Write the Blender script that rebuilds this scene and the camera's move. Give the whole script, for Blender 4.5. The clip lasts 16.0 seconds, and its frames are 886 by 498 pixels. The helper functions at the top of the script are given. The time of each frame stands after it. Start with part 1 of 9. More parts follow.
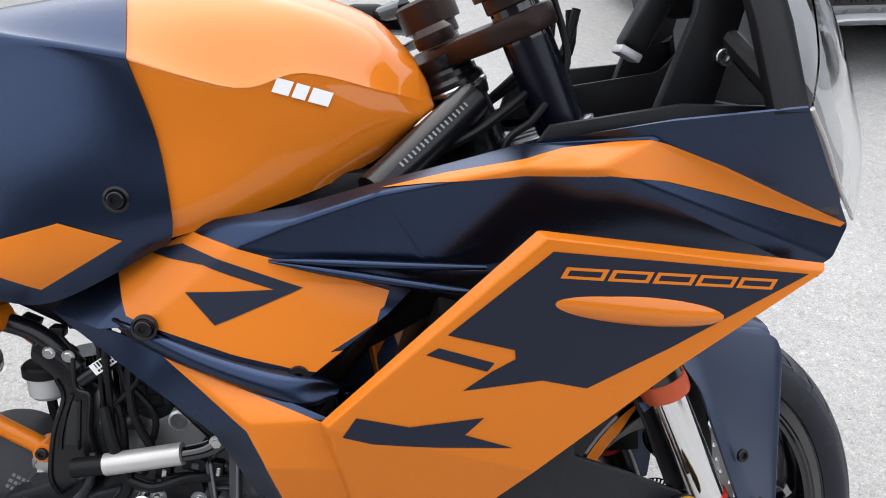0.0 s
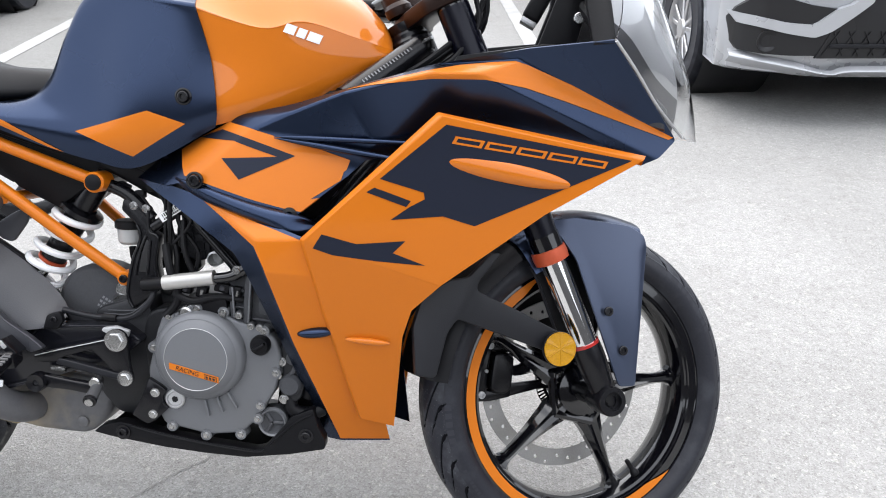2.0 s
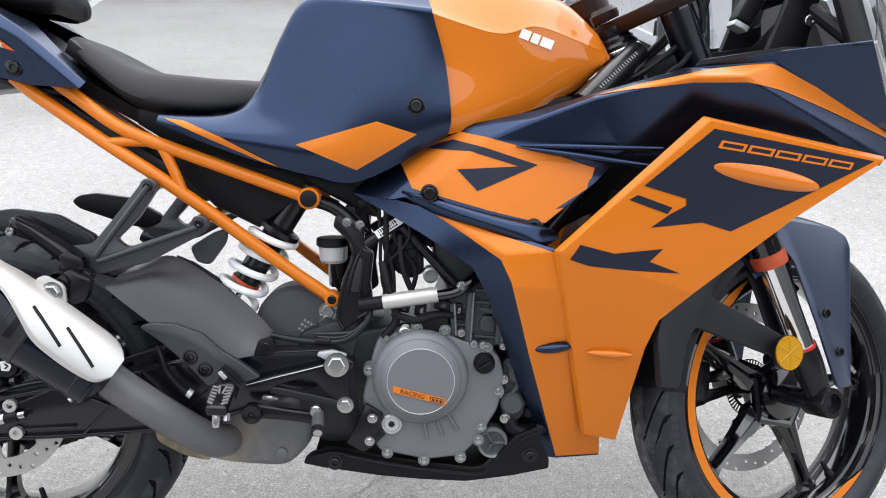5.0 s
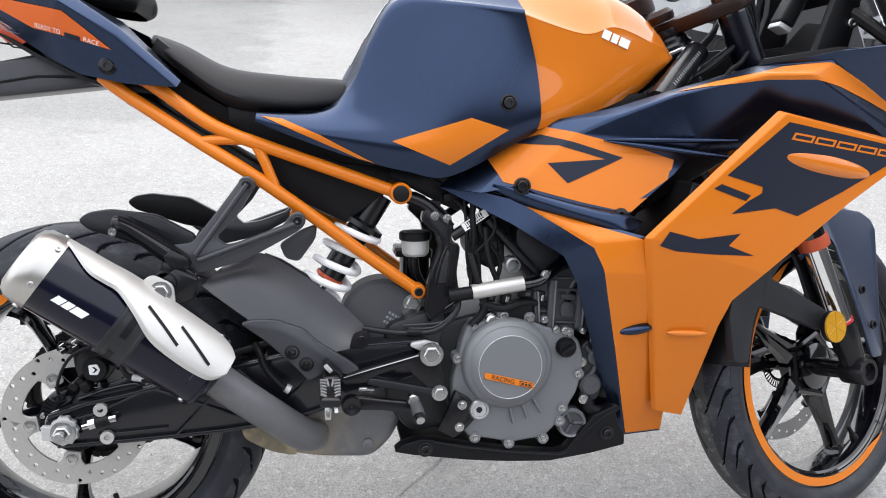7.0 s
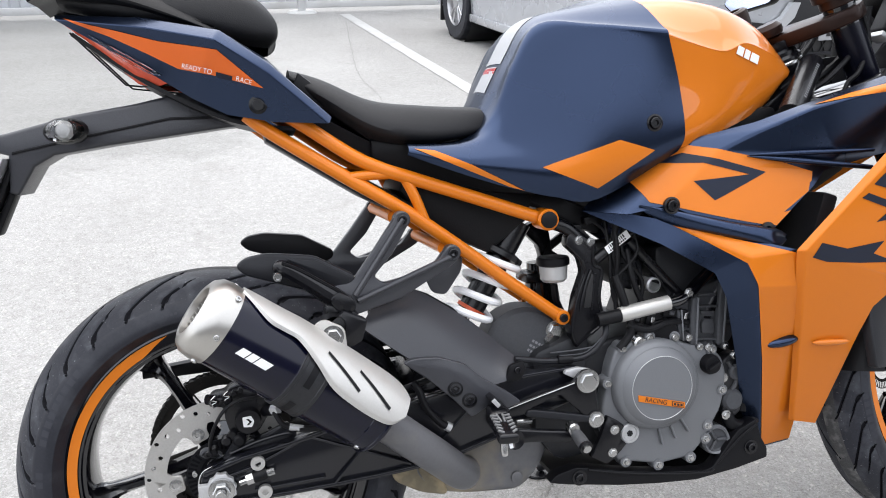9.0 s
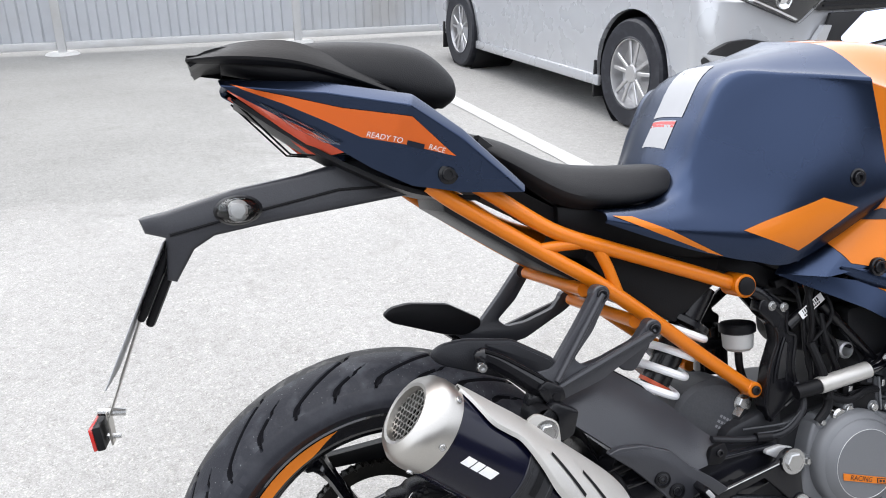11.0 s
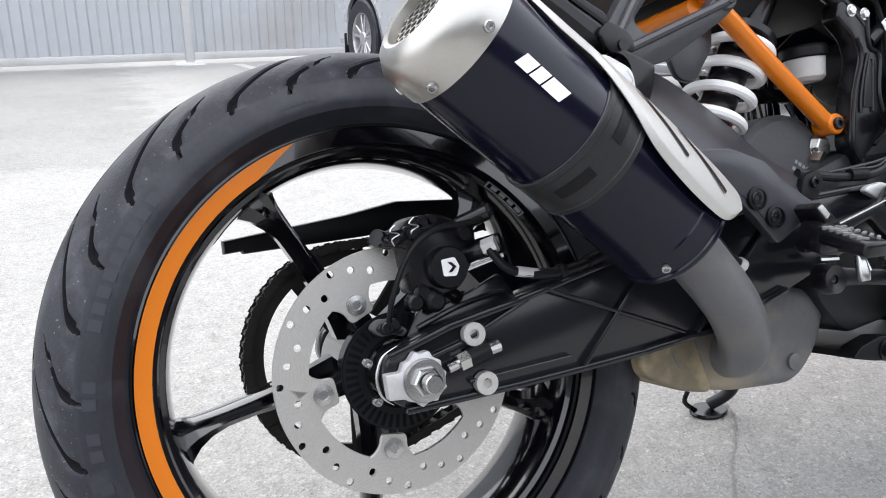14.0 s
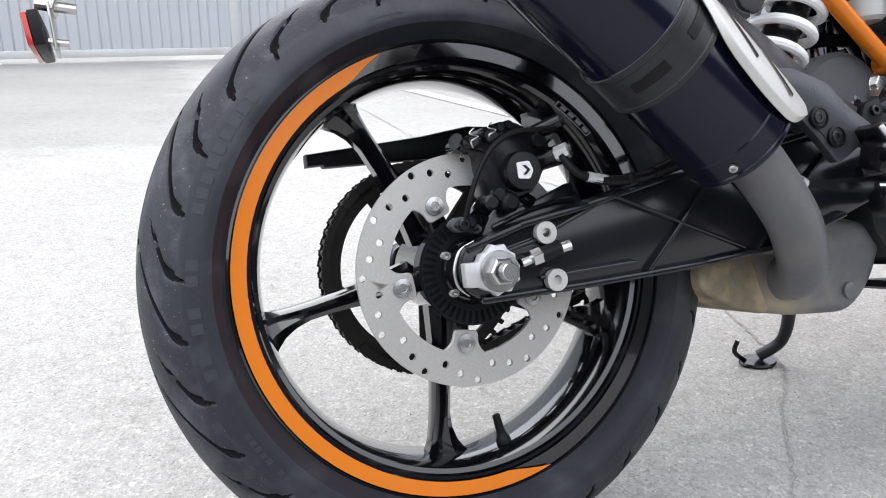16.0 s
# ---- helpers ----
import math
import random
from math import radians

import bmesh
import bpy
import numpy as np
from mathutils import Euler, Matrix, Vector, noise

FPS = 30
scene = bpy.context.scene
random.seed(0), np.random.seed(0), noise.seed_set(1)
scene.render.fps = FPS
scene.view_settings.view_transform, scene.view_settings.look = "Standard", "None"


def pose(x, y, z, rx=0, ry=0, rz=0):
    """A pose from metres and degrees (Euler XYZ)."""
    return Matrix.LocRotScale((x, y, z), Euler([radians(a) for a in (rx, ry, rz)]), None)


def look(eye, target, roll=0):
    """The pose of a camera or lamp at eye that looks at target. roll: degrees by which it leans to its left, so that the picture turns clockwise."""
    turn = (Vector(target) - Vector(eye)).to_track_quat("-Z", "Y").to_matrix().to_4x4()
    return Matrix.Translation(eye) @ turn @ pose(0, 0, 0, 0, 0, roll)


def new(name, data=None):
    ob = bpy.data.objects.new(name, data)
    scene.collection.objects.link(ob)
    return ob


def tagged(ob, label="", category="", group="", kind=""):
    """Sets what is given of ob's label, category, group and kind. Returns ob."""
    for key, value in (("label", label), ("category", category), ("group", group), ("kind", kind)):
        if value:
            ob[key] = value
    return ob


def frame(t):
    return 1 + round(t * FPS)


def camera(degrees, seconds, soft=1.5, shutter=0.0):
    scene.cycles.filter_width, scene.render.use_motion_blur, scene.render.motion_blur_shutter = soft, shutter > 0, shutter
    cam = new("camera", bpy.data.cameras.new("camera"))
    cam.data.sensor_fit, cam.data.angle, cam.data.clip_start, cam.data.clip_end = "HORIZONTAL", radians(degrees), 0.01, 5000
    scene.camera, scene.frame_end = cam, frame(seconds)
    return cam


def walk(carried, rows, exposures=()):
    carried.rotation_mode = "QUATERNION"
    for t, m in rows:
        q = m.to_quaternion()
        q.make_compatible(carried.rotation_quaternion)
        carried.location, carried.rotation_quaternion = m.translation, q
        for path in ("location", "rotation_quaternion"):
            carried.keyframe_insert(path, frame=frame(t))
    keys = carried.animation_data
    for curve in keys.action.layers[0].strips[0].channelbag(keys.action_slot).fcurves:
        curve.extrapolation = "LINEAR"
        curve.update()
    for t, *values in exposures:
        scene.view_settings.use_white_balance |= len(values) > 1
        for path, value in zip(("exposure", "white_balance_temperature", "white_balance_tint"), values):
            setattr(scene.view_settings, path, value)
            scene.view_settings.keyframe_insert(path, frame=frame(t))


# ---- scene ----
cam = camera(58.12, 16.0, soft=1.0)
PATH = [
    (0, (0.9817, -0.6442, 1.1763), (1.0633, 1.0746, 0.1570), 0.71),
    (0.5, (1.0126, -0.8054, 1.1684), (1.0031, 0.9354, 0.1837), 0.02),
    (1, (1.0525, -0.9483, 1.1682), (0.9953, 0.8186, 0.2328), 0.04),
    (1.5, (1.1359, -1.0573, 1.1566), (1.0504, 0.7312, 0.2656), 0.23),
    (2, (1.1657, -1.1337, 1.1378), (1.0690, 0.6701, 0.2794), 0.49),
    (2.5, (1.1296, -1.1738, 1.1245), (1.0348, 0.6404, 0.2882), 0.73),
    (3, (1.0205, -1.2366, 1.1300), (0.9602, 0.5846, 0.3056), 1.16),
    (3.5, (0.9171, -1.2507, 1.1227), (0.8940, 0.5714, 0.2986), 1.34),
    (4, (0.8261, -1.1826, 1.1114), (0.8301, 0.6362, 0.2796), 1.19),
    (4.5, (0.7547, -1.1140, 1.1129), (0.7840, 0.7044, 0.2807), 0.80),
    (4.7, (0.7305, -1.1011, 1.1132), (0.7765, 0.7183, 0.2840), 0.76),
    (6.8, (0.4075, -1.1427, 1.1224), (0.6999, 0.6544, 0.2948), 2.21),
    (7, (0.3957, -1.1256, 1.1173), (0.7026, 0.6697, 0.2912), 2.30),
    (7.5, (0.3508, -1.0738, 1.1101), (0.6875, 0.7179, 0.2877), 2.23),
    (8, (0.2973, -1.0168, 1.1108), (0.6418, 0.7749, 0.2916), 1.58),
    (8.5, (0.2149, -1.0108, 1.1115), (0.6025, 0.7758, 0.3004), 1.05),
    (9, (0.0862, -1.0341, 1.1189), (0.5278, 0.7508, 0.3321), 0.62),
    (9.5, (-0.0490, -1.0391, 1.1434), (0.4328, 0.7478, 0.3851), 0.25),
    (10, (-0.1186, -1.0106, 1.1601), (0.3764, 0.7834, 0.4276), -0.21),
    (10.2, (-0.1336, -0.9768, 1.1671), (0.3605, 0.8196, 0.4398), -0.37),
    (12.3, (-0.2151, -0.6912, 1.0236), (0.3269, 1.0759, 0.2597), -1.00),
    (12.5, (-0.2253, -0.6984, 0.9921), (0.3484, 1.0613, 0.2342), -0.66),
    (13, (-0.2334, -0.6906, 0.8563), (0.4151, 1.0547, 0.1261), -0.12),
    (13.5, (-0.2252, -0.6392, 0.7358), (0.4909, 1.1039, 0.0660), 0.01),
    (14, (-0.2259, -0.6248, 0.6422), (0.5277, 1.1294, 0.0466), -0.38),
    (14.5, (-0.2466, -0.6318, 0.6257), (0.5137, 1.1353, 0.0786), -0.61),
    (15, (-0.2601, -0.6561, 0.6081), (0.4846, 1.1225, 0.0771), -0.47),
    (15.5, (-0.2796, -0.6726, 0.5841), (0.4334, 1.1129, 0.0327), -0.15),
    (16, (-0.2885, -0.6758, 0.5633), (0.3879, 1.1138, -0.0197), 0.22),
]
walk(cam, [(t, look(eye, target, roll)) for t, eye, target, roll in PATH],
     exposures=[(0.0, 1.28), (0.8, 1.44), (1.5, 1.46), (8.0, 1.47), (12.5, 1.40), (14.5, 1.62), (16.0, 1.62)])
# ---- light ----
LEAN = 16.2                                    # the motorcycle leans on its side stand
SUN_UP, SUN_TURN = 68.0, -12.0
world = bpy.data.worlds.new("overcast_sky")
scene.world = world
world.use_nodes = True
wn, wl = world.node_tree.nodes, world.node_tree.links
sky = wn.new("ShaderNodeTexSky")
sky.sky_type = "NISHITA"
sky.sun_disc = False
sky.sun_elevation = radians(SUN_UP)
sky.sun_rotation = radians(SUN_TURN)
sky.dust_density = 3.0
cloud = wn.new("ShaderNodeMix")
cloud.data_type = "RGBA"
cloud.inputs["Factor"].default_value = 0.72
cloud.inputs["B"].default_value = (8.8, 9.0, 9.45, 1)
wl.new(sky.outputs["Color"], cloud.inputs["A"])
wl.new(cloud.outputs["Result"], wn["Background"].inputs["Color"])
wn["Background"].inputs["Strength"].default_value = 0.112
sun_data = bpy.data.lights.new("sun", "SUN")
sun_data.energy, sun_data.angle, sun_data.color = 1.1, radians(95), (1.0, 0.985, 0.965)
sun = new("sun", sun_data)
sun.rotation_euler = (radians(90 - SUN_UP), 0, radians(180 - SUN_TURN))


# ---- materials ----
def material(name, color, rough=0.5, metal=0.0, coat=0.0, grain=0.0, scale=60.0, bump=0.0, wear=0.0, wear_scale=6.0, dirt=None, spec=0.5, coat_rough=0.04, specks=0.0):
    """A principled surface with colour grain and relief at two scales."""
    m = bpy.data.materials.new(name)
    m.use_nodes = True
    n, l = m.node_tree.nodes, m.node_tree.links
    b = n["Principled BSDF"]
    b.inputs["Metallic"].default_value = metal
    b.inputs["Coat Weight"].default_value = coat
    b.inputs["Coat Roughness"].default_value = coat_rough
    b.inputs["Specular IOR Level"].default_value = spec
    geo = n.new("ShaderNodeTexCoord")
    fine = n.new("ShaderNodeTexNoise")
    fine.inputs["Scale"].default_value = scale
    fine.inputs["Detail"].default_value = 4
    big = n.new("ShaderNodeTexNoise")
    big.inputs["Scale"].default_value = wear_scale
    big.inputs["Detail"].default_value = 6
    for tex in (fine, big):
        l.new(geo.outputs["Object"], tex.inputs["Vector"])
    dark = [c * (1 - grain) for c in color]
    lite = [min(1, c * (1 + grain)) for c in color]
    ramp = n.new("ShaderNodeMix")
    ramp.data_type = "RGBA"
    ramp.inputs["A"].default_value = (*dark, 1)
    ramp.inputs["B"].default_value = (*lite, 1)
    l.new(fine.outputs["Fac"], ramp.inputs["Factor"])
    out = ramp.outputs["Result"]
    if dirt:
        mask = n.new("ShaderNodeMapRange")
        mask.inputs["From Min"].default_value, mask.inputs["From Max"].default_value = 0.5, 0.72
        mask.inputs["To Max"].default_value = wear
        l.new(big.outputs["Fac"], mask.inputs["Value"])
        over = n.new("ShaderNodeMix")
        over.data_type = "RGBA"
        over.inputs["B"].default_value = (*dirt, 1)
        l.new(mask.outputs["Result"], over.inputs["Factor"])
        l.new(out, over.inputs["A"])
        out = over.outputs["Result"]
    if specks:
        dots = n.new("ShaderNodeTexNoise")
        dots.inputs["Scale"].default_value = specks
        dots.inputs["Detail"].default_value = 1
        l.new(geo.outputs["Object"], dots.inputs["Vector"])
        pick = n.new("ShaderNodeMapRange")
        pick.inputs["From Min"].default_value, pick.inputs["From Max"].default_value = 0.70, 0.78
        pick.inputs["To Max"].default_value = 0.35
        l.new(dots.outputs["Fac"], pick.inputs["Value"])
        dust = n.new("ShaderNodeMix")
        dust.data_type = "RGBA"
        dust.inputs["B"].default_value = (0.30, 0.30, 0.31, 1)
        l.new(pick.outputs["Result"], dust.inputs["Factor"])
        l.new(out, dust.inputs["A"])
        out = dust.outputs["Result"]
    l.new(out, b.inputs["Base Color"])
    spread = n.new("ShaderNodeMapRange")
    spread.inputs["To Min"].default_value, spread.inputs["To Max"].default_value = max(0.02, rough - 0.06), min(1, rough + 0.06)
    l.new(big.outputs["Fac"], spread.inputs["Value"])
    l.new(spread.outputs["Result"], b.inputs["Roughness"])
    if bump:
        bm_node = n.new("ShaderNodeBump")
        bm_node.inputs["Strength"].default_value = bump
        bm_node.inputs["Distance"].default_value = 0.001
        l.new(fine.outputs["Fac"], bm_node.inputs["Height"])
        l.new(bm_node.outputs["Normal"], b.inputs["Normal"])
    return m


ORANGE = material("gloss_orange_paint", (0.562, 0.152, 0.011), 0.3, coat=0.75, grain=0.04, scale=900, spec=0.06, coat_rough=0.03)
ORANGE_PANEL = material("orange_fairing_paint", (0.562, 0.152, 0.011), 0.34, coat=0.32, grain=0.04, scale=900, spec=0.06, coat_rough=0.08)
ORANGE_FRAME = material("orange_powder_coat", (0.6, 0.155, 0.002), 0.42, coat=0.35, grain=0.06, scale=500, bump=0.06, spec=0.3, coat_rough=0.15)
VINYL_ORANGE = material("satin_orange_vinyl", (0.572, 0.158, 0.014), 0.36, coat=0.2, grain=0.03, scale=700, spec=0.12, coat_rough=0.12)
VINYL_RED = material("burnt_orange_vinyl", (0.66, 0.12, 0.012), 0.36, coat=0.1, grain=0.03, scale=700, spec=0.3)
BLUE = material("satin_dark_blue_paint", (0.025, 0.038, 0.074), 0.27, metal=0.92, coat=0.15, grain=0.10, scale=1500, spec=0.3, coat_rough=0.22)
BLUE_LITE = material("satin_slate_blue_paint", (0.054, 0.068, 0.108), 0.36, metal=0.6, coat=0.2, grain=0.06, scale=1500, spec=0.3, coat_rough=0.25)
VINYL_NAVY = material("matt_navy_vinyl", (0.0115, 0.015, 0.028), 0.42, grain=0.06, scale=900, spec=0.2)
BLACK_PLASTIC = material("black_moulded_plastic", (0.004, 0.004, 0.0052), 0.46, grain=0.25, scale=420, bump=0.25, dirt=(0.01, 0.0098, 0.0098), wear=0.25, spec=0.2)
GREY_PLASTIC = material("charcoal_textured_plastic", (0.029, 0.030, 0.036), 0.38, grain=0.18, scale=500, bump=0.3, dirt=(0.06, 0.06, 0.063), wear=0.2, spec=0.5)
BLACK_METAL = material("black_painted_metal", (0.0048, 0.0048, 0.0064), 0.26, grain=0.2, scale=300, bump=0.08, dirt=(0.013, 0.013, 0.014), wear=0.2, spec=0.35)
SWING_BLACK = material("satin_black_cast_metal", (0.0075, 0.0078, 0.011), 0.19, grain=0.15, scale=500, bump=0.05, dirt=(0.024, 0.024, 0.027), wear=0.3, spec=0.45)
AXLE_GREY = material("dull_zinc_casting", (0.5, 0.502, 0.51), 0.42, metal=0.5, grain=0.12, scale=400, bump=0.15, dirt=(0.38, 0.37, 0.35), wear=0.5, wear_scale=30)
GLOSS_BLACK = material("gloss_black_paint", (0.0022, 0.0022, 0.0036), 0.12, coat=0.7, grain=0.2, scale=300, spec=0.4, coat_rough=0.03)
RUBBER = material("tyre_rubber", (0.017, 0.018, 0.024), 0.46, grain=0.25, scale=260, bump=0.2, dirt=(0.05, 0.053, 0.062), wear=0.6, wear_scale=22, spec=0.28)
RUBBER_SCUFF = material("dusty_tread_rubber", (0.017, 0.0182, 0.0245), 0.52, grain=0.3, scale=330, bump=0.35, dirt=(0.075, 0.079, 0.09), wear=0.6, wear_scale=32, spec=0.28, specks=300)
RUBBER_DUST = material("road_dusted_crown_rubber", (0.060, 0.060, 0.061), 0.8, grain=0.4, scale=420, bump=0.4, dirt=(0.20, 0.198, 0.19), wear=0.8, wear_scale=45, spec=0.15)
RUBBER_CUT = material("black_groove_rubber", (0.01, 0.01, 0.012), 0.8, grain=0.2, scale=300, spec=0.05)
SEAT_SKIN = material("black_seat_vinyl", (0.0085, 0.0086, 0.01), 0.58, grain=0.25, scale=800, bump=0.5, spec=0.25)
ENGINE_GREY = material("grey_cast_engine_paint", (0.145, 0.15, 0.16), 0.46, metal=0.2, grain=0.10, scale=700, bump=0.12, dirt=(0.13, 0.127, 0.122), wear=0.3, spec=0.4)
ENGINE_DARK = material("dark_cast_metal", (0.017, 0.0175, 0.02), 0.40, metal=0.1, grain=0.25, scale=240, bump=0.25, dirt=(0.052, 0.049, 0.045), wear=0.35, spec=0.3)
STAY_GREY = material("dark_grey_moulded_plastic", (0.0095, 0.010, 0.0128), 0.45, grain=0.15, scale=500, bump=0.25, spec=0.3)
LAMP_GREY = material("pale_lamp_reflector", (0.36, 0.365, 0.375), 0.35, metal=0.5, grain=0.05, scale=200)
STEEL = material("bright_steel", (0.46, 0.46, 0.455), 0.26, metal=1.0, grain=0.08, scale=400)
BRUSHED = material("brushed_stainless", (0.47, 0.455, 0.43), 0.36, metal=1.0, grain=0.06, scale=500, dirt=(0.42, 0.37, 0.30), wear=0.3, wear_scale=9)
DISC_STEEL = material("ground_disc_steel", (0.47, 0.458, 0.44), 0.40, metal=0.6, grain=0.12, scale=350, dirt=(0.44, 0.42, 0.385), wear=0.5, wear_scale=30)
dn, dl = DISC_STEEL.node_tree.nodes, DISC_STEEL.node_tree.links
turned, fade = dn.new("ShaderNodeTexWave"), dn.new("ShaderNodeMix")
turned.wave_type, turned.rings_direction = "RINGS", "Y"
turned.inputs["Scale"].default_value, turned.inputs["Distortion"].default_value, turned.inputs["Detail"].default_value = 260.0, 3.0, 3.0
fade.data_type, fade.blend_type = "RGBA", "MULTIPLY"
fade.inputs["Factor"].default_value = 0.16
dl.new(next(x for x in dn if x.bl_idname == "ShaderNodeTexCoord").outputs["Object"], turned.inputs["Vector"])
dl.new(dn["Principled BSDF"].inputs["Base Color"].links[0].from_socket, fade.inputs["A"])
dl.new(turned.outputs["Color"], fade.inputs["B"])
dl.new(fade.outputs["Result"], dn["Principled BSDF"].inputs["Base Color"])
CHROME = material("chrome_tube", (0.78, 0.78, 0.78), 0.08, metal=1.0)
SILVER = material("satin_silver_cover", (0.5, 0.49, 0.47), 0.42, metal=0.55, grain=0.06, scale=500, dirt=(0.4, 0.38, 0.345), wear=0.5, wear_scale=12)
EXHAUST_BLACK = material("black_exhaust_enamel", (0.0028, 0.0032, 0.0110), 0.17, grain=0.2, scale=200, dirt=(0.007, 0.007, 0.011), wear=0.3, spec=0.32)
PIPE_GREY = material("heat_stained_grey_pipe", (0.115, 0.115, 0.122), 0.38, metal=0.15, grain=0.12, scale=200, bump=0.1, dirt=(0.2, 0.185, 0.165), wear=0.5, wear_scale=12, spec=0.25)
MUFFLER_BOX = material("road_dusted_steel_box", (0.125, 0.125, 0.13), 0.46, metal=0.2, grain=0.16, scale=120, bump=0.15, dirt=(0.38, 0.31, 0.2), wear=0.6, wear_scale=9, spec=0.3)
# road dust lies thickest on the rear half of the box
bn, bl = MUFFLER_BOX.node_tree.nodes, MUFFLER_BOX.node_tree.links
at_box, along, heap = bn.new("ShaderNodeSeparateXYZ"), bn.new("ShaderNodeMapRange"), bn.new("ShaderNodeMath")
along.inputs["From Min"].default_value, along.inputs["From Max"].default_value = 0.36, 0.50
along.inputs["To Min"].default_value, along.inputs["To Max"].default_value = 0.20, -0.08
heap.operation = "ADD"
bl.new(next(x for x in bn if x.bl_idname == "ShaderNodeTexCoord").outputs["Object"], at_box.inputs["Vector"])
bl.new(at_box.outputs["X"], along.inputs["Value"])
dust = bn["Map Range"]
bl.new(dust.inputs["Value"].links[0].from_socket, heap.inputs[0])
bl.new(along.outputs["Result"], heap.inputs[1])
bl.new(heap.outputs["Value"], dust.inputs["Value"])
DUSTY_STEEL = material("tan_dusted_steel", (0.17, 0.145, 0.10), 0.6, metal=0.1, grain=0.2, scale=120, bump=0.2, dirt=(0.52, 0.42, 0.26), wear=0.9, wear_scale=14, spec=0.25)
SPRING_WHITE = material("white_spring_enamel", (0.8, 0.8, 0.81), 0.35, coat=0.2, grain=0.03, scale=200)
FORK_BLUE = material("dark_anodised_fork", (0.003, 0.0034, 0.009), 0.25, metal=0.3, spec=0.35)
RING_ORANGE = material("orange_anodised_ring", (0.52, 0.085, 0.03), 0.42, metal=0.25)
BRONZE = material("dark_bronze_casting", (0.019, 0.0085, 0.0062), 0.38, metal=0.3, grain=0.2, scale=300, bump=0.1, spec=0.3)
RED_PLASTIC = material("red_lens", (0.42, 0.022, 0.018), 0.2, coat=0.3)
TAIL_RED = material("red_orange_tail_lens", (0.72, 0.115, 0.060), 0.22, coat=0.4)
AMBER = material("amber_reflector", (0.44, 0.215, 0.004), 0.25, coat=0.4, grain=0.25, scale=340, bump=0.15)
WHITE_PRINT = material("white_print", (0.80, 0.80, 0.80), 0.42)
GREY_PRINT = material("grey_print", (0.20, 0.20, 0.21), 0.5)
MOULDED_GREY = material("raised_sidewall_rubber", (0.029, 0.0305, 0.038), 0.55, grain=0.1, scale=300, spec=0.25)
CHAIN_STEEL = material("greasy_chain_steel", (0.014, 0.013, 0.0115), 0.48, metal=0.3, grain=0.4, scale=300, dirt=(0.036, 0.030, 0.024), wear=0.5, wear_scale=40, spec=0.3)
FLUID_WHITE = material("milky_reservoir_plastic", (0.4, 0.4, 0.395), 0.30)
LABEL_WHITE = material("white_paper_label", (0.33, 0.335, 0.35), 0.5, grain=0.03)
CAR_PAINT = material("silver_car_paint", (0.44, 0.45, 0.47), 0.28, metal=0.3, coat=0.6, grain=0.03, scale=1500)
CAR_BLACK = material("black_car_trim", (0.0075, 0.0075, 0.009), 0.45, grain=0.2, scale=200, bump=0.1)
ALLOY = material("silver_alloy", (0.56, 0.56, 0.57), 0.3, metal=0.9)
FENCE_SHEET = material("pale_grey_corrugated_sheet", (0.5, 0.515, 0.54), 0.42, metal=0.25, grain=0.05, scale=8, dirt=(0.40, 0.39, 0.375), wear=0.5, wear_scale=0.9)
FENCE_WHITE = material("white_painted_steel", (0.52, 0.52, 0.52), 0.5, grain=0.05, scale=20, dirt=(0.36, 0.345, 0.32), wear=0.45, wear_scale=3)
LINE_WHITE = material("worn_white_road_paint", (0.41, 0.41, 0.405), 0.75, grain=0.10, scale=60, bump=0.3, dirt=(0.34, 0.338, 0.332), wear=0.9, wear_scale=7)
CONCRETE = material("pale_concrete", (0.50, 0.50, 0.49), 0.8, grain=0.1, scale=40, bump=0.3)


def glass(name, color, rough=0.02):
    m = bpy.data.materials.new(name)
    m.use_nodes = True
    b = m.node_tree.nodes["Principled BSDF"]
    b.inputs["Base Color"].default_value = (*color, 1)
    b.inputs["Transmission Weight"].default_value = 1.0
    b.inputs["Roughness"].default_value = rough
    b.inputs["IOR"].default_value = 1.45
    return m


CLEAR = glass("clear_lens", (0.96, 0.97, 0.98))
CAR_GLASS = glass("tinted_car_glass", (0.10, 0.11, 0.12))


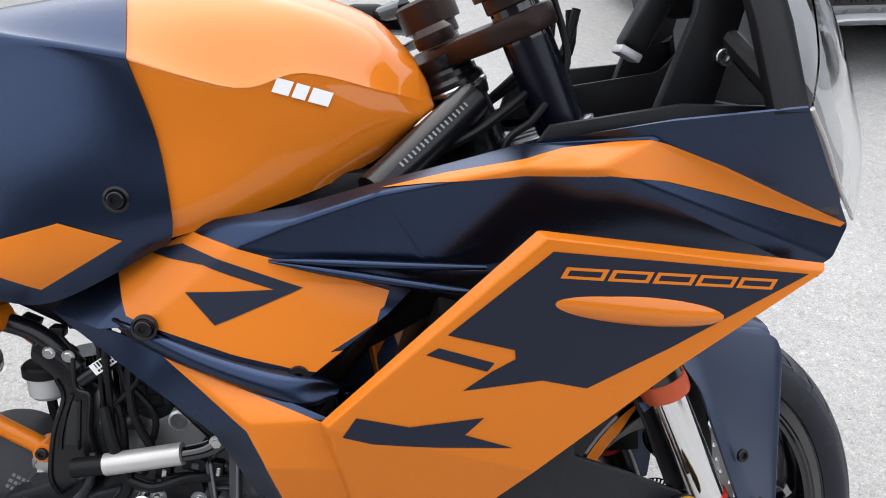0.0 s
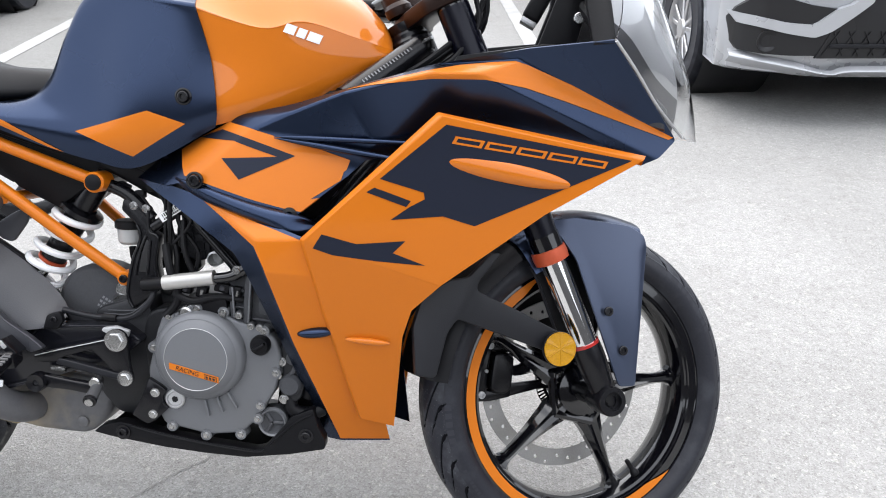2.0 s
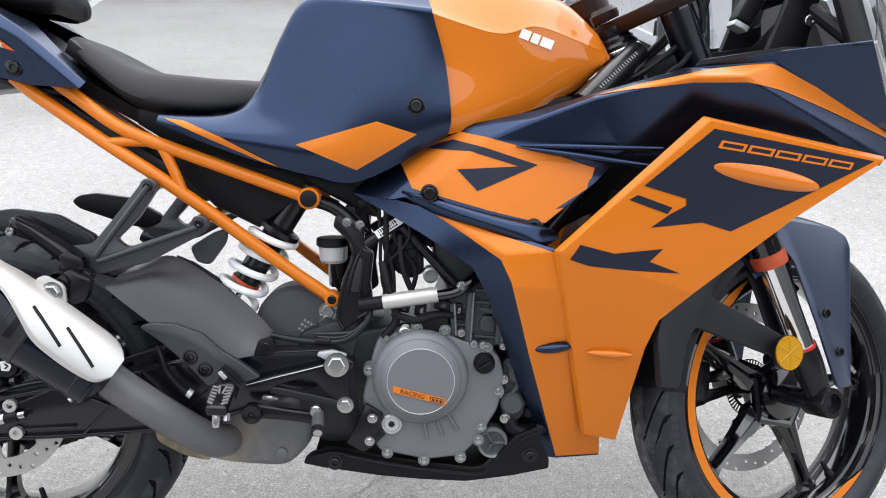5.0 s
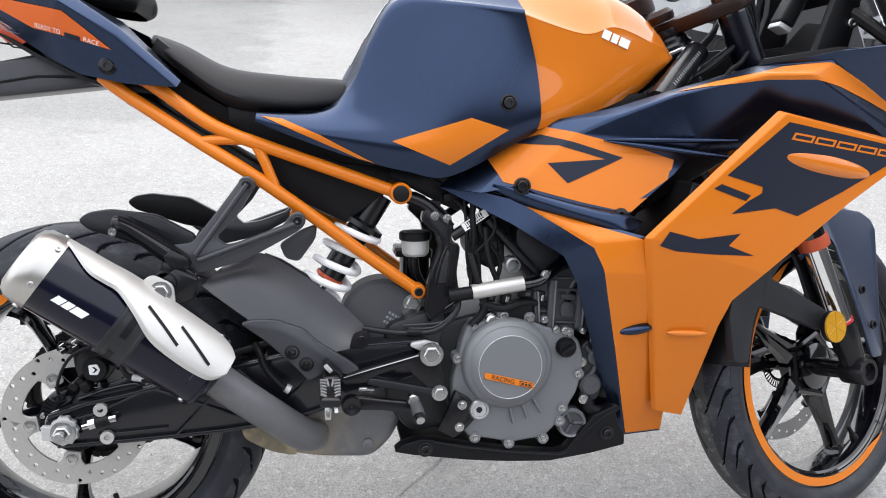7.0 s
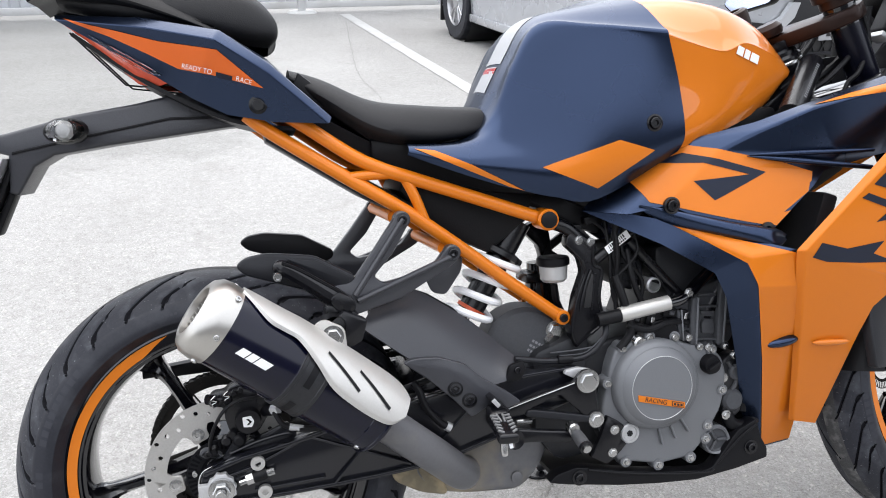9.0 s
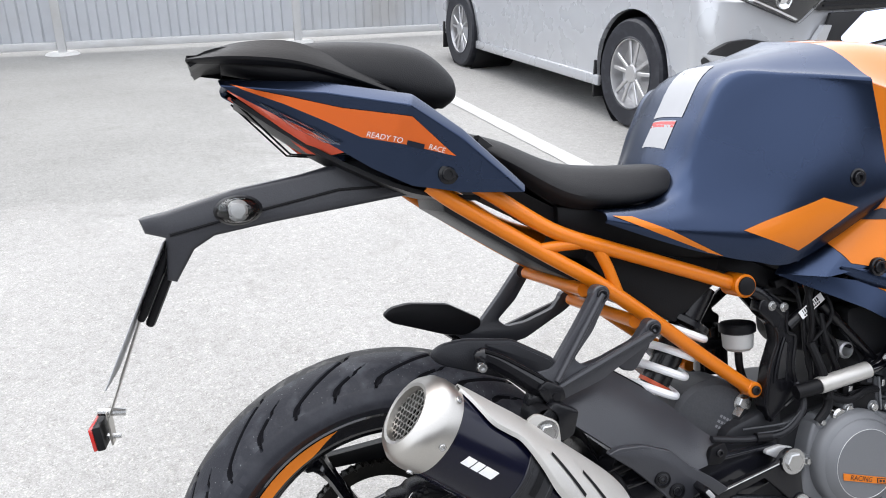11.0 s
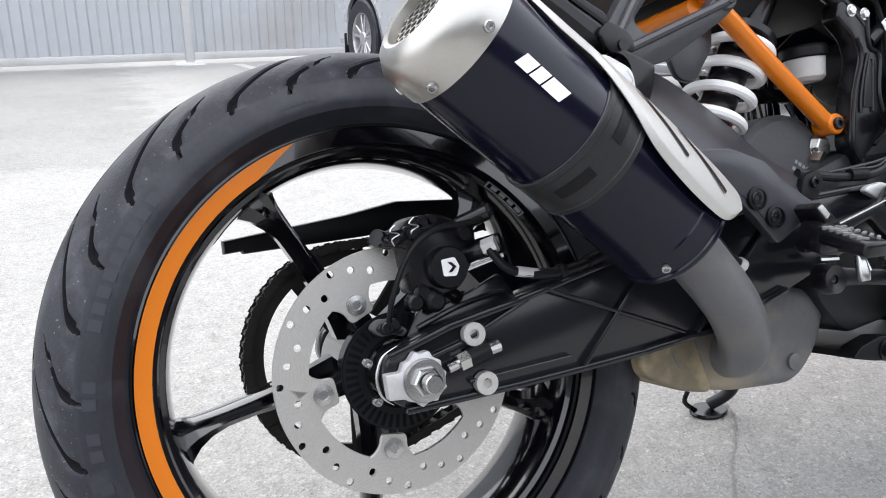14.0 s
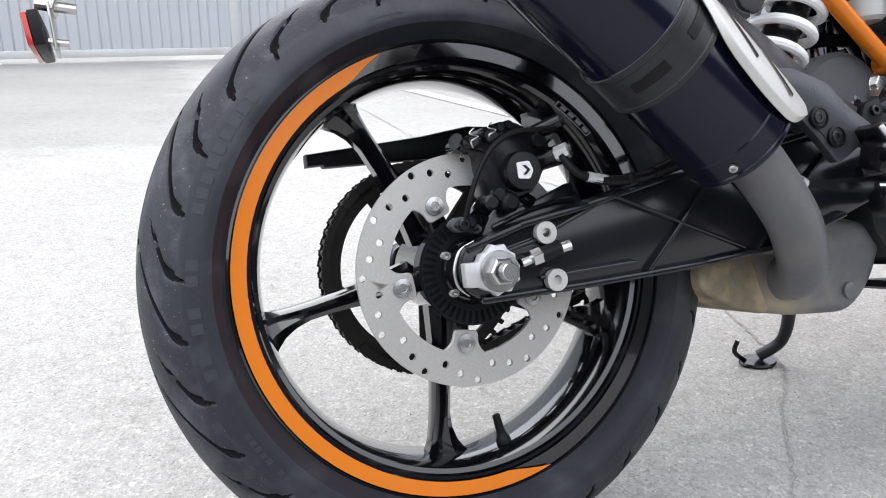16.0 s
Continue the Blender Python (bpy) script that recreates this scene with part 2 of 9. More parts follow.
def asphalt():
    """Pale worn asphalt: bright stone chips in grey binder, stains and faint patches."""
    m = bpy.data.materials.new("pale_worn_asphalt")
    m.use_nodes = True
    n, l = m.node_tree.nodes, m.node_tree.links
    b = n["Principled BSDF"]
    co = n.new("ShaderNodeTexCoord")

    def tex(kind, scale, **more):
        t = n.new(kind)
        t.inputs["Scale"].default_value = scale
        for key, value in more.items():
            t.inputs[key].default_value = value
        l.new(co.outputs["Object"], t.inputs["Vector"])
        return t

    def ramp(source, stops):
        r = n.new("ShaderNodeValToRGB")
        while len(r.color_ramp.elements) < len(stops):
            r.color_ramp.elements.new(0.5)
        for e, (at, value) in zip(r.color_ramp.elements, stops):
            e.position, e.color = at, (*value, 1)
        l.new(source, r.inputs["Fac"])
        return r.outputs["Color"]

    def mix(kind, factor, a, c):
        x = n.new("ShaderNodeMix")
        x.data_type, x.blend_type = "RGBA", kind
        x.inputs["Factor"].default_value = factor
        l.new(a, x.inputs["A"])
        l.new(c, x.inputs["B"])
        return x.outputs["Result"]

    chips = tex("ShaderNodeTexVoronoi", 290, Randomness=1.0)
    chips_big = tex("ShaderNodeTexVoronoi", 120, Randomness=1.0)
    pits = tex("ShaderNodeTexVoronoi", 46, Randomness=1.0)
    speck = tex("ShaderNodeTexNoise", 240, Detail=6.0, Roughness=0.75)
    mottle = tex("ShaderNodeTexNoise", 26, Detail=5.0, Roughness=0.7)
    patch = tex("ShaderNodeTexNoise", 0.55, Detail=6.0, Roughness=0.6)
    stain = tex("ShaderNodeTexNoise", 3.2, Detail=8.0, Roughness=0.65)
    base = ramp(chips.outputs["Color"], [(0.10, (0.232, 0.229, 0.222)), (0.42, (0.286, 0.283, 0.276)), (0.70, (0.312, 0.309, 0.302)), (0.92, (0.385, 0.381, 0.372))])
    stones = ramp(chips_big.outputs["Color"], [(0.10, (0.86, 0.855, 0.85)), (0.28, (1.0, 1.0, 1.0)), (0.84, (1.0, 1.0, 0.995)), (0.88, (1.22, 1.21, 1.18))])
    holes = ramp(pits.outputs["Distance"], [(0.045, (0.42, 0.41, 0.40)), (0.095, (1.0, 1.0, 1.0))])
    fine = ramp(speck.outputs["Fac"], [(0.30, (0.62, 0.61, 0.60)), (0.42, (0.96, 0.96, 0.955)), (0.62, (1.03, 1.03, 1.03)), (0.78, (1.16, 1.16, 1.15))])
    blotch = ramp(mottle.outputs["Fac"], [(0.30, (0.86, 0.855, 0.85)), (0.50, (1.0, 1.0, 1.0)), (0.70, (1.07, 1.07, 1.07))])
    wide = ramp(patch.outputs["Fac"], [(0.36, (0.89, 0.888, 0.885)), (0.60, (1.05, 1.05, 1.05))])
    spots = ramp(stain.outputs["Fac"], [(0.30, (0.80, 0.79, 0.775)), (0.44, (1.0, 1.0, 1.0))])
    # an old greyer repair in the surface towards the fence, with a ragged edge
    where = n.new("ShaderNodeSeparateXYZ")
    l.new(co.outputs["Object"], where.inputs["Vector"])

    def edge(axis, lo, hi):
        wob, r = n.new("ShaderNodeMath"), n.new("ShaderNodeMapRange")
        wob.operation = "MULTIPLY_ADD"
        l.new(stain.outputs["Fac"], wob.inputs[0])
        wob.inputs[1].default_value = 1.5
        l.new(where.outputs[axis], wob.inputs[2])
        r.inputs["From Min"].default_value, r.inputs["From Max"].default_value = lo, hi
        l.new(wob.outputs["Value"], r.inputs["Value"])
        return r.outputs["Result"]

    area = n.new("ShaderNodeMath")
    area.operation = "MULTIPLY"
    l.new(edge("Y", 3.50, 3.80), area.inputs[0])
    l.new(edge("X", 1.00, 0.70), area.inputs[1])
    old = ramp(area.outputs["Value"], [(0.0, (1.0, 1.0, 1.0)), (1.0, (0.80, 0.805, 0.80))])
    c = mix("MULTIPLY", 1.0, base, stones)
    c = mix("MULTIPLY", 1.0, c, holes)
    c = mix("MULTIPLY", 1.0, c, fine)
    c = mix("MULTIPLY", 1.0, c, blotch)
    c = mix("MULTIPLY", 1.0, c, wide)
    c = mix("MULTIPLY", 0.6, c, spots)
    c = mix("MULTIPLY", 1.0, c, old)
    l.new(c, b.inputs["Base Color"])
    b.inputs["Roughness"].default_value = 0.88
    height = n.new("ShaderNodeMath")
    height.operation = "ADD"
    l.new(chips.outputs["Distance"], height.inputs[0])
    l.new(speck.outputs["Fac"], height.inputs[1])
    bump = n.new("ShaderNodeBump")
    bump.inputs["Strength"].default_value = 0.5
    bump.inputs["Distance"].default_value = 0.003
    l.new(height.outputs["Value"], bump.inputs["Height"])
    l.new(bump.outputs["Normal"], b.inputs["Normal"])
    return m


ASPHALT = asphalt()
GRIT = material("pale_stone_grit", (0.42, 0.41, 0.39), 0.85, grain=0.35, scale=120, bump=0.3, dirt=(0.20, 0.19, 0.175), wear=0.8, wear_scale=2.5)
DARK_WALL = material("unseen_dark_wall", (0.050, 0.050, 0.052), 0.8, grain=0.1, scale=20, bump=0.3, dirt=(0.035, 0.034, 0.033), wear=0.5, wear_scale=0.6)


# ---- mesh tools ----
def part(name, bm, mat, parent=None, label="", sharp=32, m=None):
    """Links a bmesh as one mesh object, smooth but for edges sharper than the given degrees."""
    bmesh.ops.recalc_face_normals(bm, faces=bm.faces)
    for f in bm.faces:
        f.smooth = True
    for e in bm.edges:
        if len(e.link_faces) == 2 and e.calc_face_angle(0) > radians(sharp):
            e.smooth = False
    mesh = bpy.data.meshes.new(name)
    bm.to_mesh(mesh)
    bm.free()
    mesh.materials.append(mat)
    ob = new(name, mesh)
    if m is not None:
        ob.matrix_basis = m
    if parent is not None:
        ob.parent = parent
    if label:
        tagged(ob, label)
    return ob


def join(*parts):
    """One bmesh out of several."""
    out = parts[0]
    for other in parts[1:]:
        mesh = bpy.data.meshes.new("tmp")
        other.to_mesh(mesh)
        other.free()
        out.from_mesh(mesh)
        bpy.data.meshes.remove(mesh)
    return out


def moved(bm, m):
    bmesh.ops.transform(bm, matrix=m, verts=bm.verts)
    return bm


def box(sx, sy, sz, m=None, bevel=0.003, seg=2):
    bm = bmesh.new()
    bmesh.ops.create_cube(bm, size=1.0, matrix=Matrix.Diagonal((sx, sy, sz, 1)))
    if bevel:
        bmesh.ops.bevel(bm, geom=list(bm.edges), offset=bevel, segments=seg, affect="EDGES", profile=0.5)
    return moved(bm, m) if m is not None else bm


def catmull(points, n, closed=False):
    """A smooth line through points, n steps from one to the next."""
    p = [Vector(q) for q in points]
    if n <= 1:
        return p
    count, out = len(p), []
    for i in range(count if closed else count - 1):
        if closed:
            a, b, c, d = (p[(i + k) % count] for k in (-1, 0, 1, 2))
        else:
            a, b, c, d = p[max(i - 1, 0)], p[i], p[i + 1], p[min(i + 2, count - 1)]
        for s in range(n):
            t = s / n
            out.append(0.5 * ((2 * b) + (c - a) * t + (2 * a - 5 * b + 4 * c - d) * t * t + (3 * b - a - 3 * c + d) * t ** 3))
    if not closed:
        out.append(p[-1])
    return out


def tube(points, radius, sides=12, steps=6, closed=False, flat=1.0, caps=True):
    """A round bar along a smooth line; radius is one number or one for each point."""
    line = catmull(points, steps, closed)
    if isinstance(radius, (int, float)):
        radii = [radius] * len(line)
    else:
        radii = [v.x for v in catmull([(r, 0, 0) for r in radius], steps, closed)]
    bm = bmesh.new()
    rings, side = [], None
    count = len(line)
    for i, p in enumerate(line):
        if closed:
            way = line[(i + 1) % count] - line[i - 1]
        else:
            way = line[min(i + 1, count - 1)] - line[max(i - 1, 0)]
        way.normalize()
        if side is None:
            side = way.orthogonal().normalized()
        side = (side - way * side.dot(way)).normalized()
        up = way.cross(side)
        rings.append([bm.verts.new(p + radii[i] * (math.cos(a) * side + flat * math.sin(a) * up)) for a in (math.tau * k / sides for k in range(sides))])
    for i in range(count if closed else count - 1):
        one, two = rings[i], rings[(i + 1) % count]
        for k in range(sides):
            bm.faces.new((one[k], one[(k + 1) % sides], two[(k + 1) % sides], two[k]))
    if caps and not closed:
        bm.faces.new(rings[0])
        bm.faces.new(rings[-1])
    return bm


def lathe(profile, sides=48, m=None, closed=False):
    """Turns (radius, y) pairs round the y axis. A radius of 0 closes the end."""
    bm = bmesh.new()
    rings = []
    for r, y in profile:
        if r <= 1e-6:
            rings.append([bm.verts.new((0, y, 0))])
        else:
            rings.append([bm.verts.new((r * math.cos(a), y, r * math.sin(a))) for a in (math.tau * k / sides for k in range(sides))])
    pairs = list(zip(rings, rings[1:])) + ([(rings[-1], rings[0])] if closed else [])
    for one, two in pairs:
        for k in range(sides):
            j = (k + 1) % sides
            if len(one) == 1 and len(two) == 1:
                continue
            if len(one) == 1:
                bm.faces.new((one[0], two[k], two[j]))
            elif len(two) == 1:
                bm.faces.new((one[k], one[j], two[0]))
            else:
                bm.faces.new((one[k], one[j], two[j], two[k]))
    return moved(bm, m) if m is not None else bm


def aim(at, way):
    """A pose at a place whose y axis points along way."""
    return Matrix.Translation(at) @ Vector(way).to_track_quat("Y", "Z").to_matrix().to_4x4()


def prism(poly, y0, y1, bevel=0.002, seg=2):
    """A plate: a polygon of (x, z) with thickness from y0 to y1."""
    bm = bmesh.new()
    one = [bm.verts.new((x, y0, z)) for x, z in poly]
    two = [bm.verts.new((x, y1, z)) for x, z in poly]
    k = len(poly)
    bm.faces.new(one)
    bm.faces.new(two[::-1])
    for i in range(k):
        bm.faces.new((one[i], two[i], two[(i + 1) % k], one[(i + 1) % k]))
    bmesh.ops.recalc_face_normals(bm, faces=bm.faces)
    if bevel:
        rim = [e for e in bm.edges if abs(e.verts[0].co.y - e.verts[1].co.y) < 1e-6]
        bmesh.ops.bevel(bm, geom=rim, offset=bevel, segments=seg, affect="EDGES", profile=0.5, clamp_overlap=True)
    return bm


def round_poly(points, r=0.01, n=4):
    """The same polygon with its corners rounded."""
    out, k = [], len(points)
    for i in range(k):
        a, b, c = Vector(points[i - 1]), Vector(points[i]), Vector(points[(i + 1) % k])
        u, v = (a - b), (c - b)
        d = min(r, u.length * 0.45, v.length * 0.45)
        p, q = b + u.normalized() * d, b + v.normalized() * d
        for s in range(n + 1):
            t = s / n
            w = (1 - t) ** 2 * p + 2 * t * (1 - t) * b + t * t * q
            out.append((w.x, w.y))
    return out


def loft(sections, nu=4, nv=4, mirror=False, thick=0.0, cap=(False, False)):
    """A smooth skin through sections of points. mirror: each section runs to y = 0 and is carried on to the other side."""
    rows = [catmull(s, nv) for s in sections]
    if mirror:
        rows = [r + [Vector((p.x, -p.y, p.z)) for p in reversed(r[:-1])] for r in rows]
    columns = [catmull(c, nu) for c in zip(*rows)]
    bm = bmesh.new()
    grid = [[bm.verts.new(p) for p in c] for c in columns]
    for a, b in zip(grid, grid[1:]):
        for i in range(len(a) - 1):
            bm.faces.new((a[i], a[i + 1], b[i + 1], b[i]))
    for end, wanted in zip((0, -1), cap):
        if wanted:
            bm.faces.new([c[end] for c in grid])
    if thick:
        bmesh.ops.recalc_face_normals(bm, faces=bm.faces)
        bmesh.ops.solidify(bm, geom=list(bm.faces), thickness=thick)
    return bm


def facets(points, faces, thick=0.0025, bevel=0.004, side=1):
    """A folded sheet: named corners and faces, its folds rounded a little, with thickness. side -1: the other side's twin."""
    bm = bmesh.new()
    v = {k: bm.verts.new((x, y * side, z)) for k, (x, y, z) in points.items()}
    for f in faces:
        bm.faces.new([v[k] for k in f.split()])
    bmesh.ops.recalc_face_normals(bm, faces=bm.faces)
    bmesh.ops.triangulate(bm, faces=[f for f in bm.faces if len(f.verts) > 4])
    folds = [e for e in bm.edges if len(e.link_faces) == 2 and e.calc_face_angle(0) > radians(8)]
    if bevel:
        bmesh.ops.bevel(bm, geom=folds, offset=bevel, segments=3, affect="EDGES", profile=0.6, clamp_overlap=True)
    bmesh.ops.recalc_face_normals(bm, faces=bm.faces)
    if sum(f.normal.y * f.calc_area() for f in bm.faces) * side > 0:
        bmesh.ops.reverse_faces(bm, faces=bm.faces)
    if thick:
        bmesh.ops.solidify(bm, geom=list(bm.faces), thickness=thick)
    bmesh.ops.triangulate(bm, faces=bm.faces)
    return bm


from mathutils.bvhtree import BVHTree
from mathutils.geometry import tessellate_polygon
import collections


def clip_poly(points, a, b):
    """Keeps the part of a polygon of (x, z, ...) tuples on the left of the line a to b."""
    out = []
    side = [(b[0] - a[0]) * (p[1] - a[1]) - (b[1] - a[1]) * (p[0] - a[0]) for p in points]
    for k, p in enumerate(points):
        q, s0, s1 = points[k - 1], side[k - 1], side[k]
        if (s0 >= 0) != (s1 >= 0):
            t = s0 / (s0 - s1)
            out.append(tuple(u + (v - u) * t for u, v in zip(q, p)))
        if s1 >= 0:
            out.append(p)
    return out


def sticker(name, target, poly, mat, parent=None, side=-1, lift=0.0009, label=""):
    """A vinyl laid on a part: the part's own outer skin inside a polygon of (x, z), raised a little."""
    src = bmesh.new()
    src.from_mesh(target.data)
    bmesh.ops.triangulate(src, faces=src.faces)
    src.faces.ensure_lookup_table()
    skin = [f for f in src.faces if f.normal.y * side > 0.03 and f.calc_center_median().y * side > 0]
    nrm = collections.defaultdict(Vector)
    for f in skin:
        for v in f.verts:
            nrm[v] += f.normal * f.calc_area()
    out = bmesh.new()
    for tri in tessellate_polygon([[Vector((x, z, 0)) for x, z in poly]]):
        c = [poly[i] for i in tri]
        if (c[1][0] - c[0][0]) * (c[2][1] - c[0][1]) - (c[1][1] - c[0][1]) * (c[2][0] - c[0][0]) < 0:
            c.reverse()
        lo, hi = [min(p[k] for p in c) for k in (0, 1)], [max(p[k] for p in c) for k in (0, 1)]
        for f in skin:
            p = []
            for v in f.verts:
                n = nrm[v].normalized() * lift
                p.append((v.co.x, v.co.z, v.co.y, n.x, n.y, n.z))
            if max(q[0] for q in p) < lo[0] or min(q[0] for q in p) > hi[0] or max(q[1] for q in p) < lo[1] or min(q[1] for q in p) > hi[1]:
                continue
            for a, b in zip(c, c[1:] + c[:1]):
                p = clip_poly(p, a, b)
                if len(p) < 3:
                    break
            if len(p) >= 3:
                out.faces.new([out.verts.new((q[0] + q[3], q[2] + q[4], q[1] + q[5])) for q in p])
    src.free()
    bmesh.ops.remove_doubles(out, verts=out.verts, dist=0.00012)
    bmesh.ops.dissolve_degenerate(out, edges=out.edges, dist=0.00003)
    # drop slivers that fell on a fold behind the main field
    left, islands = set(out.faces), []
    while left:
        todo, isle = [left.pop()], []
        while todo:
            f = todo.pop()
            isle.append(f)
            for e in f.edges:
                for g in e.link_faces:
                    if g in left:
                        left.discard(g)
                        todo.append(g)
        islands.append((sum(f.calc_area() for f in isle), isle))
    top = max(a for a, _ in islands)
    gone = [f for a, isle in islands if a < 0.3 * top for f in isle]
    bmesh.ops.delete(out, geom=gone, context="FACES")
    return part(name, out, mat, parent or target, label, sharp=60)


def bolt(at, way=(0, -1, 0), r=0.007, h=0.006, mat=None, parent=None, hexagon=False, name="bolt"):
    """A screw: a round head with a socket, or a hexagon on a washer."""
    if hexagon:
        bm = lathe([(r * 1.45, 0), (r * 1.45, h * 0.3), (r * 0.9, h * 0.34)], 20)
        bm = join(bm, lathe([(r * 1.05, h * 0.3), (r * 1.05, h * 0.95), (r * 0.9, h * 1.1), (0, h * 1.12)], 6))
    else:
        bm = lathe([(r * 1.05, 0), (r, h * 0.8), (r * 0.86, h), (r * 0.52, h), (r * 0.48, h * 0.35), (0, h * 0.35)], 16)
    return part(name, bm, mat or STEEL, parent, m=aim(at, way), sharp=30)


def text_mesh(words, size, depth=0.0004):
    data = bpy.data.curves.new("words", "FONT")
    data.body, data.size, data.extrude = words, size, depth
    data.align_x, data.align_y = "CENTER", "CENTER"
    ob = bpy.data.objects.new("words", data)
    mesh = bpy.data.meshes.new_from_object(ob)
    bm = bmesh.new()
    bm.from_mesh(mesh)
    bpy.data.objects.remove(ob)
    bpy.data.curves.remove(data)
    bpy.data.meshes.remove(mesh)
    return bm


# ---- the parking place ----
def ground_sheet():
    bm = bmesh.new()
    bmesh.ops.create_grid(bm, x_segments=40, y_segments=40, size=300)
    return tagged(part("ground", bm, ASPHALT), "pale worn asphalt of a parking place", "ground", kind="structure")


ground_sheet()


def painted_line(a, b, width, label):
    """A worn painted strip on the asphalt, with slightly ragged edges."""
    a, b = Vector((*a, 0.004)), Vector((*b, 0.004))
    way = (b - a).normalized()
    side = Vector((-way.y, way.x, 0)) * width / 2
    bm, rows, n = bmesh.new(), [], 60
    rng = random.Random(7)
    for i in range(n + 1):
        p = a.lerp(b, i / n)
        rows.append((bm.verts.new(p - side * (1 + rng.uniform(-0.05, 0.05))), bm.verts.new(p + side * (1 + rng.uniform(-0.05, 0.05)))))
    for one, two in zip(rows, rows[1:]):
        bm.faces.new((one[0], one[1], two[1], two[0]))
    return tagged(part("road_marking", bm, LINE_WHITE), label, "road marking", group="parking lines", kind="structure")


painted_line((1.22, 8.3), (1.655, 2.45), 0.115, "worn white parking line on grey asphalt")
painted_line((-2.62, 8.1), (-1.64, 1.5), 0.115, "worn white parking line on grey asphalt")

CRACK = material("dark_crack_dirt", (0.2, 0.197, 0.19), 0.9, grain=0.3, scale=90)


def crack(points, width, seed):
    """A thin wandering crack in the asphalt, filled with dirt."""
    rng = random.Random(seed)
    line = catmull([(x, y, 0.0025) for x, y in points], 26)
    bm, rows = bmesh.new(), []
    for i, p in enumerate(line):
        w = width * rng.uniform(0.25, 1.2)
        p = p + Vector((rng.uniform(-1, 1), rng.uniform(-1, 1), 0)) * width * 1.6
        rows.append((bm.verts.new(p + Vector((-w, 0, 0))), bm.verts.new(p + Vector((w, 0, 0)))))
    for one, two in zip(rows, rows[1:]):
        bm.faces.new((one[0], one[1], two[1], two[0]))
    return tagged(part("asphalt_crack", bm, CRACK), "thin dirt-filled crack running through the asphalt", "crack", kind="structure")


crack([(1.19, 8.0), (1.05, 6.65), (0.88, 4.8), (0.90, 3.96), (0.85, 2.8), (0.85, 2.12), (0.91, 1.82), (0.97, 1.56)], 0.0035, 3)
crack([(0.30, -0.14), (0.40, -0.05), (0.53, 0.11), (0.63, 0.215), (0.67, 0.28), (0.74, 0.5)], 0.0022, 5)


def fence_line(x):
    return 8.53 + 0.079 * x


def fence():
    """A sheet-metal fence: trapezoid ribs between white posts, on a white bottom rail."""
    turn = math.atan(0.079)
    base = Matrix.Translation((0, fence_line(0), 0)) @ Matrix.Rotation(turn, 4, "Z")
    root = new("wall_fence")
    root.matrix_basis = base
    tagged(root, "pale grey corrugated sheet-metal fence with white posts", "fence", kind="structure")
    step, pitch = 2.45, 0.20
    for k in range(-4, 7):
        x0 = -1.69 + k * step
        profile = []
        x = 0.0
        while x < step - 0.001:
            for dx, dy in ((0.0, 0.0), (0.085, 0.0), (0.105, 0.024), (0.180, 0.024)):
                profile.append((x + dx, dy))
            x += pitch
        profile = [(p, d) for p, d in profile if p <= step - 0.1] + [(step, 0.0)]
        bm = bmesh.new()
        low = [bm.verts.new((x0 + p, d, 0.10)) for p, d in profile]
        top = [bm.verts.new((x0 + p, d, 2.3)) for p, d in profile]
        for i in range(len(profile) - 1):
            bm.faces.new((low[i], low[i + 1], top[i + 1], top[i]))
        bmesh.ops.solidify(bm, geom=list(bm.faces), thickness=0.003)
        part("sheet", bm, FENCE_SHEET, root, sharp=15)
        part("post", box(0.085, 0.06, 2.4, pose(x0, -0.045, 1.2), 0.004), FENCE_WHITE, root)
        part("rail", box(step - 0.09, 0.05, 0.075, pose(x0 + step / 2, -0.035, 0.085), 0.004), FENCE_WHITE, root)
        part("footing", lathe([(0.17, 0), (0.15, 0.02), (0, 0.024)], 20, pose(x0, -0.06, 0, 90)), CONCRETE, root)
    return root


fence()


# ---- parked car ----
def car_wheel(parent, m):
    wheel = part("wheel", lathe([(0.205, -0.095), (0.215, -0.105), (0.222, -0.10), (0.31, -0.105), (0.325, -0.09), (0.332, -0.05), (0.333, 0.0), (0.332, 0.05), (0.325, 0.09), (0.22, 0.10)], 48), RUBBER, parent, "black tyre", m=m)
    bm = lathe([(0.212, -0.10), (0.205, -0.098), (0.195, -0.06), (0.19, 0.06)], 48)
    for k in range(10):
        a = k * 36 + (5 if k % 2 else -5)
        spoke = box(0.155, 0.016, 0.024, pose(0.12, -0.078, 0), 0.004, 1)
        bm = join(bm, moved(spoke, Matrix.Rotation(radians(a), 4, "Y")))
    bm = join(bm, lathe([(0.055, -0.085), (0.05, -0.098), (0, -0.10)], 24), lathe([(0.195, -0.02), (0, -0.02)], 32))
    part("rim", bm, ALLOY, wheel, "silver multi-spoke alloy rim")
    return wheel


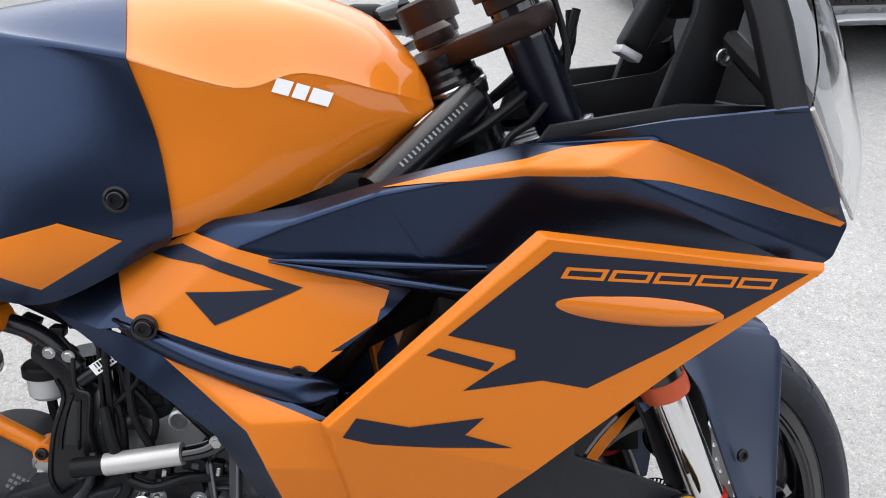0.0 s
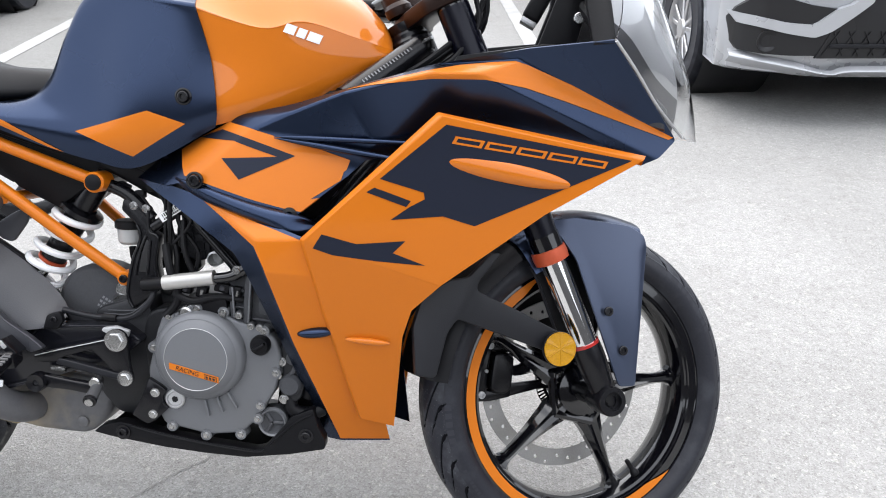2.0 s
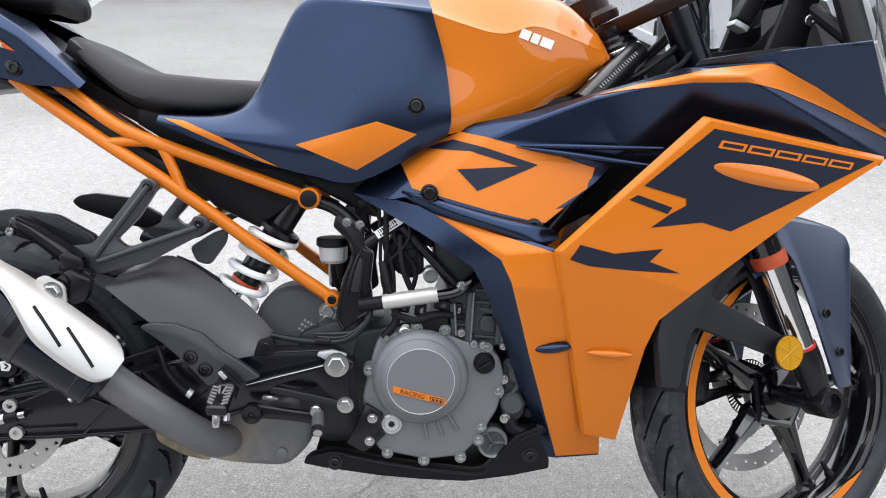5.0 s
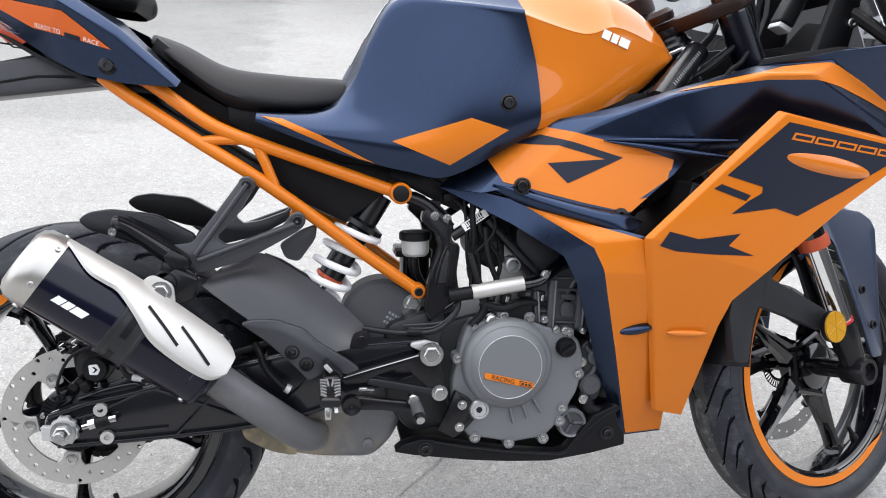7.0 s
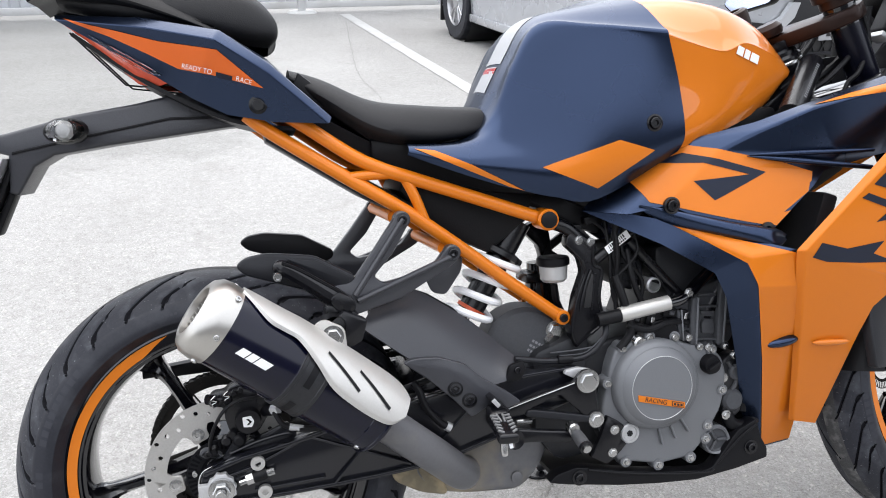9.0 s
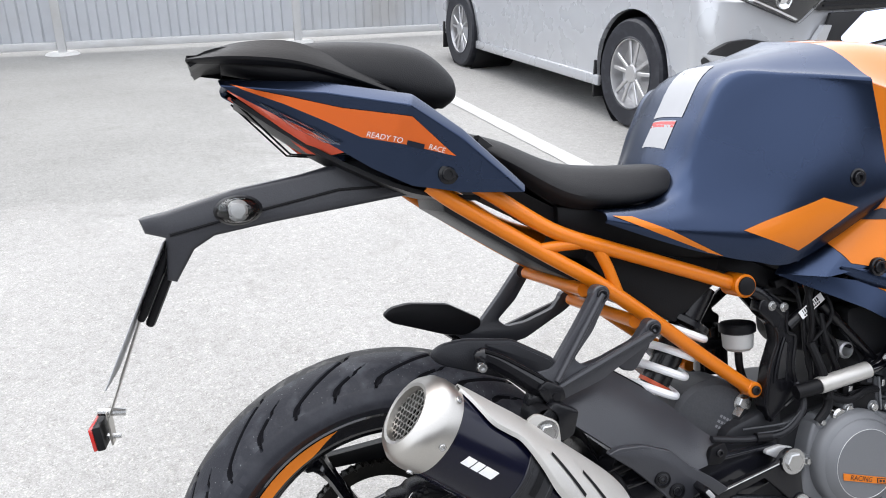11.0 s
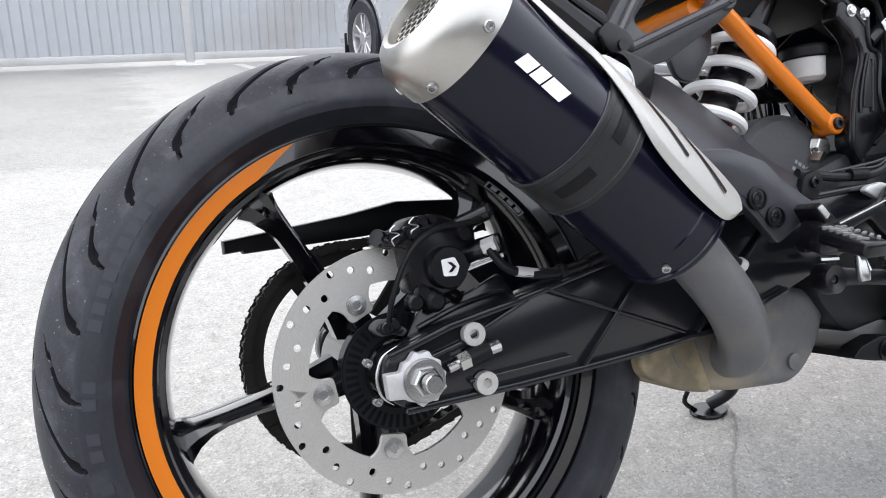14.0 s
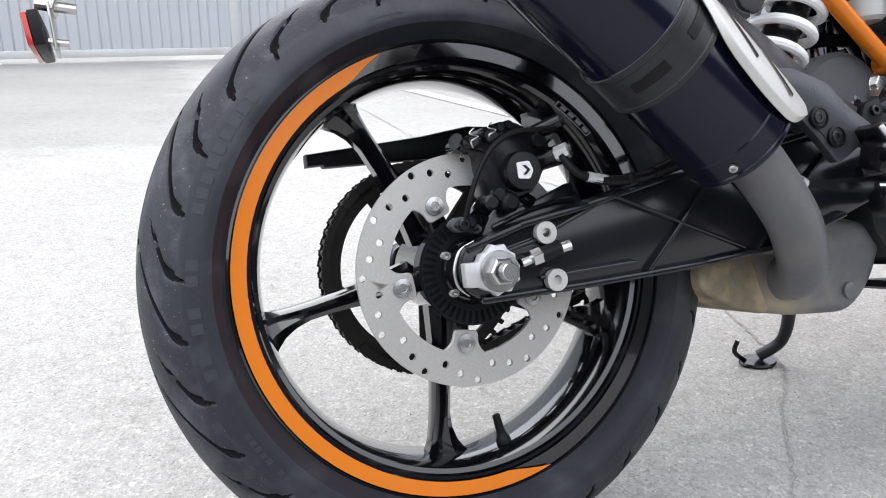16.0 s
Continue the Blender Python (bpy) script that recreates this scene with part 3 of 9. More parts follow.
def car(spot):
    """Along its own x the car points forward; y to its left."""
    root = new("parked_car")
    root.matrix_basis = Matrix.Translation(spot) @ Matrix.Rotation(radians(-84.3), 4, "Z")
    tagged(root, "parked silver hatchback car with alloy wheels and black grille", "car", group="parked cars")
    base = 2.71

    def arch(cx, r=0.385, z=0.33, n=22):
        pts = []
        for i in range(n + 1):
            a = math.pi * (1.0 - i / n) * 1.12 - 0.06 * math.pi
            pts.append((cx - r * math.cos(math.pi - a), z + r * math.sin(a)))
        return pts

    def front(z):
        """How far forward the nose reaches at a height."""
        return 0.86 - 0.16 * max(0, (z - 0.55)) ** 1.3 - 0.10 * max(0, 0.34 - z) / 0.14

    # outline of the lower body from the front under the nose, up, back over bonnet and belt, down the tail, forward along the sill with two arches
    outline = [(0.76, 0.245), (0.83, 0.262), (front(0.42), 0.42), (front(0.62), 0.62), (front(0.80), 0.80), (0.62, 0.93), (0.1, 1.02), (-0.42, 1.07)]
    outline += [(-1.4, 1.05), (-2.6, 1.06), (-3.30, 1.05), (-3.46, 0.95), (-3.50, 0.65), (-3.48, 0.42), (-3.40, 0.27)]
    rear = [(x, z) for x, z in arch(-base)]
    nose = [(x, z) for x, z in arch(0)]
    outline += rear + [(-2.25, 0.22), (-1.4, 0.205), (-0.5, 0.22)] + nose
    CURVE = [(0.0, -0.015), (0.45, 0.0), (0.62, 0.035), (0.76, 0.10), (0.85, 0.20), (0.90, 0.34), (0.885, 0.46)]
    fine = [(v.x, v.y) for v in catmull([(y, p, 0) for y, p in CURVE], 4)]
    slices = [(-y, p, 0.0) for y, p in reversed(fine[1:])] + [(y, p, 0.0) for y, p in fine]
    bm, rings = bmesh.new(), []
    for y, pull, _ in slices:
        ring = []
        for x, z in outline:
            k = max(0.0, min(1.0, (x - 0.35) / 0.45))
            kr = max(0.0, min(1.0, (-3.0 - x) / 0.4))
            tuck = 0.03 * max(0.0, (z - 0.75) / 0.3) + 0.025 * max(0.0, (0.45 - z) / 0.25)
            ring.append(bm.verts.new((x - pull * 0.75 * k ** 1.5 + pull * 0.5 * kr, y - math.copysign(tuck, y) * (abs(y) > 0.7), z)))
        rings.append(ring)
    count = len(outline)
    for one, two in zip(rings, rings[1:]):
        for i in range(count):
            bm.faces.new((one[i], one[(i + 1) % count], two[(i + 1) % count], two[i]))
    bm.faces.new(rings[0])
    bm.faces.new(rings[-1][::-1])
    body = part("body", bm, CAR_PAINT, root, "silver painted body", sharp=28)
    cabin = [[(-3.36, 0.80, 1.05), (-3.25, 0.72, 1.35), (-3.05, 0.60, 1.50), (-3.0, 0, 1.52)],
             [(-2.4, 0.83, 1.06), (-2.35, 0.74, 1.38), (-2.2, 0.62, 1.54), (-2.2, 0, 1.57)],
             [(-1.3, 0.83, 1.06), (-1.3, 0.74, 1.38), (-1.25, 0.60, 1.54), (-1.25, 0, 1.57)],
             [(-0.55, 0.80, 1.07), (-0.85, 0.70, 1.33), (-0.95, 0.58, 1.48), (-0.95, 0, 1.52)],
             [(-0.30, 0.74, 1.06), (-0.30, 0.5, 1.07), (-0.28, 0.3, 1.08), (-0.25, 0, 1.09)]]
    part("cabin", loft(cabin, 4, 4, mirror=True), CAR_GLASS, root, "dark tinted windows")
    roof = [[(x, y, z + 0.012) for x, y, z in row[2:]] for row in cabin[:4]]
    part("roof", loft(roof, 4, 4, mirror=True, thick=0.02), CAR_PAINT, root)
    for cx in (0, -base):
        for s in (-1, 1):
            m = Matrix.Translation((cx, s * 0.80, 0.333)) @ (Matrix.Rotation(math.pi, 4, "Z") if s > 0 else Matrix())
            car_wheel(root, m)
            part("wheel_well", lathe([(0.38, -0.10), (0.37, 0.30), (0, 0.30)], 32, Matrix.Translation((cx, s * 0.77, 0.333)) @ (Matrix.Rotation(math.pi, 4, "Z") if s > 0 else Matrix())), CAR_BLACK, root, "black wheel arch liner")
        part("mud_flap", box(0.02, 0.20, 0.24, pose(cx - 0.42, -0.79, 0.24), 0.005), CAR_BLACK, root, "black rubber mud flap")
    for s in (-1, 1):
        part("sill_trim", box(2.0, 0.03, 0.07, pose(-1.36, s * 0.878, 0.235), 0.012), CAR_PAINT, root)
        part("door_handle", box(0.2, 0.03, 0.035, pose(-1.35, s * 0.895, 0.86), 0.01), CAR_PAINT, root)
        part("door_handle", box(0.2, 0.03, 0.035, pose(-2.2, s * 0.895, 0.87), 0.01), CAR_PAINT, root)
        # dark fog lamp recess with a silver hook-shaped blade
        def face(y):
            for (y0, p0), (y1, p1) in zip(CURVE, CURVE[1:]):
                if abs(y) <= y1:
                    return 0.86 - 0.75 * (p0 + (p1 - p0) * (abs(y) - y0) / (y1 - y0))
            return 0.60

        def slab(points, depth, lift=0.0):
            """A curved plate on the bumper from (y, z) corners."""
            b, cols, n = bmesh.new(), [], 26
            y0, y1 = min(y for y, _ in points), max(y for y, _ in points)
            for i in range(n + 1):
                y = y0 + (y1 - y0) * (0.002 + 0.996 * i / n)
                cut = [p[1] + (q[1] - p[1]) * (y - p[0]) / (q[0] - p[0]) for p, q in zip(points, points[1:] + points[:1]) if (p[0] - y) * (q[0] - y) < 0]
                cols.append([b.verts.new((face(y) + d, s * y, z)) for d in (lift + 0.004, lift - depth) for z in (min(cut), max(cut))])
            for one, two in zip(cols, cols[1:]):
                for i, j in ((0, 1), (1, 3), (3, 2), (2, 0)):
                    b.faces.new((one[i], one[j], two[j], two[i]))
            for end in (cols[0], cols[-1]):
                b.faces.new((end[0], end[1], end[3], end[2]))
            bmesh.ops.recalc_face_normals(b, faces=b.faces)
            return b

        part("fog_recess", slab([(0.875, 0.40), (0.89, 0.50), (0.865, 0.565), (0.82, 0.605), (0.75, 0.62), (0.68, 0.612), (0.57, 0.585), (0.47, 0.573), (0.40, 0.58), (0.36, 0.48), (0.40, 0.36), (0.66, 0.352), (0.77, 0.354), (0.85, 0.36)], 0.05, 0.022), CAR_BLACK, root, "black fog lamp recess")
        part("trim_blade", slab([(0.885, 0.49), (0.89, 0.535), (0.80, 0.527), (0.67, 0.505), (0.56, 0.50), (0.47, 0.573), (0.39, 0.60), (0.34, 0.68), (0.29, 0.68), (0.315, 0.60), (0.40, 0.53), (0.485, 0.466), (0.55, 0.441), (0.67, 0.456), (0.78, 0.477)], 0.03, 0.036), CAR_PAINT, root, "silver bumper trim blade")
        # lamp unit wrapped round the corner of the nose, over the upper grille
        LAMP = [(0.49, 0.694), (0.58, 0.728), (0.67, 0.763), (0.76, 0.802), (0.83, 0.833), (0.885, 0.865), (0.885, 0.915), (0.74, 0.915), (0.56, 0.890), (0.36, 0.850), (0.345, 0.825), (0.424, 0.752)]
        shell = part("headlight_shell", slab(LAMP, 0.02, 0.002), CAR_BLACK, root, "dark headlight reflector housing")
        for y, z, r in ((0.75, 0.848, 0.042), (0.585, 0.812, 0.046)):
            part("headlight_bowl", lathe([(r, 0.010), (r * 0.96, 0.016), (r * 0.8, 0.008), (r * 0.45, 0.004), (r * 0.40, 0.012), (0, 0.016)], 24, aim((face(y) + 0.004, s * y, z), (1, s * 0.3, 0))), CHROME, shell)
        part("headlight_strip", slab([(0.50, 0.706), (0.83, 0.846), (0.83, 0.856), (0.495, 0.716)], 0.008, 0.010), CHROME, shell, "bright lower lamp strip")
        part("headlight", slab(LAMP, 0.004, 0.026), CLEAR, root, "clear headlight lens")
        part("fog_lamp", lathe([(0.05, 0), (0.05, 0.014), (0.038, 0.01), (0.03, 0.004), (0, 0.004)], 24, aim((face(0.745) + 0.026, s * 0.745, 0.416), (1, 0, 0))), CAR_BLACK, root, "round fog lamp")
    grille = [(-0.47, 0.48), (-0.53, 0.345), (0.53, 0.345), (0.47, 0.48), (0.33, 0.60), (0.29, 0.74), (-0.29, 0.74), (-0.33, 0.60)]
    part("grille", moved(prism(grille, 0, 0.02, 0.004), Matrix.Translation((0.885, 0, 0)) @ Matrix.Rotation(radians(90), 4, "Z")), CAR_BLACK, root, "black front grille")
    part("grille_bar", box(0.012, 0.95, 0.02, pose(0.892, 0, 0.405), 0.004), STAY_GREY, root)
    for k in range(26):
        part("grille_rib", box(0.006, 0.004, 0.13, pose(0.890, -0.47 + 0.0376 * k, 0.415, 30 if k % 2 else -30, 0, 0), 0), CAR_BLACK, root)
    part("upper_grille", moved(prism([(-0.40, 0.770), (-0.33, 0.845), (0.33, 0.845), (0.40, 0.770), (0.36, 0.752), (-0.36, 0.752)], 0, 0.02, 0.004), Matrix.Translation((0.868, 0, 0)) @ Matrix.Rotation(radians(90), 4, "Z")), CAR_BLACK, root, "black slotted upper grille")
    for k in range(3):
        part("grille_slat", box(0.010, 0.68, 0.008, pose(0.872, 0, 0.775 + 0.024 * k), 0.002), STAY_GREY, root)
    part("number_plate", box(0.012, 0.44, 0.105, pose(0.905, 0.09, 0.53), 0.003), LABEL_WHITE, root, "white number plate")
    for k in range(6):
        part("plate_mark", box(0.002, 0.026, 0.060, pose(0.9125, -0.075 + 0.066 * k, 0.53), 0.0), CAR_BLACK, root)
    lip = [[(0.70, -0.885, 0.297), (0.735, -0.885, 0.33), (0.70, -0.885, 0.358)], [(0.79, -0.64, 0.256), (0.86, -0.64, 0.30), (0.82, -0.64, 0.327)], [(0.83, -0.45, 0.246), (0.895, -0.45, 0.27), (0.86, -0.45, 0.283)],
           [(0.84, -0.35, 0.247), (0.905, -0.35, 0.285), (0.87, -0.35, 0.306)], [(0.85, 0, 0.248), (0.91, 0, 0.285), (0.88, 0, 0.307)]]
    lip += [[(x, -y, z) for x, y, z in row] for row in reversed(lip[:-1])]
    part("lower_lip", loft(lip, 5, 4, thick=0.01), CAR_PAINT, root, "silver lower bumper lip")
    return root


car((3.15, 3.69, 0))
car((-3.50, 3.12, 0))


def reflection_wall(name, size, spot):
    """A plain dark wall out of view, added to darken what the bodywork reflects."""
    ob = part(name, box(*size, pose(*spot), 0), DARK_WALL)
    return tagged(ob, "unseen plain dark wall added to darken reflections", "wall", kind="structure")


# both are added out of view, to block low sky and deepen reflections
reflection_wall("wall_south_unseen", (60, 0.3, 4.2), (0, -10.0, 2.1))
reflection_wall("wall_east_unseen", (0.3, 22.0, 5.0), (16.0, 1.0, 2.5))


def loose_grit(count):
    """Small stone chips lying loose on the asphalt round the motorcycle."""
    rng, verts, faces = random.Random(7), [], []
    for _ in range(count):
        x, y, r = rng.uniform(-1.6, 2.6), rng.uniform(-1.0, 2.2), rng.uniform(0.0012, 0.0030) * (1.6 if rng.random() < 0.08 else 1)
        turn, k = rng.uniform(0, math.tau), len(verts)
        for i in range(5):
            a, q = turn + math.tau * i / 5, r * rng.uniform(0.7, 1.3)
            verts.append((x + q * math.cos(a), y + q * math.sin(a), -0.0005))
        verts.append((x + 0.3 * r, y, r * rng.uniform(0.7, 1.2)))
        faces += [(k + i, k + (i + 1) % 5, k + 5) for i in range(5)]
    mesh = bpy.data.meshes.new("loose_grit")
    mesh.from_pydata(verts, [], faces)
    mesh.materials.append(GRIT)
    return tagged(new("loose_grit", mesh), "pale loose stone grit scattered on the asphalt", "grit", kind="stuff")


loose_grit(2600)


# ---- the motorcycle: x forward, y to its left, z up, rear wheel over the origin; then leaned onto its stand ----
STAND = pose(0, 0, 0, -LEAN, 0, 0)
bike = new("motorcycle")
bike.matrix_basis = STAND
tagged(bike, "orange and dark blue sport motorcycle leaning on its side stand", "motorcycle")
RAKE, STEER = 23.5, 22.0


def groove(column, s, per):
    """Depth 0..1 of the tread cuts: columns of the tread follow the cuts' own sweep, long and short by turns."""
    a, deep = abs(s), 0.0
    shift = per // 4 if s > 0 else 0
    for lo, hi, off, wide in ((0.08, 0.80, 0, 1), (0.40, 0.815, per // 2, 1)):
        if lo < a < hi:
            u = (column + off + shift) % per
            d = min(u, per - u)
            w = wide * (1.0 if min(a - lo, hi - a) > 0.07 else 0.0)
            if d <= w:
                deep = 1.0
            elif d == w + 1 and min(a - lo, hi - a) > 0.07:
                deep = max(deep, 0.25)
    return deep


def sweep(s):
    """How far round a cut has swept at a place across the tread."""
    a = max(0.0, abs(s) - 0.08)
    return 0.62 * a ** 1.15 - 0.55 * max(0.0, a - 0.55) ** 1.1


def tyre(radius, width, rim_r, count, lean):
    """A tyre of round section with real tread grooves, about the y axis."""
    half, per, m = width / 2, 44, 64
    n = per * count
    bm, rows = bmesh.new(), []
    prof = []
    for i in range(m + 1):
        s = -1 + 2 * i / m
        a = s * 1.36
        # crown arc over the tread, then a sidewall that draws in to the bead
        y = half * math.sin(a) / math.sin(1.36) * (1.0 if abs(s) < 0.8 else 1.0)
        z = radius - 0.92 * half * (1 - math.cos(a))
        prof.append((y, z, s))
    low = prof[-1][1]
    side = [(half * 0.998, low - 0.004), (half * 0.982, low - 0.009), (half * 0.93, rim_r + 0.0095), (half * 0.85, rim_r + 0.0045), (half * 0.79, rim_r + 0.002), (half * 0.70, rim_r - 0.003)]
    prof = [(-y, z, None) for y, z in reversed(side)] + prof + [(y, z, None) for y, z in side]
    for k in range(n):
        t = math.tau * k / n
        ring = []
        for y, z, s in prof:
            r, at = z, t
            deep = 0.0
            if s is not None:
                at = t + lean * sweep(s)
            else:
                at = t + lean * sweep(1.0)
            if s is not None and abs(s) < 0.84:
                deep = groove(k, s, per)
                r -= 0.0055 * deep
                y *= 1 - 0.05 * deep * abs(s)
            if s is not None and 0.80 < abs(s) < 0.83:
                r += 0.0012
            ring.append((bm.verts.new((r * math.cos(at), y, r * math.sin(at))), deep, s))
        rows.append(ring)
    for k in range(n):
        a, b = rows[k], rows[(k + 1) % n]
        for i in range(len(prof) - 1):
            quad = (a[i], a[i + 1], b[i + 1], b[i])
            f = bm.faces.new([q[0] for q in quad])
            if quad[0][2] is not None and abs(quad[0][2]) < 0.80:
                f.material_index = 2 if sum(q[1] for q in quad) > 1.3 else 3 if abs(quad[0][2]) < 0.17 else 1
    return bm


def side_mark(radius, width, r0, r1, a0, a1, side):
    """A raised bar on a tyre's sidewall."""
    half = width / 2
    bm, rows = bmesh.new(), []
    n = max(2, int((a1 - a0) * 40))
    for i in range(n + 1):
        a = a0 + (a1 - a0) * i / n
        row = []
        for r in (r0, (r0 + r1) / 2, r1):
            ang = math.acos(max(-1, min(1, 1 - (radius - r) / (0.92 * half)))) if r > radius - 0.92 * half * (1 - math.cos(1.36)) else 1.36
            y = half * math.sin(ang) / math.sin(1.36) + 0.0007
            row.append(bm.verts.new((r * math.cos(a), side * y, r * math.sin(a))))
        rows.append(row)
    for one, two in zip(rows, rows[1:]):
        for j in range(2):
            bm.faces.new((one[j], one[j + 1], two[j + 1], two[j]))
    return bm


def rim_mesh(rim_r, half):
    """The rim barrel of a cast wheel, with its flanges."""
    out = [(0.0, half), (0.001, half - 0.004), (-0.012, half - 0.014), (-0.018, half - 0.022), (-0.027, half * 0.45)]
    face = [(-0.0035, half + 0.0012), (-0.0045, half - 0.0006), (-0.019, half + 0.0004), (-0.0205, half - 0.0022), (-0.0235, half - 0.0026), (-0.0255, half - 0.0060), (-0.0300, half - 0.0085), (-0.0335, half - 0.018), (-0.0365, half * 0.35)]
    ring = [(rim_r + d, -y) for d, y in out] + [(rim_r + d, y) for d, y in reversed(out)] + [(rim_r + d, y) for d, y in face] + [(rim_r + d, -y) for d, y in reversed(face)]
    bm = lathe(ring, 160, closed=True)
    return bm


def spoke_mesh(rim_r, hub_r, widths):
    """One cast spoke: a slim ribbed bar with its own half width on each flank, flaring into the rim."""
    inner, outer = hub_r * 0.8, rim_r - 0.0345
    blade, rows = bmesh.new(), []
    for s, lead, trail in widths:
        r = inner + (outer - inner) * s
        dy = 0.020 - 0.005 * s + 0.012 * max(0.0, s - 0.8)
        rows.append([blade.verts.new((r, y, z)) for y, z in ((-dy, -lead * 0.45), (-dy * 0.5, -lead), (dy * 0.5, -lead), (dy, -lead * 0.45), (dy, trail * 0.45), (dy * 0.5, trail), (-dy * 0.5, trail), (-dy, trail * 0.45), (-dy * 0.72, 0.12 * (trail - lead)))])
    for one, two in zip(rows, rows[1:]):
        for i in range(9):
            blade.faces.new((one[i], one[(i + 1) % 9], two[(i + 1) % 9], two[i]))
    blade.faces.new(rows[0])
    blade.faces.new(rows[-1][::-1])
    return blade


def arc_band(r0, r1, a0, a1, y, n=60, taper=0.06):
    """A flat painted band on the rim, pointed at both ends."""
    bm, rows = bmesh.new(), []
    for i in range(n + 1):
        t = i / n
        a = a0 + (a1 - a0) * t
        k = min(1.0, t / taper, (1 - t) / taper)
        rows.append((bm.verts.new((r1 * math.cos(a), y, r1 * math.sin(a))), bm.verts.new(((r1 - (r1 - r0) * k) * math.cos(a), y, (r1 - (r1 - r0) * k) * math.sin(a)))))
    for one, two in zip(rows, rows[1:]):
        bm.faces.new((one[0], two[0], two[1], one[1]))
    return bm


def disc_mesh(r1, r0, thick, holes, lobes, bolt_r, phase):
    """A drilled brake disc: rings of faces with real round holes through them, and lugs to the carrier."""
    span = math.tau / holes
    # each sector carries one hole, on an inner or outer circle by turns
    out = bmesh.new()

    def ring_pts(a0, a1, y, which):
        c = (a0 + a1) / 2
        r = r0 + (r1 - r0) * (0.40, 0.61, 0.81)[which % 3]
        hr = 0.0036
        edge = [(r1, a0 + (a1 - a0) * i / 6) for i in range(7)] + [(r1 - (r1 - r0) * i / 4, a1) for i in range(1, 4)] + [(r0, a1 + (a0 - a1) * i / 6) for i in range(7)] + [(r0 + (r1 - r0) * i / 4, a0) for i in range(1, 4)]
        outer = [Vector((q * math.cos(a), y, q * math.sin(a))) for q, a in edge]
        mid_p = Vector((r * math.cos(c), y, r * math.sin(c)))
        inner = []
        for p in outer:
            d = p - mid_p
            d.normalize()
            inner.append(mid_p + d * hr)
        return outer, inner

    for k in range(holes):
        a0, a1 = phase + k * span, phase + (k + 1) * span
        sheets = []
        for y in (-thick / 2, thick / 2):
            o, i = ring_pts(a0, a1, y, k)
            sheets.append(([out.verts.new(p) for p in o], [out.verts.new(p) for p in i]))
        m = len(sheets[0][0])
        for j in range(m):
            q = (j + 1) % m
            for o, i in sheets:
                out.faces.new((o[j], o[q], i[q], i[j]))
            out.faces.new((sheets[0][1][j], sheets[0][1][q], sheets[1][1][q], sheets[1][1][j]))
            if j < 6 or 9 <= j < 15:
                out.faces.new((sheets[0][0][j], sheets[0][0][q], sheets[1][0][q], sheets[1][0][j]))
    bmesh.ops.remove_doubles(out, verts=out.verts, dist=0.00005)
    return out


def disc_lug(r0, thick, bolt_r):
    """One lug that carries a brake disc, at angle 0."""
    return prism(round_poly([(bolt_r - 0.013, -0.0125), (bolt_r - 0.001, -0.0135), (r0 - 0.004, -0.019), (r0 + 0.0012, -0.031), (r0 + 0.0050, 0.0), (r0 + 0.0012, 0.031), (r0 - 0.004, 0.019), (bolt_r - 0.001, 0.0135), (bolt_r - 0.013, 0.0125)], 0.005), -thick / 2, thick / 2, 0.0006, 1)


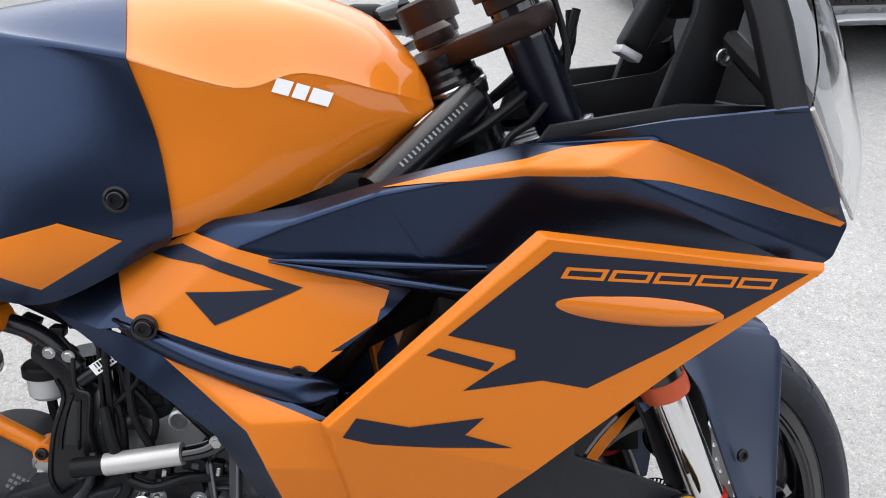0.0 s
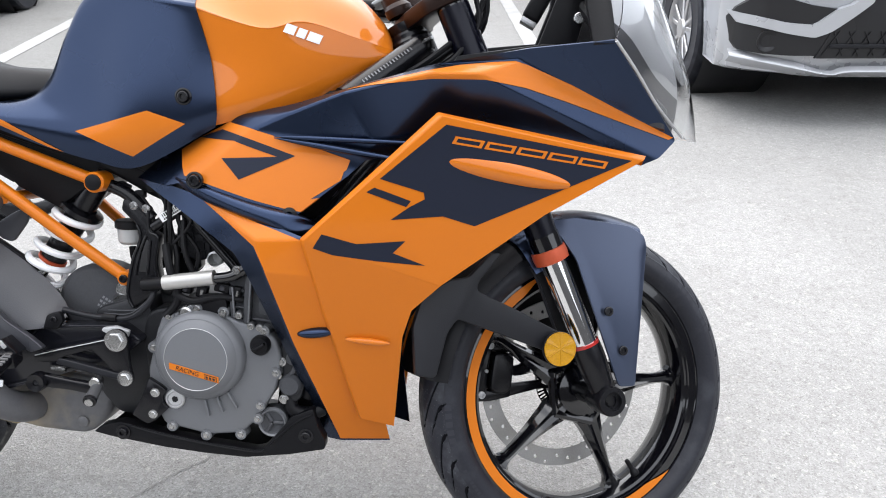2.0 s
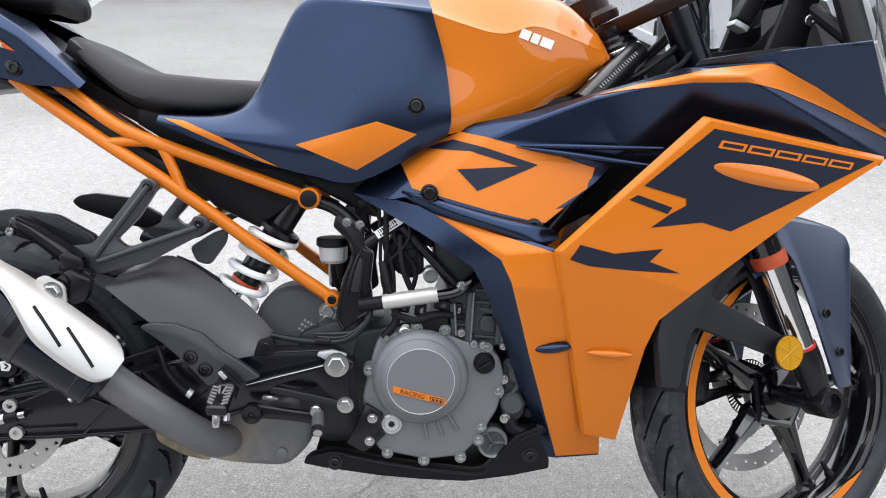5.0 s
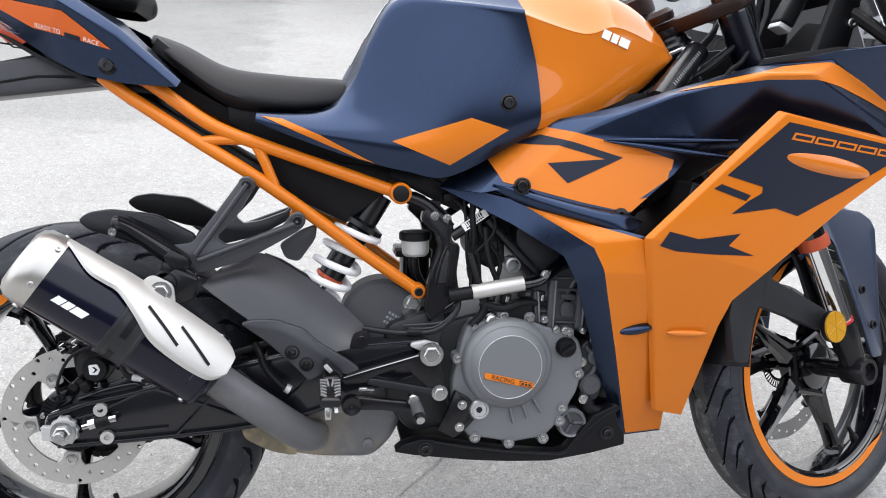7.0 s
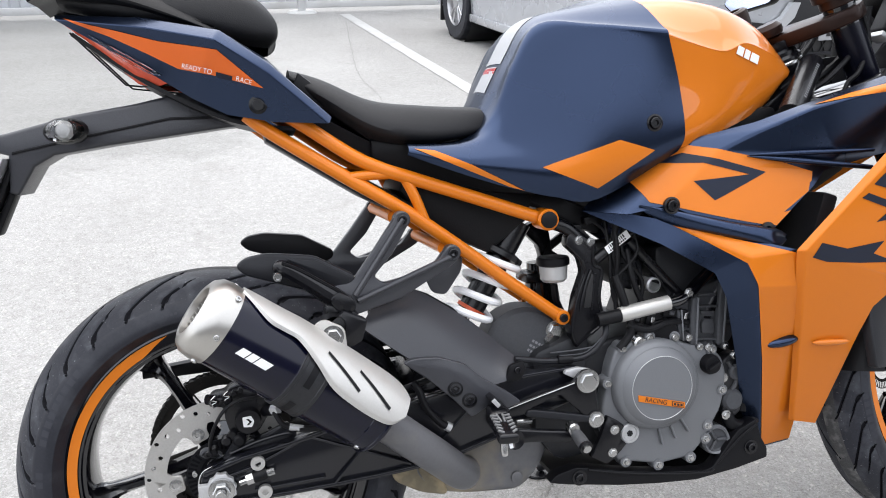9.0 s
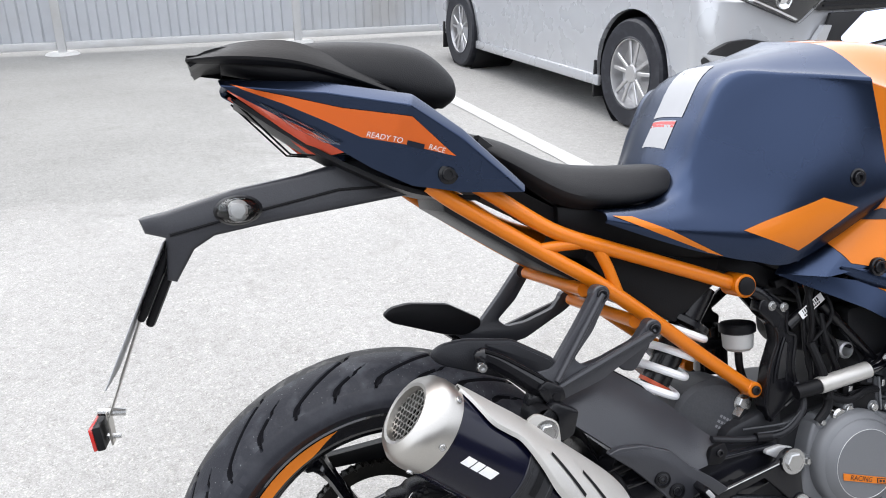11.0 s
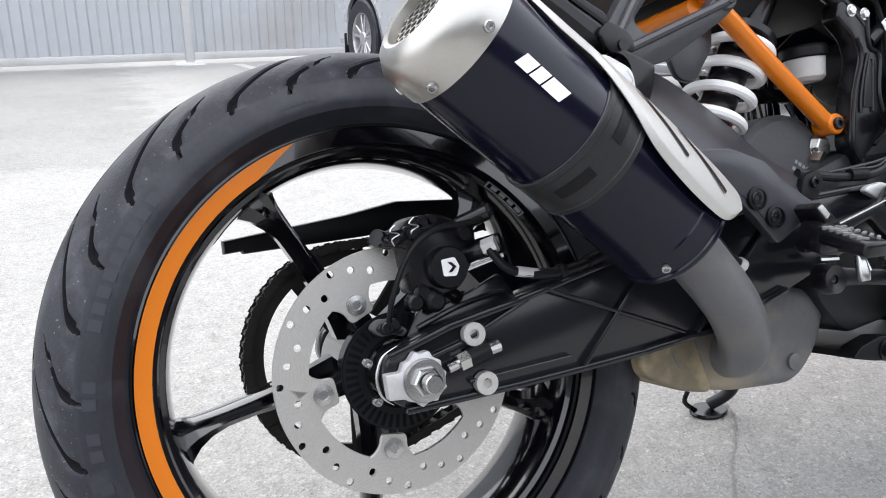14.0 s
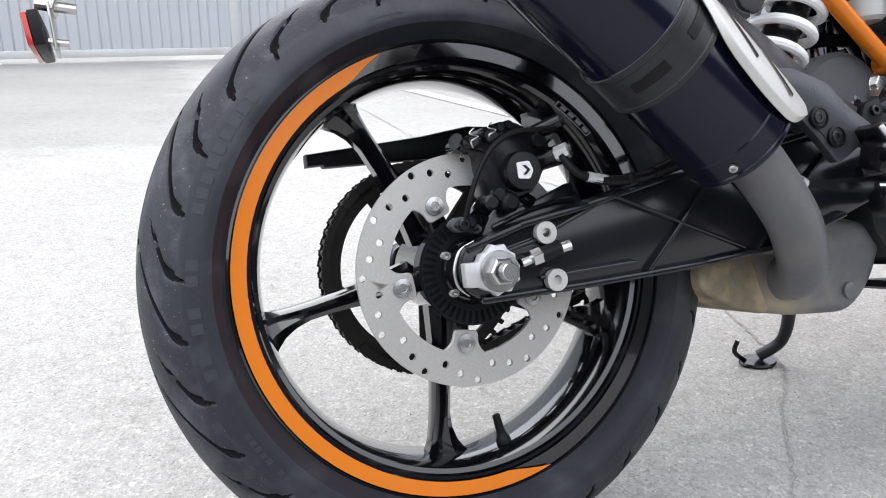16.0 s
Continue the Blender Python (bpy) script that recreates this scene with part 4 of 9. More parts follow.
def wheel(name, at, turn, radius, width, half, count, lean, disc_y, disc_r, bands, label, phase, valve):
    rim_r = 0.2325
    widths = ((0.0, 0.020, 0.020), (0.25, 0.0135, 0.0125), (0.55, 0.0095, 0.0095), (0.72, 0.0085, 0.0100), (0.82, 0.0085, 0.0135), (0.90, 0.0090, 0.0200), (0.96, 0.0105, 0.0290), (1.0, 0.0130, 0.0400))
    if name == "front_wheel":
        widths = tuple((s, w, w) for s, w in ((0.0, 0.017), (0.14, 0.025), (0.24, 0.0205), (0.45, 0.0150), (0.72, 0.0095), (0.88, 0.0090), (0.95, 0.013), (1.0, 0.024)))
    w = part(name, rim_mesh(rim_r, half), GLOSS_BLACK, bike, label, sharp=30)
    w.matrix_basis = Matrix.Translation(at) @ turn
    if name == "front_wheel":
        for k in range(5):
            a, b = (radians(phase) + math.tau * (k + j) / 5 for j in (0, 1))
            p, q = ((0.064 * math.cos(c), -half * 0.30, 0.064 * math.sin(c)) for c in (a, b))
            part("hub_web", tube([p, q], 0.0085, 8, 1), GLOSS_BLACK, w)
            part("disc_arm", tube([(0.085 * math.cos(a), 0.015, 0.085 * math.sin(a)), (0.108 * math.cos(a + 0.28), 0.045, 0.108 * math.sin(a + 0.28)), (0.122 * math.cos(a + 0.25), 0.060, 0.122 * math.sin(a + 0.25))], [0.013, 0.010, 0.009], 10, 4), GLOSS_BLACK, w)
    part("hub", lathe([(0, -half * 0.72), (0.032, -half * 0.72), (0.045, -half * 0.6), (0.045, half * 0.6), (0.032, half * 0.72), (0, half * 0.72)], 40), GLOSS_BLACK, w)
    for k in range(5):
        part("spoke", spoke_mesh(rim_r, 0.045, widths), GLOSS_BLACK, w, m=Matrix.Rotation(-math.tau * k / 5 - radians(phase), 4, "Y"))
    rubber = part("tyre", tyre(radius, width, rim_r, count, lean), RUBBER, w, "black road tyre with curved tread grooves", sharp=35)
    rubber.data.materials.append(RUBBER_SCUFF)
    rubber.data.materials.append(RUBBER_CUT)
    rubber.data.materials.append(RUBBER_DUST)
    low = radius - 0.92 * width / 2 * (1 - math.cos(1.36))
    rng = random.Random(int(radius * 1000))
    for s in (-1, 1):
        for start, letters, step, tall in ((130, 11, 3.1, 0.0105), (172, 9, 3.1, 0.0105), (205, 14, 1.7, 0.006), (100, 6, 1.4, 0.0035), (245, 12, 1.5, 0.0045), (20, 11, 3.1, 0.0105), (300, 14, 1.6, 0.005)):
            for k in range(letters):
                if rng.random() < 0.12:
                    continue
                a = start + k * step
                part("sidewall_mark", side_mark(radius, width, low + 0.003, low + 0.003 + tall, radians(a), radians(a + step * 0.68), s), MOULDED_GREY, w)
    for s in (-1, 1):
        for r0, r1, a0, a1 in bands:
            part("rim_stripe", arc_band(r0, r1, radians(a0), radians(a1), s * (half + 0.0022)), VINYL_ORANGE, w, "orange rim stripe")
    part("valve", tube([(0.199, -0.020, 0), (0.193, -0.020, 0), (0.186, -0.020, 0), (0.172, -0.0205, 0), (0.166, -0.021, 0), (0.1645, -0.021, 0)], [0.0085, 0.0080, 0.0052, 0.0045, 0.0042, 0.0020], 14, 3), BLACK_PLASTIC, w, m=Matrix.Rotation(radians(-valve), 4, "Y"))
    part("axle", lathe([(0, -0.098), (0.016, -0.098), (0.018, -0.095), (0.018, 0.095), (0.016, 0.098), (0, 0.098)], 24), BLACK_METAL, w)
    return w


steer_axis = Vector((-math.sin(radians(RAKE)), 0, math.cos(radians(RAKE))))
HEAD = Vector((1.045, 0, 0.88))
TURN_M = Matrix.Translation(HEAD) @ Matrix.Rotation(radians(STEER), 4, steer_axis) @ Matrix.Translation(-HEAD)
REAR = wheel("rear_wheel", (0, 0, 0.306), Matrix(), 0.309, 0.152, 0.056, 15, 1.0, -0.076, 0.115, [(0.2130, 0.2275, 106.5, 290)], "gloss black cast rear wheel with orange stripe", 46, 282.5)
FRONT = wheel("front_wheel", (0, 0, 0), Matrix(), 0.298, 0.114, 0.043, 17, -1.0, 0.06, 0.16, [(0.2125, 0.2285, 112, 318)], "gloss black cast front wheel with orange stripe", 4, 305)
FRONT.matrix_basis = TURN_M @ Matrix.Translation((1.350, 0, 0.294))


def on_fork(name, bm, mat, label="", sharp=32):
    """A part that turns with the handlebar."""
    return part(name, bm, mat, bike, label, sharp, m=TURN_M)


# ---- tank, seat, tail ----
EDGE = [(0.739, -0.150, 0.757), (0.746, -0.162, 0.785), (0.738, -0.160, 0.86), (0.718, -0.167, 0.938), (0.70, -0.095, 0.996), (0.668, 0, 1.018)]
COVER = [EDGE,
         [(0.609, -0.135, 0.690), (0.620, -0.158, 0.740), (0.622, -0.160, 0.825), (0.610, -0.138, 0.953), (0.605, -0.080, 0.988), (0.600, 0, 0.997)],
         [(0.535, -0.137, 0.698), (0.540, -0.152, 0.735), (0.540, -0.140, 0.795), (0.530, -0.118, 0.955), (0.530, -0.065, 0.972), (0.528, 0, 0.976)],
         [(0.480, -0.139, 0.712), (0.484, -0.150, 0.745), (0.482, -0.132, 0.790), (0.488, -0.112, 0.900), (0.486, -0.060, 0.911), (0.485, 0, 0.914)],
         [(0.440, -0.141, 0.724), (0.444, -0.150, 0.752), (0.442, -0.130, 0.787), (0.452, -0.106, 0.828), (0.448, -0.055, 0.845), (0.446, 0, 0.848)],
         [(0.380, -0.143, 0.746), (0.382, -0.149, 0.762), (0.385, -0.130, 0.783), (0.400, -0.095, 0.791), (0.410, -0.05, 0.79), (0.415, 0, 0.79)],
         [(0.306, -0.146, 0.776), (0.307, -0.148, 0.780), (0.308, -0.138, 0.787), (0.310, -0.10, 0.790), (0.320, -0.05, 0.785), (0.330, 0, 0.78)]]
TANK = [EDGE,
        [(0.803, -0.141, 0.776), (0.816, -0.147, 0.806), (0.822, -0.151, 0.858), (0.815, -0.158, 0.909), (0.792, -0.092, 0.993), (0.770, 0, 1.019)],
        [(0.877, -0.121, 0.799), (0.890, -0.126, 0.826), (0.895, -0.129, 0.870), (0.877, -0.136, 0.922), (0.872, -0.082, 0.982), (0.860, 0, 1.008)],
        [(0.941, -0.092, 0.826), (0.953, -0.098, 0.847), (0.961, -0.099, 0.870), (0.952, -0.101, 0.903), (0.945, -0.060, 0.955), (0.940, 0, 0.980)],
        [(0.975, -0.070, 0.850), (0.990, -0.076, 0.866), (0.998, -0.075, 0.876), (0.996, -0.069, 0.890), (0.992, -0.040, 0.922), (0.988, 0, 0.935)]]


def crisp(row, at=3, k=0.06):
    """The same section with one corner drawn tight."""
    p = [Vector(q) for q in row]
    return [tuple(q) for q in p[:at] + [p[at].lerp(p[at - 1], k), p[at], p[at].lerp(p[at + 1], k)] + p[at + 1:]]


COVER, TANK = [crisp(r, 3, 0.16 if k < 2 else 0.4) for k, r in enumerate(COVER)], [crisp(r, 3, 0.13 if k == 0 else 0.09) for k, r in enumerate(TANK)]
cover = part("tank_cover", loft(COVER, 6, 5, mirror=True, thick=-0.0025), BLUE, bike, "satin dark blue tank cover and side wing", sharp=50)
tank = part("fuel_tank", loft([[(x - (0.006 if i == 0 else 0), y * 0.985, z) for x, y, z in row] for i, row in enumerate(TANK)], 6, 5, mirror=True, cap=(False, False)), ORANGE, bike, "gloss orange front of the fuel tank", sharp=50)
part("tank_nose", loft([TANK[-1], [(x + 0.012, y * 0.72, 0.5 * (z + 0.888)) for x, y, z in TANK[-1]], [(1.002, y * 0.05, 0.888 + 0.05 * (z - 0.888)) for x, y, z in TANK[-1]]], 4, 5, mirror=True), ORANGE, bike, sharp=60)
part("tank_underside", box(0.30, 0.22, 0.06, pose(0.80, 0, 0.79, 0, 0, 0), 0.01), BLACK_PLASTIC, bike)

SEAT = [[(0.146, -0.045, 0.892), (0.148, -0.066, 0.898), (0.148, -0.050, 0.910), (0.148, -0.02, 0.915), (0.148, 0, 0.916)],
        [(0.195, -0.080, 0.850), (0.195, -0.106, 0.864), (0.195, -0.080, 0.890), (0.195, -0.04, 0.897), (0.195, 0, 0.897)],
        [(0.265, -0.100, 0.800), (0.265, -0.132, 0.818), (0.265, -0.100, 0.855), (0.265, -0.05, 0.861), (0.265, 0, 0.859)],
        [(0.35, -0.095, 0.789), (0.35, -0.124, 0.803), (0.35, -0.096, 0.843), (0.35, -0.05, 0.849), (0.35, 0, 0.847)],
        [(0.44, -0.070, 0.797), (0.44, -0.094, 0.808), (0.44, -0.078, 0.835), (0.44, -0.04, 0.844), (0.44, 0, 0.845)],
        [(0.468, -0.050, 0.808), (0.472, -0.070, 0.815), (0.470, -0.060, 0.825), (0.468, -0.03, 0.832), (0.466, 0, 0.834)]]
seat = part("rider_seat", loft(SEAT, 6, 5, mirror=True, cap=(True, True)), SEAT_SKIN, bike, "black vinyl rider seat", sharp=45)
part("seat_base", prism([(0.15, 0.885), (0.20, 0.845), (0.265, 0.795), (0.35, 0.783), (0.46, 0.800), (0.44, 0.81), (0.27, 0.815), (0.16, 0.905)], -0.085, 0.085, 0.003), BLACK_PLASTIC, bike)
REAR_SEAT = [[(-0.165, -0.030, 1.008), (-0.165, -0.060, 1.016), (-0.165, -0.055, 1.028), (-0.165, -0.03, 1.034), (-0.165, 0, 1.036)],
             [(-0.08, -0.060, 0.985), (-0.08, -0.092, 0.998), (-0.08, -0.080, 1.028), (-0.08, -0.045, 1.040), (-0.08, 0, 1.042)],
             [(0.00, -0.070, 0.968), (0.00, -0.105, 0.985), (0.00, -0.090, 1.025), (0.00, -0.05, 1.040), (0.00, 0, 1.043)],
             [(0.08, -0.066, 0.950), (0.082, -0.100, 0.966), (0.082, -0.088, 1.012), (0.08, -0.05, 1.031), (0.08, 0, 1.035)],
             [(0.118, -0.055, 0.945), (0.128, -0.082, 0.958), (0.130, -0.074, 0.985), (0.118, -0.045, 1.010), (0.115, 0, 1.016)],
             [(0.122, -0.040, 0.948), (0.134, -0.055, 0.957), (0.136, -0.052, 0.972), (0.128, -0.03, 0.985), (0.126, 0, 0.988)]]
part("passenger_seat", loft(REAR_SEAT, 6, 5, mirror=True, cap=(True, True)), SEAT_SKIN, bike, "black passenger seat pad", sharp=45)
for s in (1, -1):
    rail = loft([[(-0.205, -0.060 * s, 1.020), (-0.205, -0.072 * s, 1.024), (-0.19, -0.045 * s, 1.034)], [(-0.15, -0.082 * s, 1.014), (-0.15, -0.095 * s, 1.022), (-0.14, -0.070 * s, 1.042)],
                 [(-0.08, -0.095 * s, 1.004), (-0.08, -0.108 * s, 1.012), (-0.075, -0.085 * s, 1.038)], [(-0.02, -0.104 * s, 0.986), (-0.02, -0.114 * s, 0.991), (-0.02, -0.098 * s, 1.010)],
                 [(0.045, -0.110 * s, 0.962), (0.045, -0.115 * s, 0.964), (0.045, -0.110 * s, 0.968)]], 6, 4, thick=0.008)
    part("grab_rail", rail, BLACK_PLASTIC, bike, "moulded black grab rail")
part("tail_bridge", loft([[(-0.205, -0.066, 1.022), (-0.206, 0, 1.026)], [(-0.17, -0.07, 1.036), (-0.17, 0, 1.040)], [(-0.10, -0.075, 1.038), (-0.10, 0, 1.042)]], 4, 4, mirror=True, thick=0.008), BLACK_PLASTIC, bike)

TAIL = {"t0": (-0.170, -0.060, 0.998), "t1": (-0.05, -0.108, 0.985), "t2": (0.055, -0.160, 0.958), "t3": (0.118, -0.150, 0.912), "t4": (0.200, -0.136, 0.836),
        "r0": (-0.168, -0.070, 0.990), "r1": (-0.045, -0.128, 0.968), "r2": (0.046, -0.182, 0.943), "r3": (0.116, -0.160, 0.898), "r4": (0.195, -0.148, 0.826),
        "b0": (-0.150, -0.066, 0.978), "b1": (-0.075, -0.088, 0.930), "b2": (0.008, -0.105, 0.872), "b3": (0.055, -0.118, 0.846), "b4": (0.120, -0.132, 0.832),
        "u0": (-0.165, -0.030, 1.004), "u1": (-0.04, -0.085, 0.985), "u2": (0.045, -0.105, 0.960), "u3": (0.115, -0.100, 0.925), "u4": (0.19, -0.105, 0.846)}
TAIL_FACES = ["u0 t0 t1 u1", "u1 t1 t2 u2", "u2 t2 t3 u3", "u3 t3 t4 u4", "t0 r0 r1 t1", "t1 r1 r2 t2", "t2 r2 r3 t3", "t3 r3 r4 t4", "r0 b0 b1 r1", "r1 b1 b2 r2", "r2 b2 b3 r3", "r3 b3 b4 r4"]
for s in (1, -1):
    t = part("tail_fairing", facets(TAIL, TAIL_FACES, 0.0025, 0.003, s), BLUE, bike, "dark blue tail fairing with orange decal")
    if s == 1:
        tail = t
    lens = facets({"a": (-0.160, -0.050, 0.985), "b": (-0.124, -0.072, 0.964), "c": (-0.070, -0.092, 0.927), "d": (-0.020, -0.100, 0.896), "e": (-0.044, -0.060, 0.893), "f": (-0.068, -0.050, 0.899), "g": (-0.132, -0.052, 0.962)}, ["a b g", "b c f g", "c d e f"], 0.004, 0.002, s)
    part("tail_light", lens, TAIL_RED, bike, "coral red wrap-round tail light")
    part("tail_light_clear", facets({"a": (-0.128, -0.076, 0.969), "b": (-0.070, -0.097, 0.931), "c": (-0.030, -0.107, 0.905), "d": (-0.048, -0.096, 0.909), "e": (-0.085, -0.084, 0.932)}, ["a b c d e"], 0.002, 0.0, s), CLEAR, bike)
    part("tail_light_rim", tube([(-0.156, -0.040 * s, 0.976), (-0.088, -0.034 * s, 0.900), (-0.067, -0.034 * s, 0.897), (-0.012, -0.088 * s, 0.893)], 0.0014, 8, 1), BLACK_PLASTIC, bike)
part("tail_underside", loft([[(-0.15, -0.05, 0.975), (-0.15, 0, 0.975)], [(-0.05, -0.07, 0.90), (-0.05, 0, 0.895)], [(0.06, -0.095, 0.842), (0.06, 0, 0.838)], [(0.15, -0.10, 0.825), (0.15, 0, 0.82)]], 4, 3, mirror=True, thick=0.006), BLACK_PLASTIC, bike)
part("tail_core", loft([[(-0.10, -0.06, 0.975), (-0.10, 0, 0.985)], [(0.05, -0.09, 0.93), (0.05, 0, 0.95)], [(0.17, -0.09, 0.85), (0.17, 0, 0.87)], [(0.30, -0.08, 0.775), (0.30, 0, 0.78)]], 4, 3, mirror=True, thick=0.02), BLACK_PLASTIC, bike)
# licence plate carrier
CARRIER = [(-0.286, 0.833), (-0.256, 0.838), (-0.165, 0.860), (-0.077, 0.872), (0.02, 0.892), (0.11, 0.850), (0.098, 0.833), (0.05, 0.831), (-0.12, 0.813), (-0.195, 0.803), (-0.222, 0.788), (-0.248, 0.748), (-0.260, 0.752), (-0.256, 0.806), (-0.280, 0.814)]
carrier = part("plate_carrier", prism(CARRIER, -0.045, 0.045, 0.006, 3), GREY_PLASTIC, bike, "long black number plate carrier")
part("carrier_seam", prism([(-0.25, 0.811), (-0.16, 0.828), (-0.03, 0.850), (0.09, 0.848), (0.09, 0.844), (-0.03, 0.846), (-0.16, 0.824), (-0.25, 0.807)], -0.0475, 0.0475, 0.001), BLACK_PLASTIC, bike)
for s in (1, -1):
    flip = Matrix.Rotation(0 if s > 0 else math.pi, 4, "Z")
    part("signal_stalk", tube([(-0.160, -0.040 * s, 0.835), (-0.162, -0.080 * s, 0.836)], [0.016, 0.013], 14, 1), BLACK_PLASTIC, bike)
    part("signal_body", lathe([(0.012, 0.02), (0.020, 0.006), (0.022, -0.006), (0.019, -0.014)], 24, Matrix.Translation((-0.163, -0.098 * s, 0.835)) @ flip @ Matrix.Diagonal((1.35, 1, 0.85, 1))), BLACK_PLASTIC, bike)
    part("turn_signal", lathe([(0, -0.030), (0.010, -0.028), (0.016, -0.022), (0.019, -0.013), (0.018, -0.010)], 24, Matrix.Translation((-0.163, -0.098 * s, 0.835)) @ flip @ Matrix.Diagonal((1.35, 1, 0.85, 1))), CLEAR, bike, "clear oval turn signal lens")
    part("signal_bulb", lathe([(0.010, -0.014), (0.008, -0.021), (0, -0.023)], 16, Matrix.Translation((-0.163, -0.098 * s, 0.835)) @ flip), FLUID_WHITE, bike)
plate_m = Matrix.Translation((-0.302, 0, 0.7135)) @ Matrix.Rotation(radians(26.4), 4, "Y")
part("number_plate", box(0.002, 0.130, 0.198, plate_m, 0.0008, 1), LABEL_WHITE, bike, "white number plate on a black bracket")
part("plate_bracket", box(0.010, 0.075, 0.108, plate_m @ Matrix.Translation((0.008, 0, 0.044)), 0.004), BLACK_PLASTIC, bike)
part("plate_clip", box(0.012, 0.030, 0.085, plate_m @ Matrix.Translation((0.020, -0.012, 0.028)), 0.005), BLACK_PLASTIC, bike)
part("reflector_strip", box(0.0025, 0.034, 0.135, Matrix.Translation((-0.328, 0, 0.640)) @ Matrix.Rotation(radians(23), 4, "Y"), 0.0008, 1), BRUSHED, bike, "bent steel reflector strip")
part("reflector_strip", box(0.0025, 0.034, 0.045, Matrix.Translation((-0.355, 0, 0.563)) @ Matrix.Rotation(radians(-4), 4, "Y"), 0.0008, 1), BRUSHED, bike)
part("strip_bolt", tube([(-0.368, -0.006, 0.585), (-0.334, -0.006, 0.580)], 0.005, 10, 1), STEEL, bike)
part("strip_bolt", tube([(-0.360, -0.006, 0.551), (-0.343, -0.006, 0.549)], 0.0035, 10, 1), STEEL, bike)
part("rear_reflector", box(0.005, 0.070, 0.030, Matrix.Translation((-0.3735, 0, 0.556)) @ Matrix.Rotation(radians(-8), 4, "Y"), 0.0015), RED_PLASTIC, bike, "red rear reflector")
part("reflector_back", box(0.010, 0.072, 0.032, Matrix.Translation((-0.366, 0, 0.557)) @ Matrix.Rotation(radians(-8), 4, "Y"), 0.002), BLACK_PLASTIC, bike)

# ---- fairings ----
UP = {"a0": (0.592, -0.108, 0.669), "a1": (0.668, -0.092, 0.737), "a2": (0.770, -0.146, 0.771), "a3": (0.87, -0.166, 0.795), "a4": (0.95, -0.176, 0.819), "a5": (1.09, -0.192, 0.858),
      "a6": (1.222, -0.214, 0.880), "a7": (1.345, -0.228, 0.893), "n0": (1.472, -0.094, 0.752), "n1": (1.440, -0.128, 0.724),
      "c3": (0.87, -0.184, 0.782), "c4": (0.95, -0.203, 0.813), "c5": (1.085, -0.240, 0.842), "c6": (1.150, -0.248, 0.842), "d6": (1.215, -0.207, 0.864),
      "e3": (0.87, -0.182, 0.725), "e4": (0.98, -0.184, 0.715), "e5": (1.10, -0.168, 0.735), "e6": (1.25, -0.160, 0.745), "e7": (1.41, -0.140, 0.712),
      "g0": (0.655, -0.146, 0.661), "g1": (0.711, -0.168, 0.673), "g2": (0.80, -0.192, 0.632), "g3": (0.875, -0.197, 0.622), "g4": (0.958, -0.190, 0.688), "h1": (0.80, -0.172, 0.752), "h2": (0.90, -0.182, 0.744), "h3": (1.00, -0.196, 0.735)}
UP_FACES = ["a2 a3 c3", "a3 a4 c4 c3", "a4 a5 c5 c4", "a5 a6 d6 c6 c5", "a6 a7 n0 d6", "d6 n0 n1 c6", "c3 c4 h3 h2", "c4 c5 e5 h3", "c3 h2 h1", "h1 h2 e3", "h2 h3 e4 e3", "h3 e5 e4", "c5 c6 e6 e5", "c6 n1 e7 e6", "a0 a1 a2 g0", "a2 g1 g0", "a2 c3 h1", "a2 h1 e3 g2 g1", "e3 g4 g3 g2", "e3 e4 g4"]
LOW = {"p0": (0.592, -0.108, 0.669), "p1": (0.700, -0.166, 0.612), "p2": (0.778, -0.192, 0.562), "p3": (0.800, -0.188, 0.520), "p4": (0.840, -0.150, 0.410), "p5": (0.905, -0.078, 0.216),
       "q0": (0.655, -0.142, 0.662), "q1": (0.725, -0.164, 0.645), "q2": (0.820, -0.222, 0.588), "q3": (0.832, -0.222, 0.540), "q4": (0.868, -0.178, 0.410), "q5": (0.930, -0.088, 0.216),
       "s1": (0.80, -0.190, 0.622), "s2": (0.905, -0.228, 0.592), "s3": (0.950, -0.215, 0.530), "s4": (1.000, -0.155, 0.400), "s5": (1.038, -0.052, 0.200)}
LOW_FACES = ["p0 p1 q1 q0", "p1 p2 q2 q1", "p2 p3 q3 q2", "p3 p4 q4 q3", "p4 p5 q5 q4", "q1 q2 s2 s1", "q2 q3 s3 s2", "q3 q4 s4 s3", "q4 q5 s5 s4"]
WING = {"w0": (1.104, -0.262, 0.782), "w1": (1.408, -0.174, 0.722), "w2": (1.260, -0.205, 0.638), "w3": (1.105, -0.220, 0.526), "w4": (1.060, -0.205, 0.482), "w5": (1.045, -0.190, 0.435),
        "w6": (1.025, -0.110, 0.255), "w7": (0.970, -0.125, 0.272), "w8": (0.925, -0.205, 0.470), "w9": (0.900, -0.248, 0.594)}
WING.update({"v0": (1.097, -0.250, 0.7865), "v9": (0.892, -0.236, 0.5935), "v8": (0.918, -0.196, 0.470), "v7": (0.965, -0.117, 0.272), "t1": (1.412, -0.164, 0.728)})
WING_FACES = ["w0 w1 w2 w3 w9", "w3 w4 w5 w8 w9", "w5 w6 w7 w8", "v0 w0 w9 v9", "v9 w9 w8 v8", "v8 w8 w7 v7", "v0 t1 w1 w0"]
fairings = {}
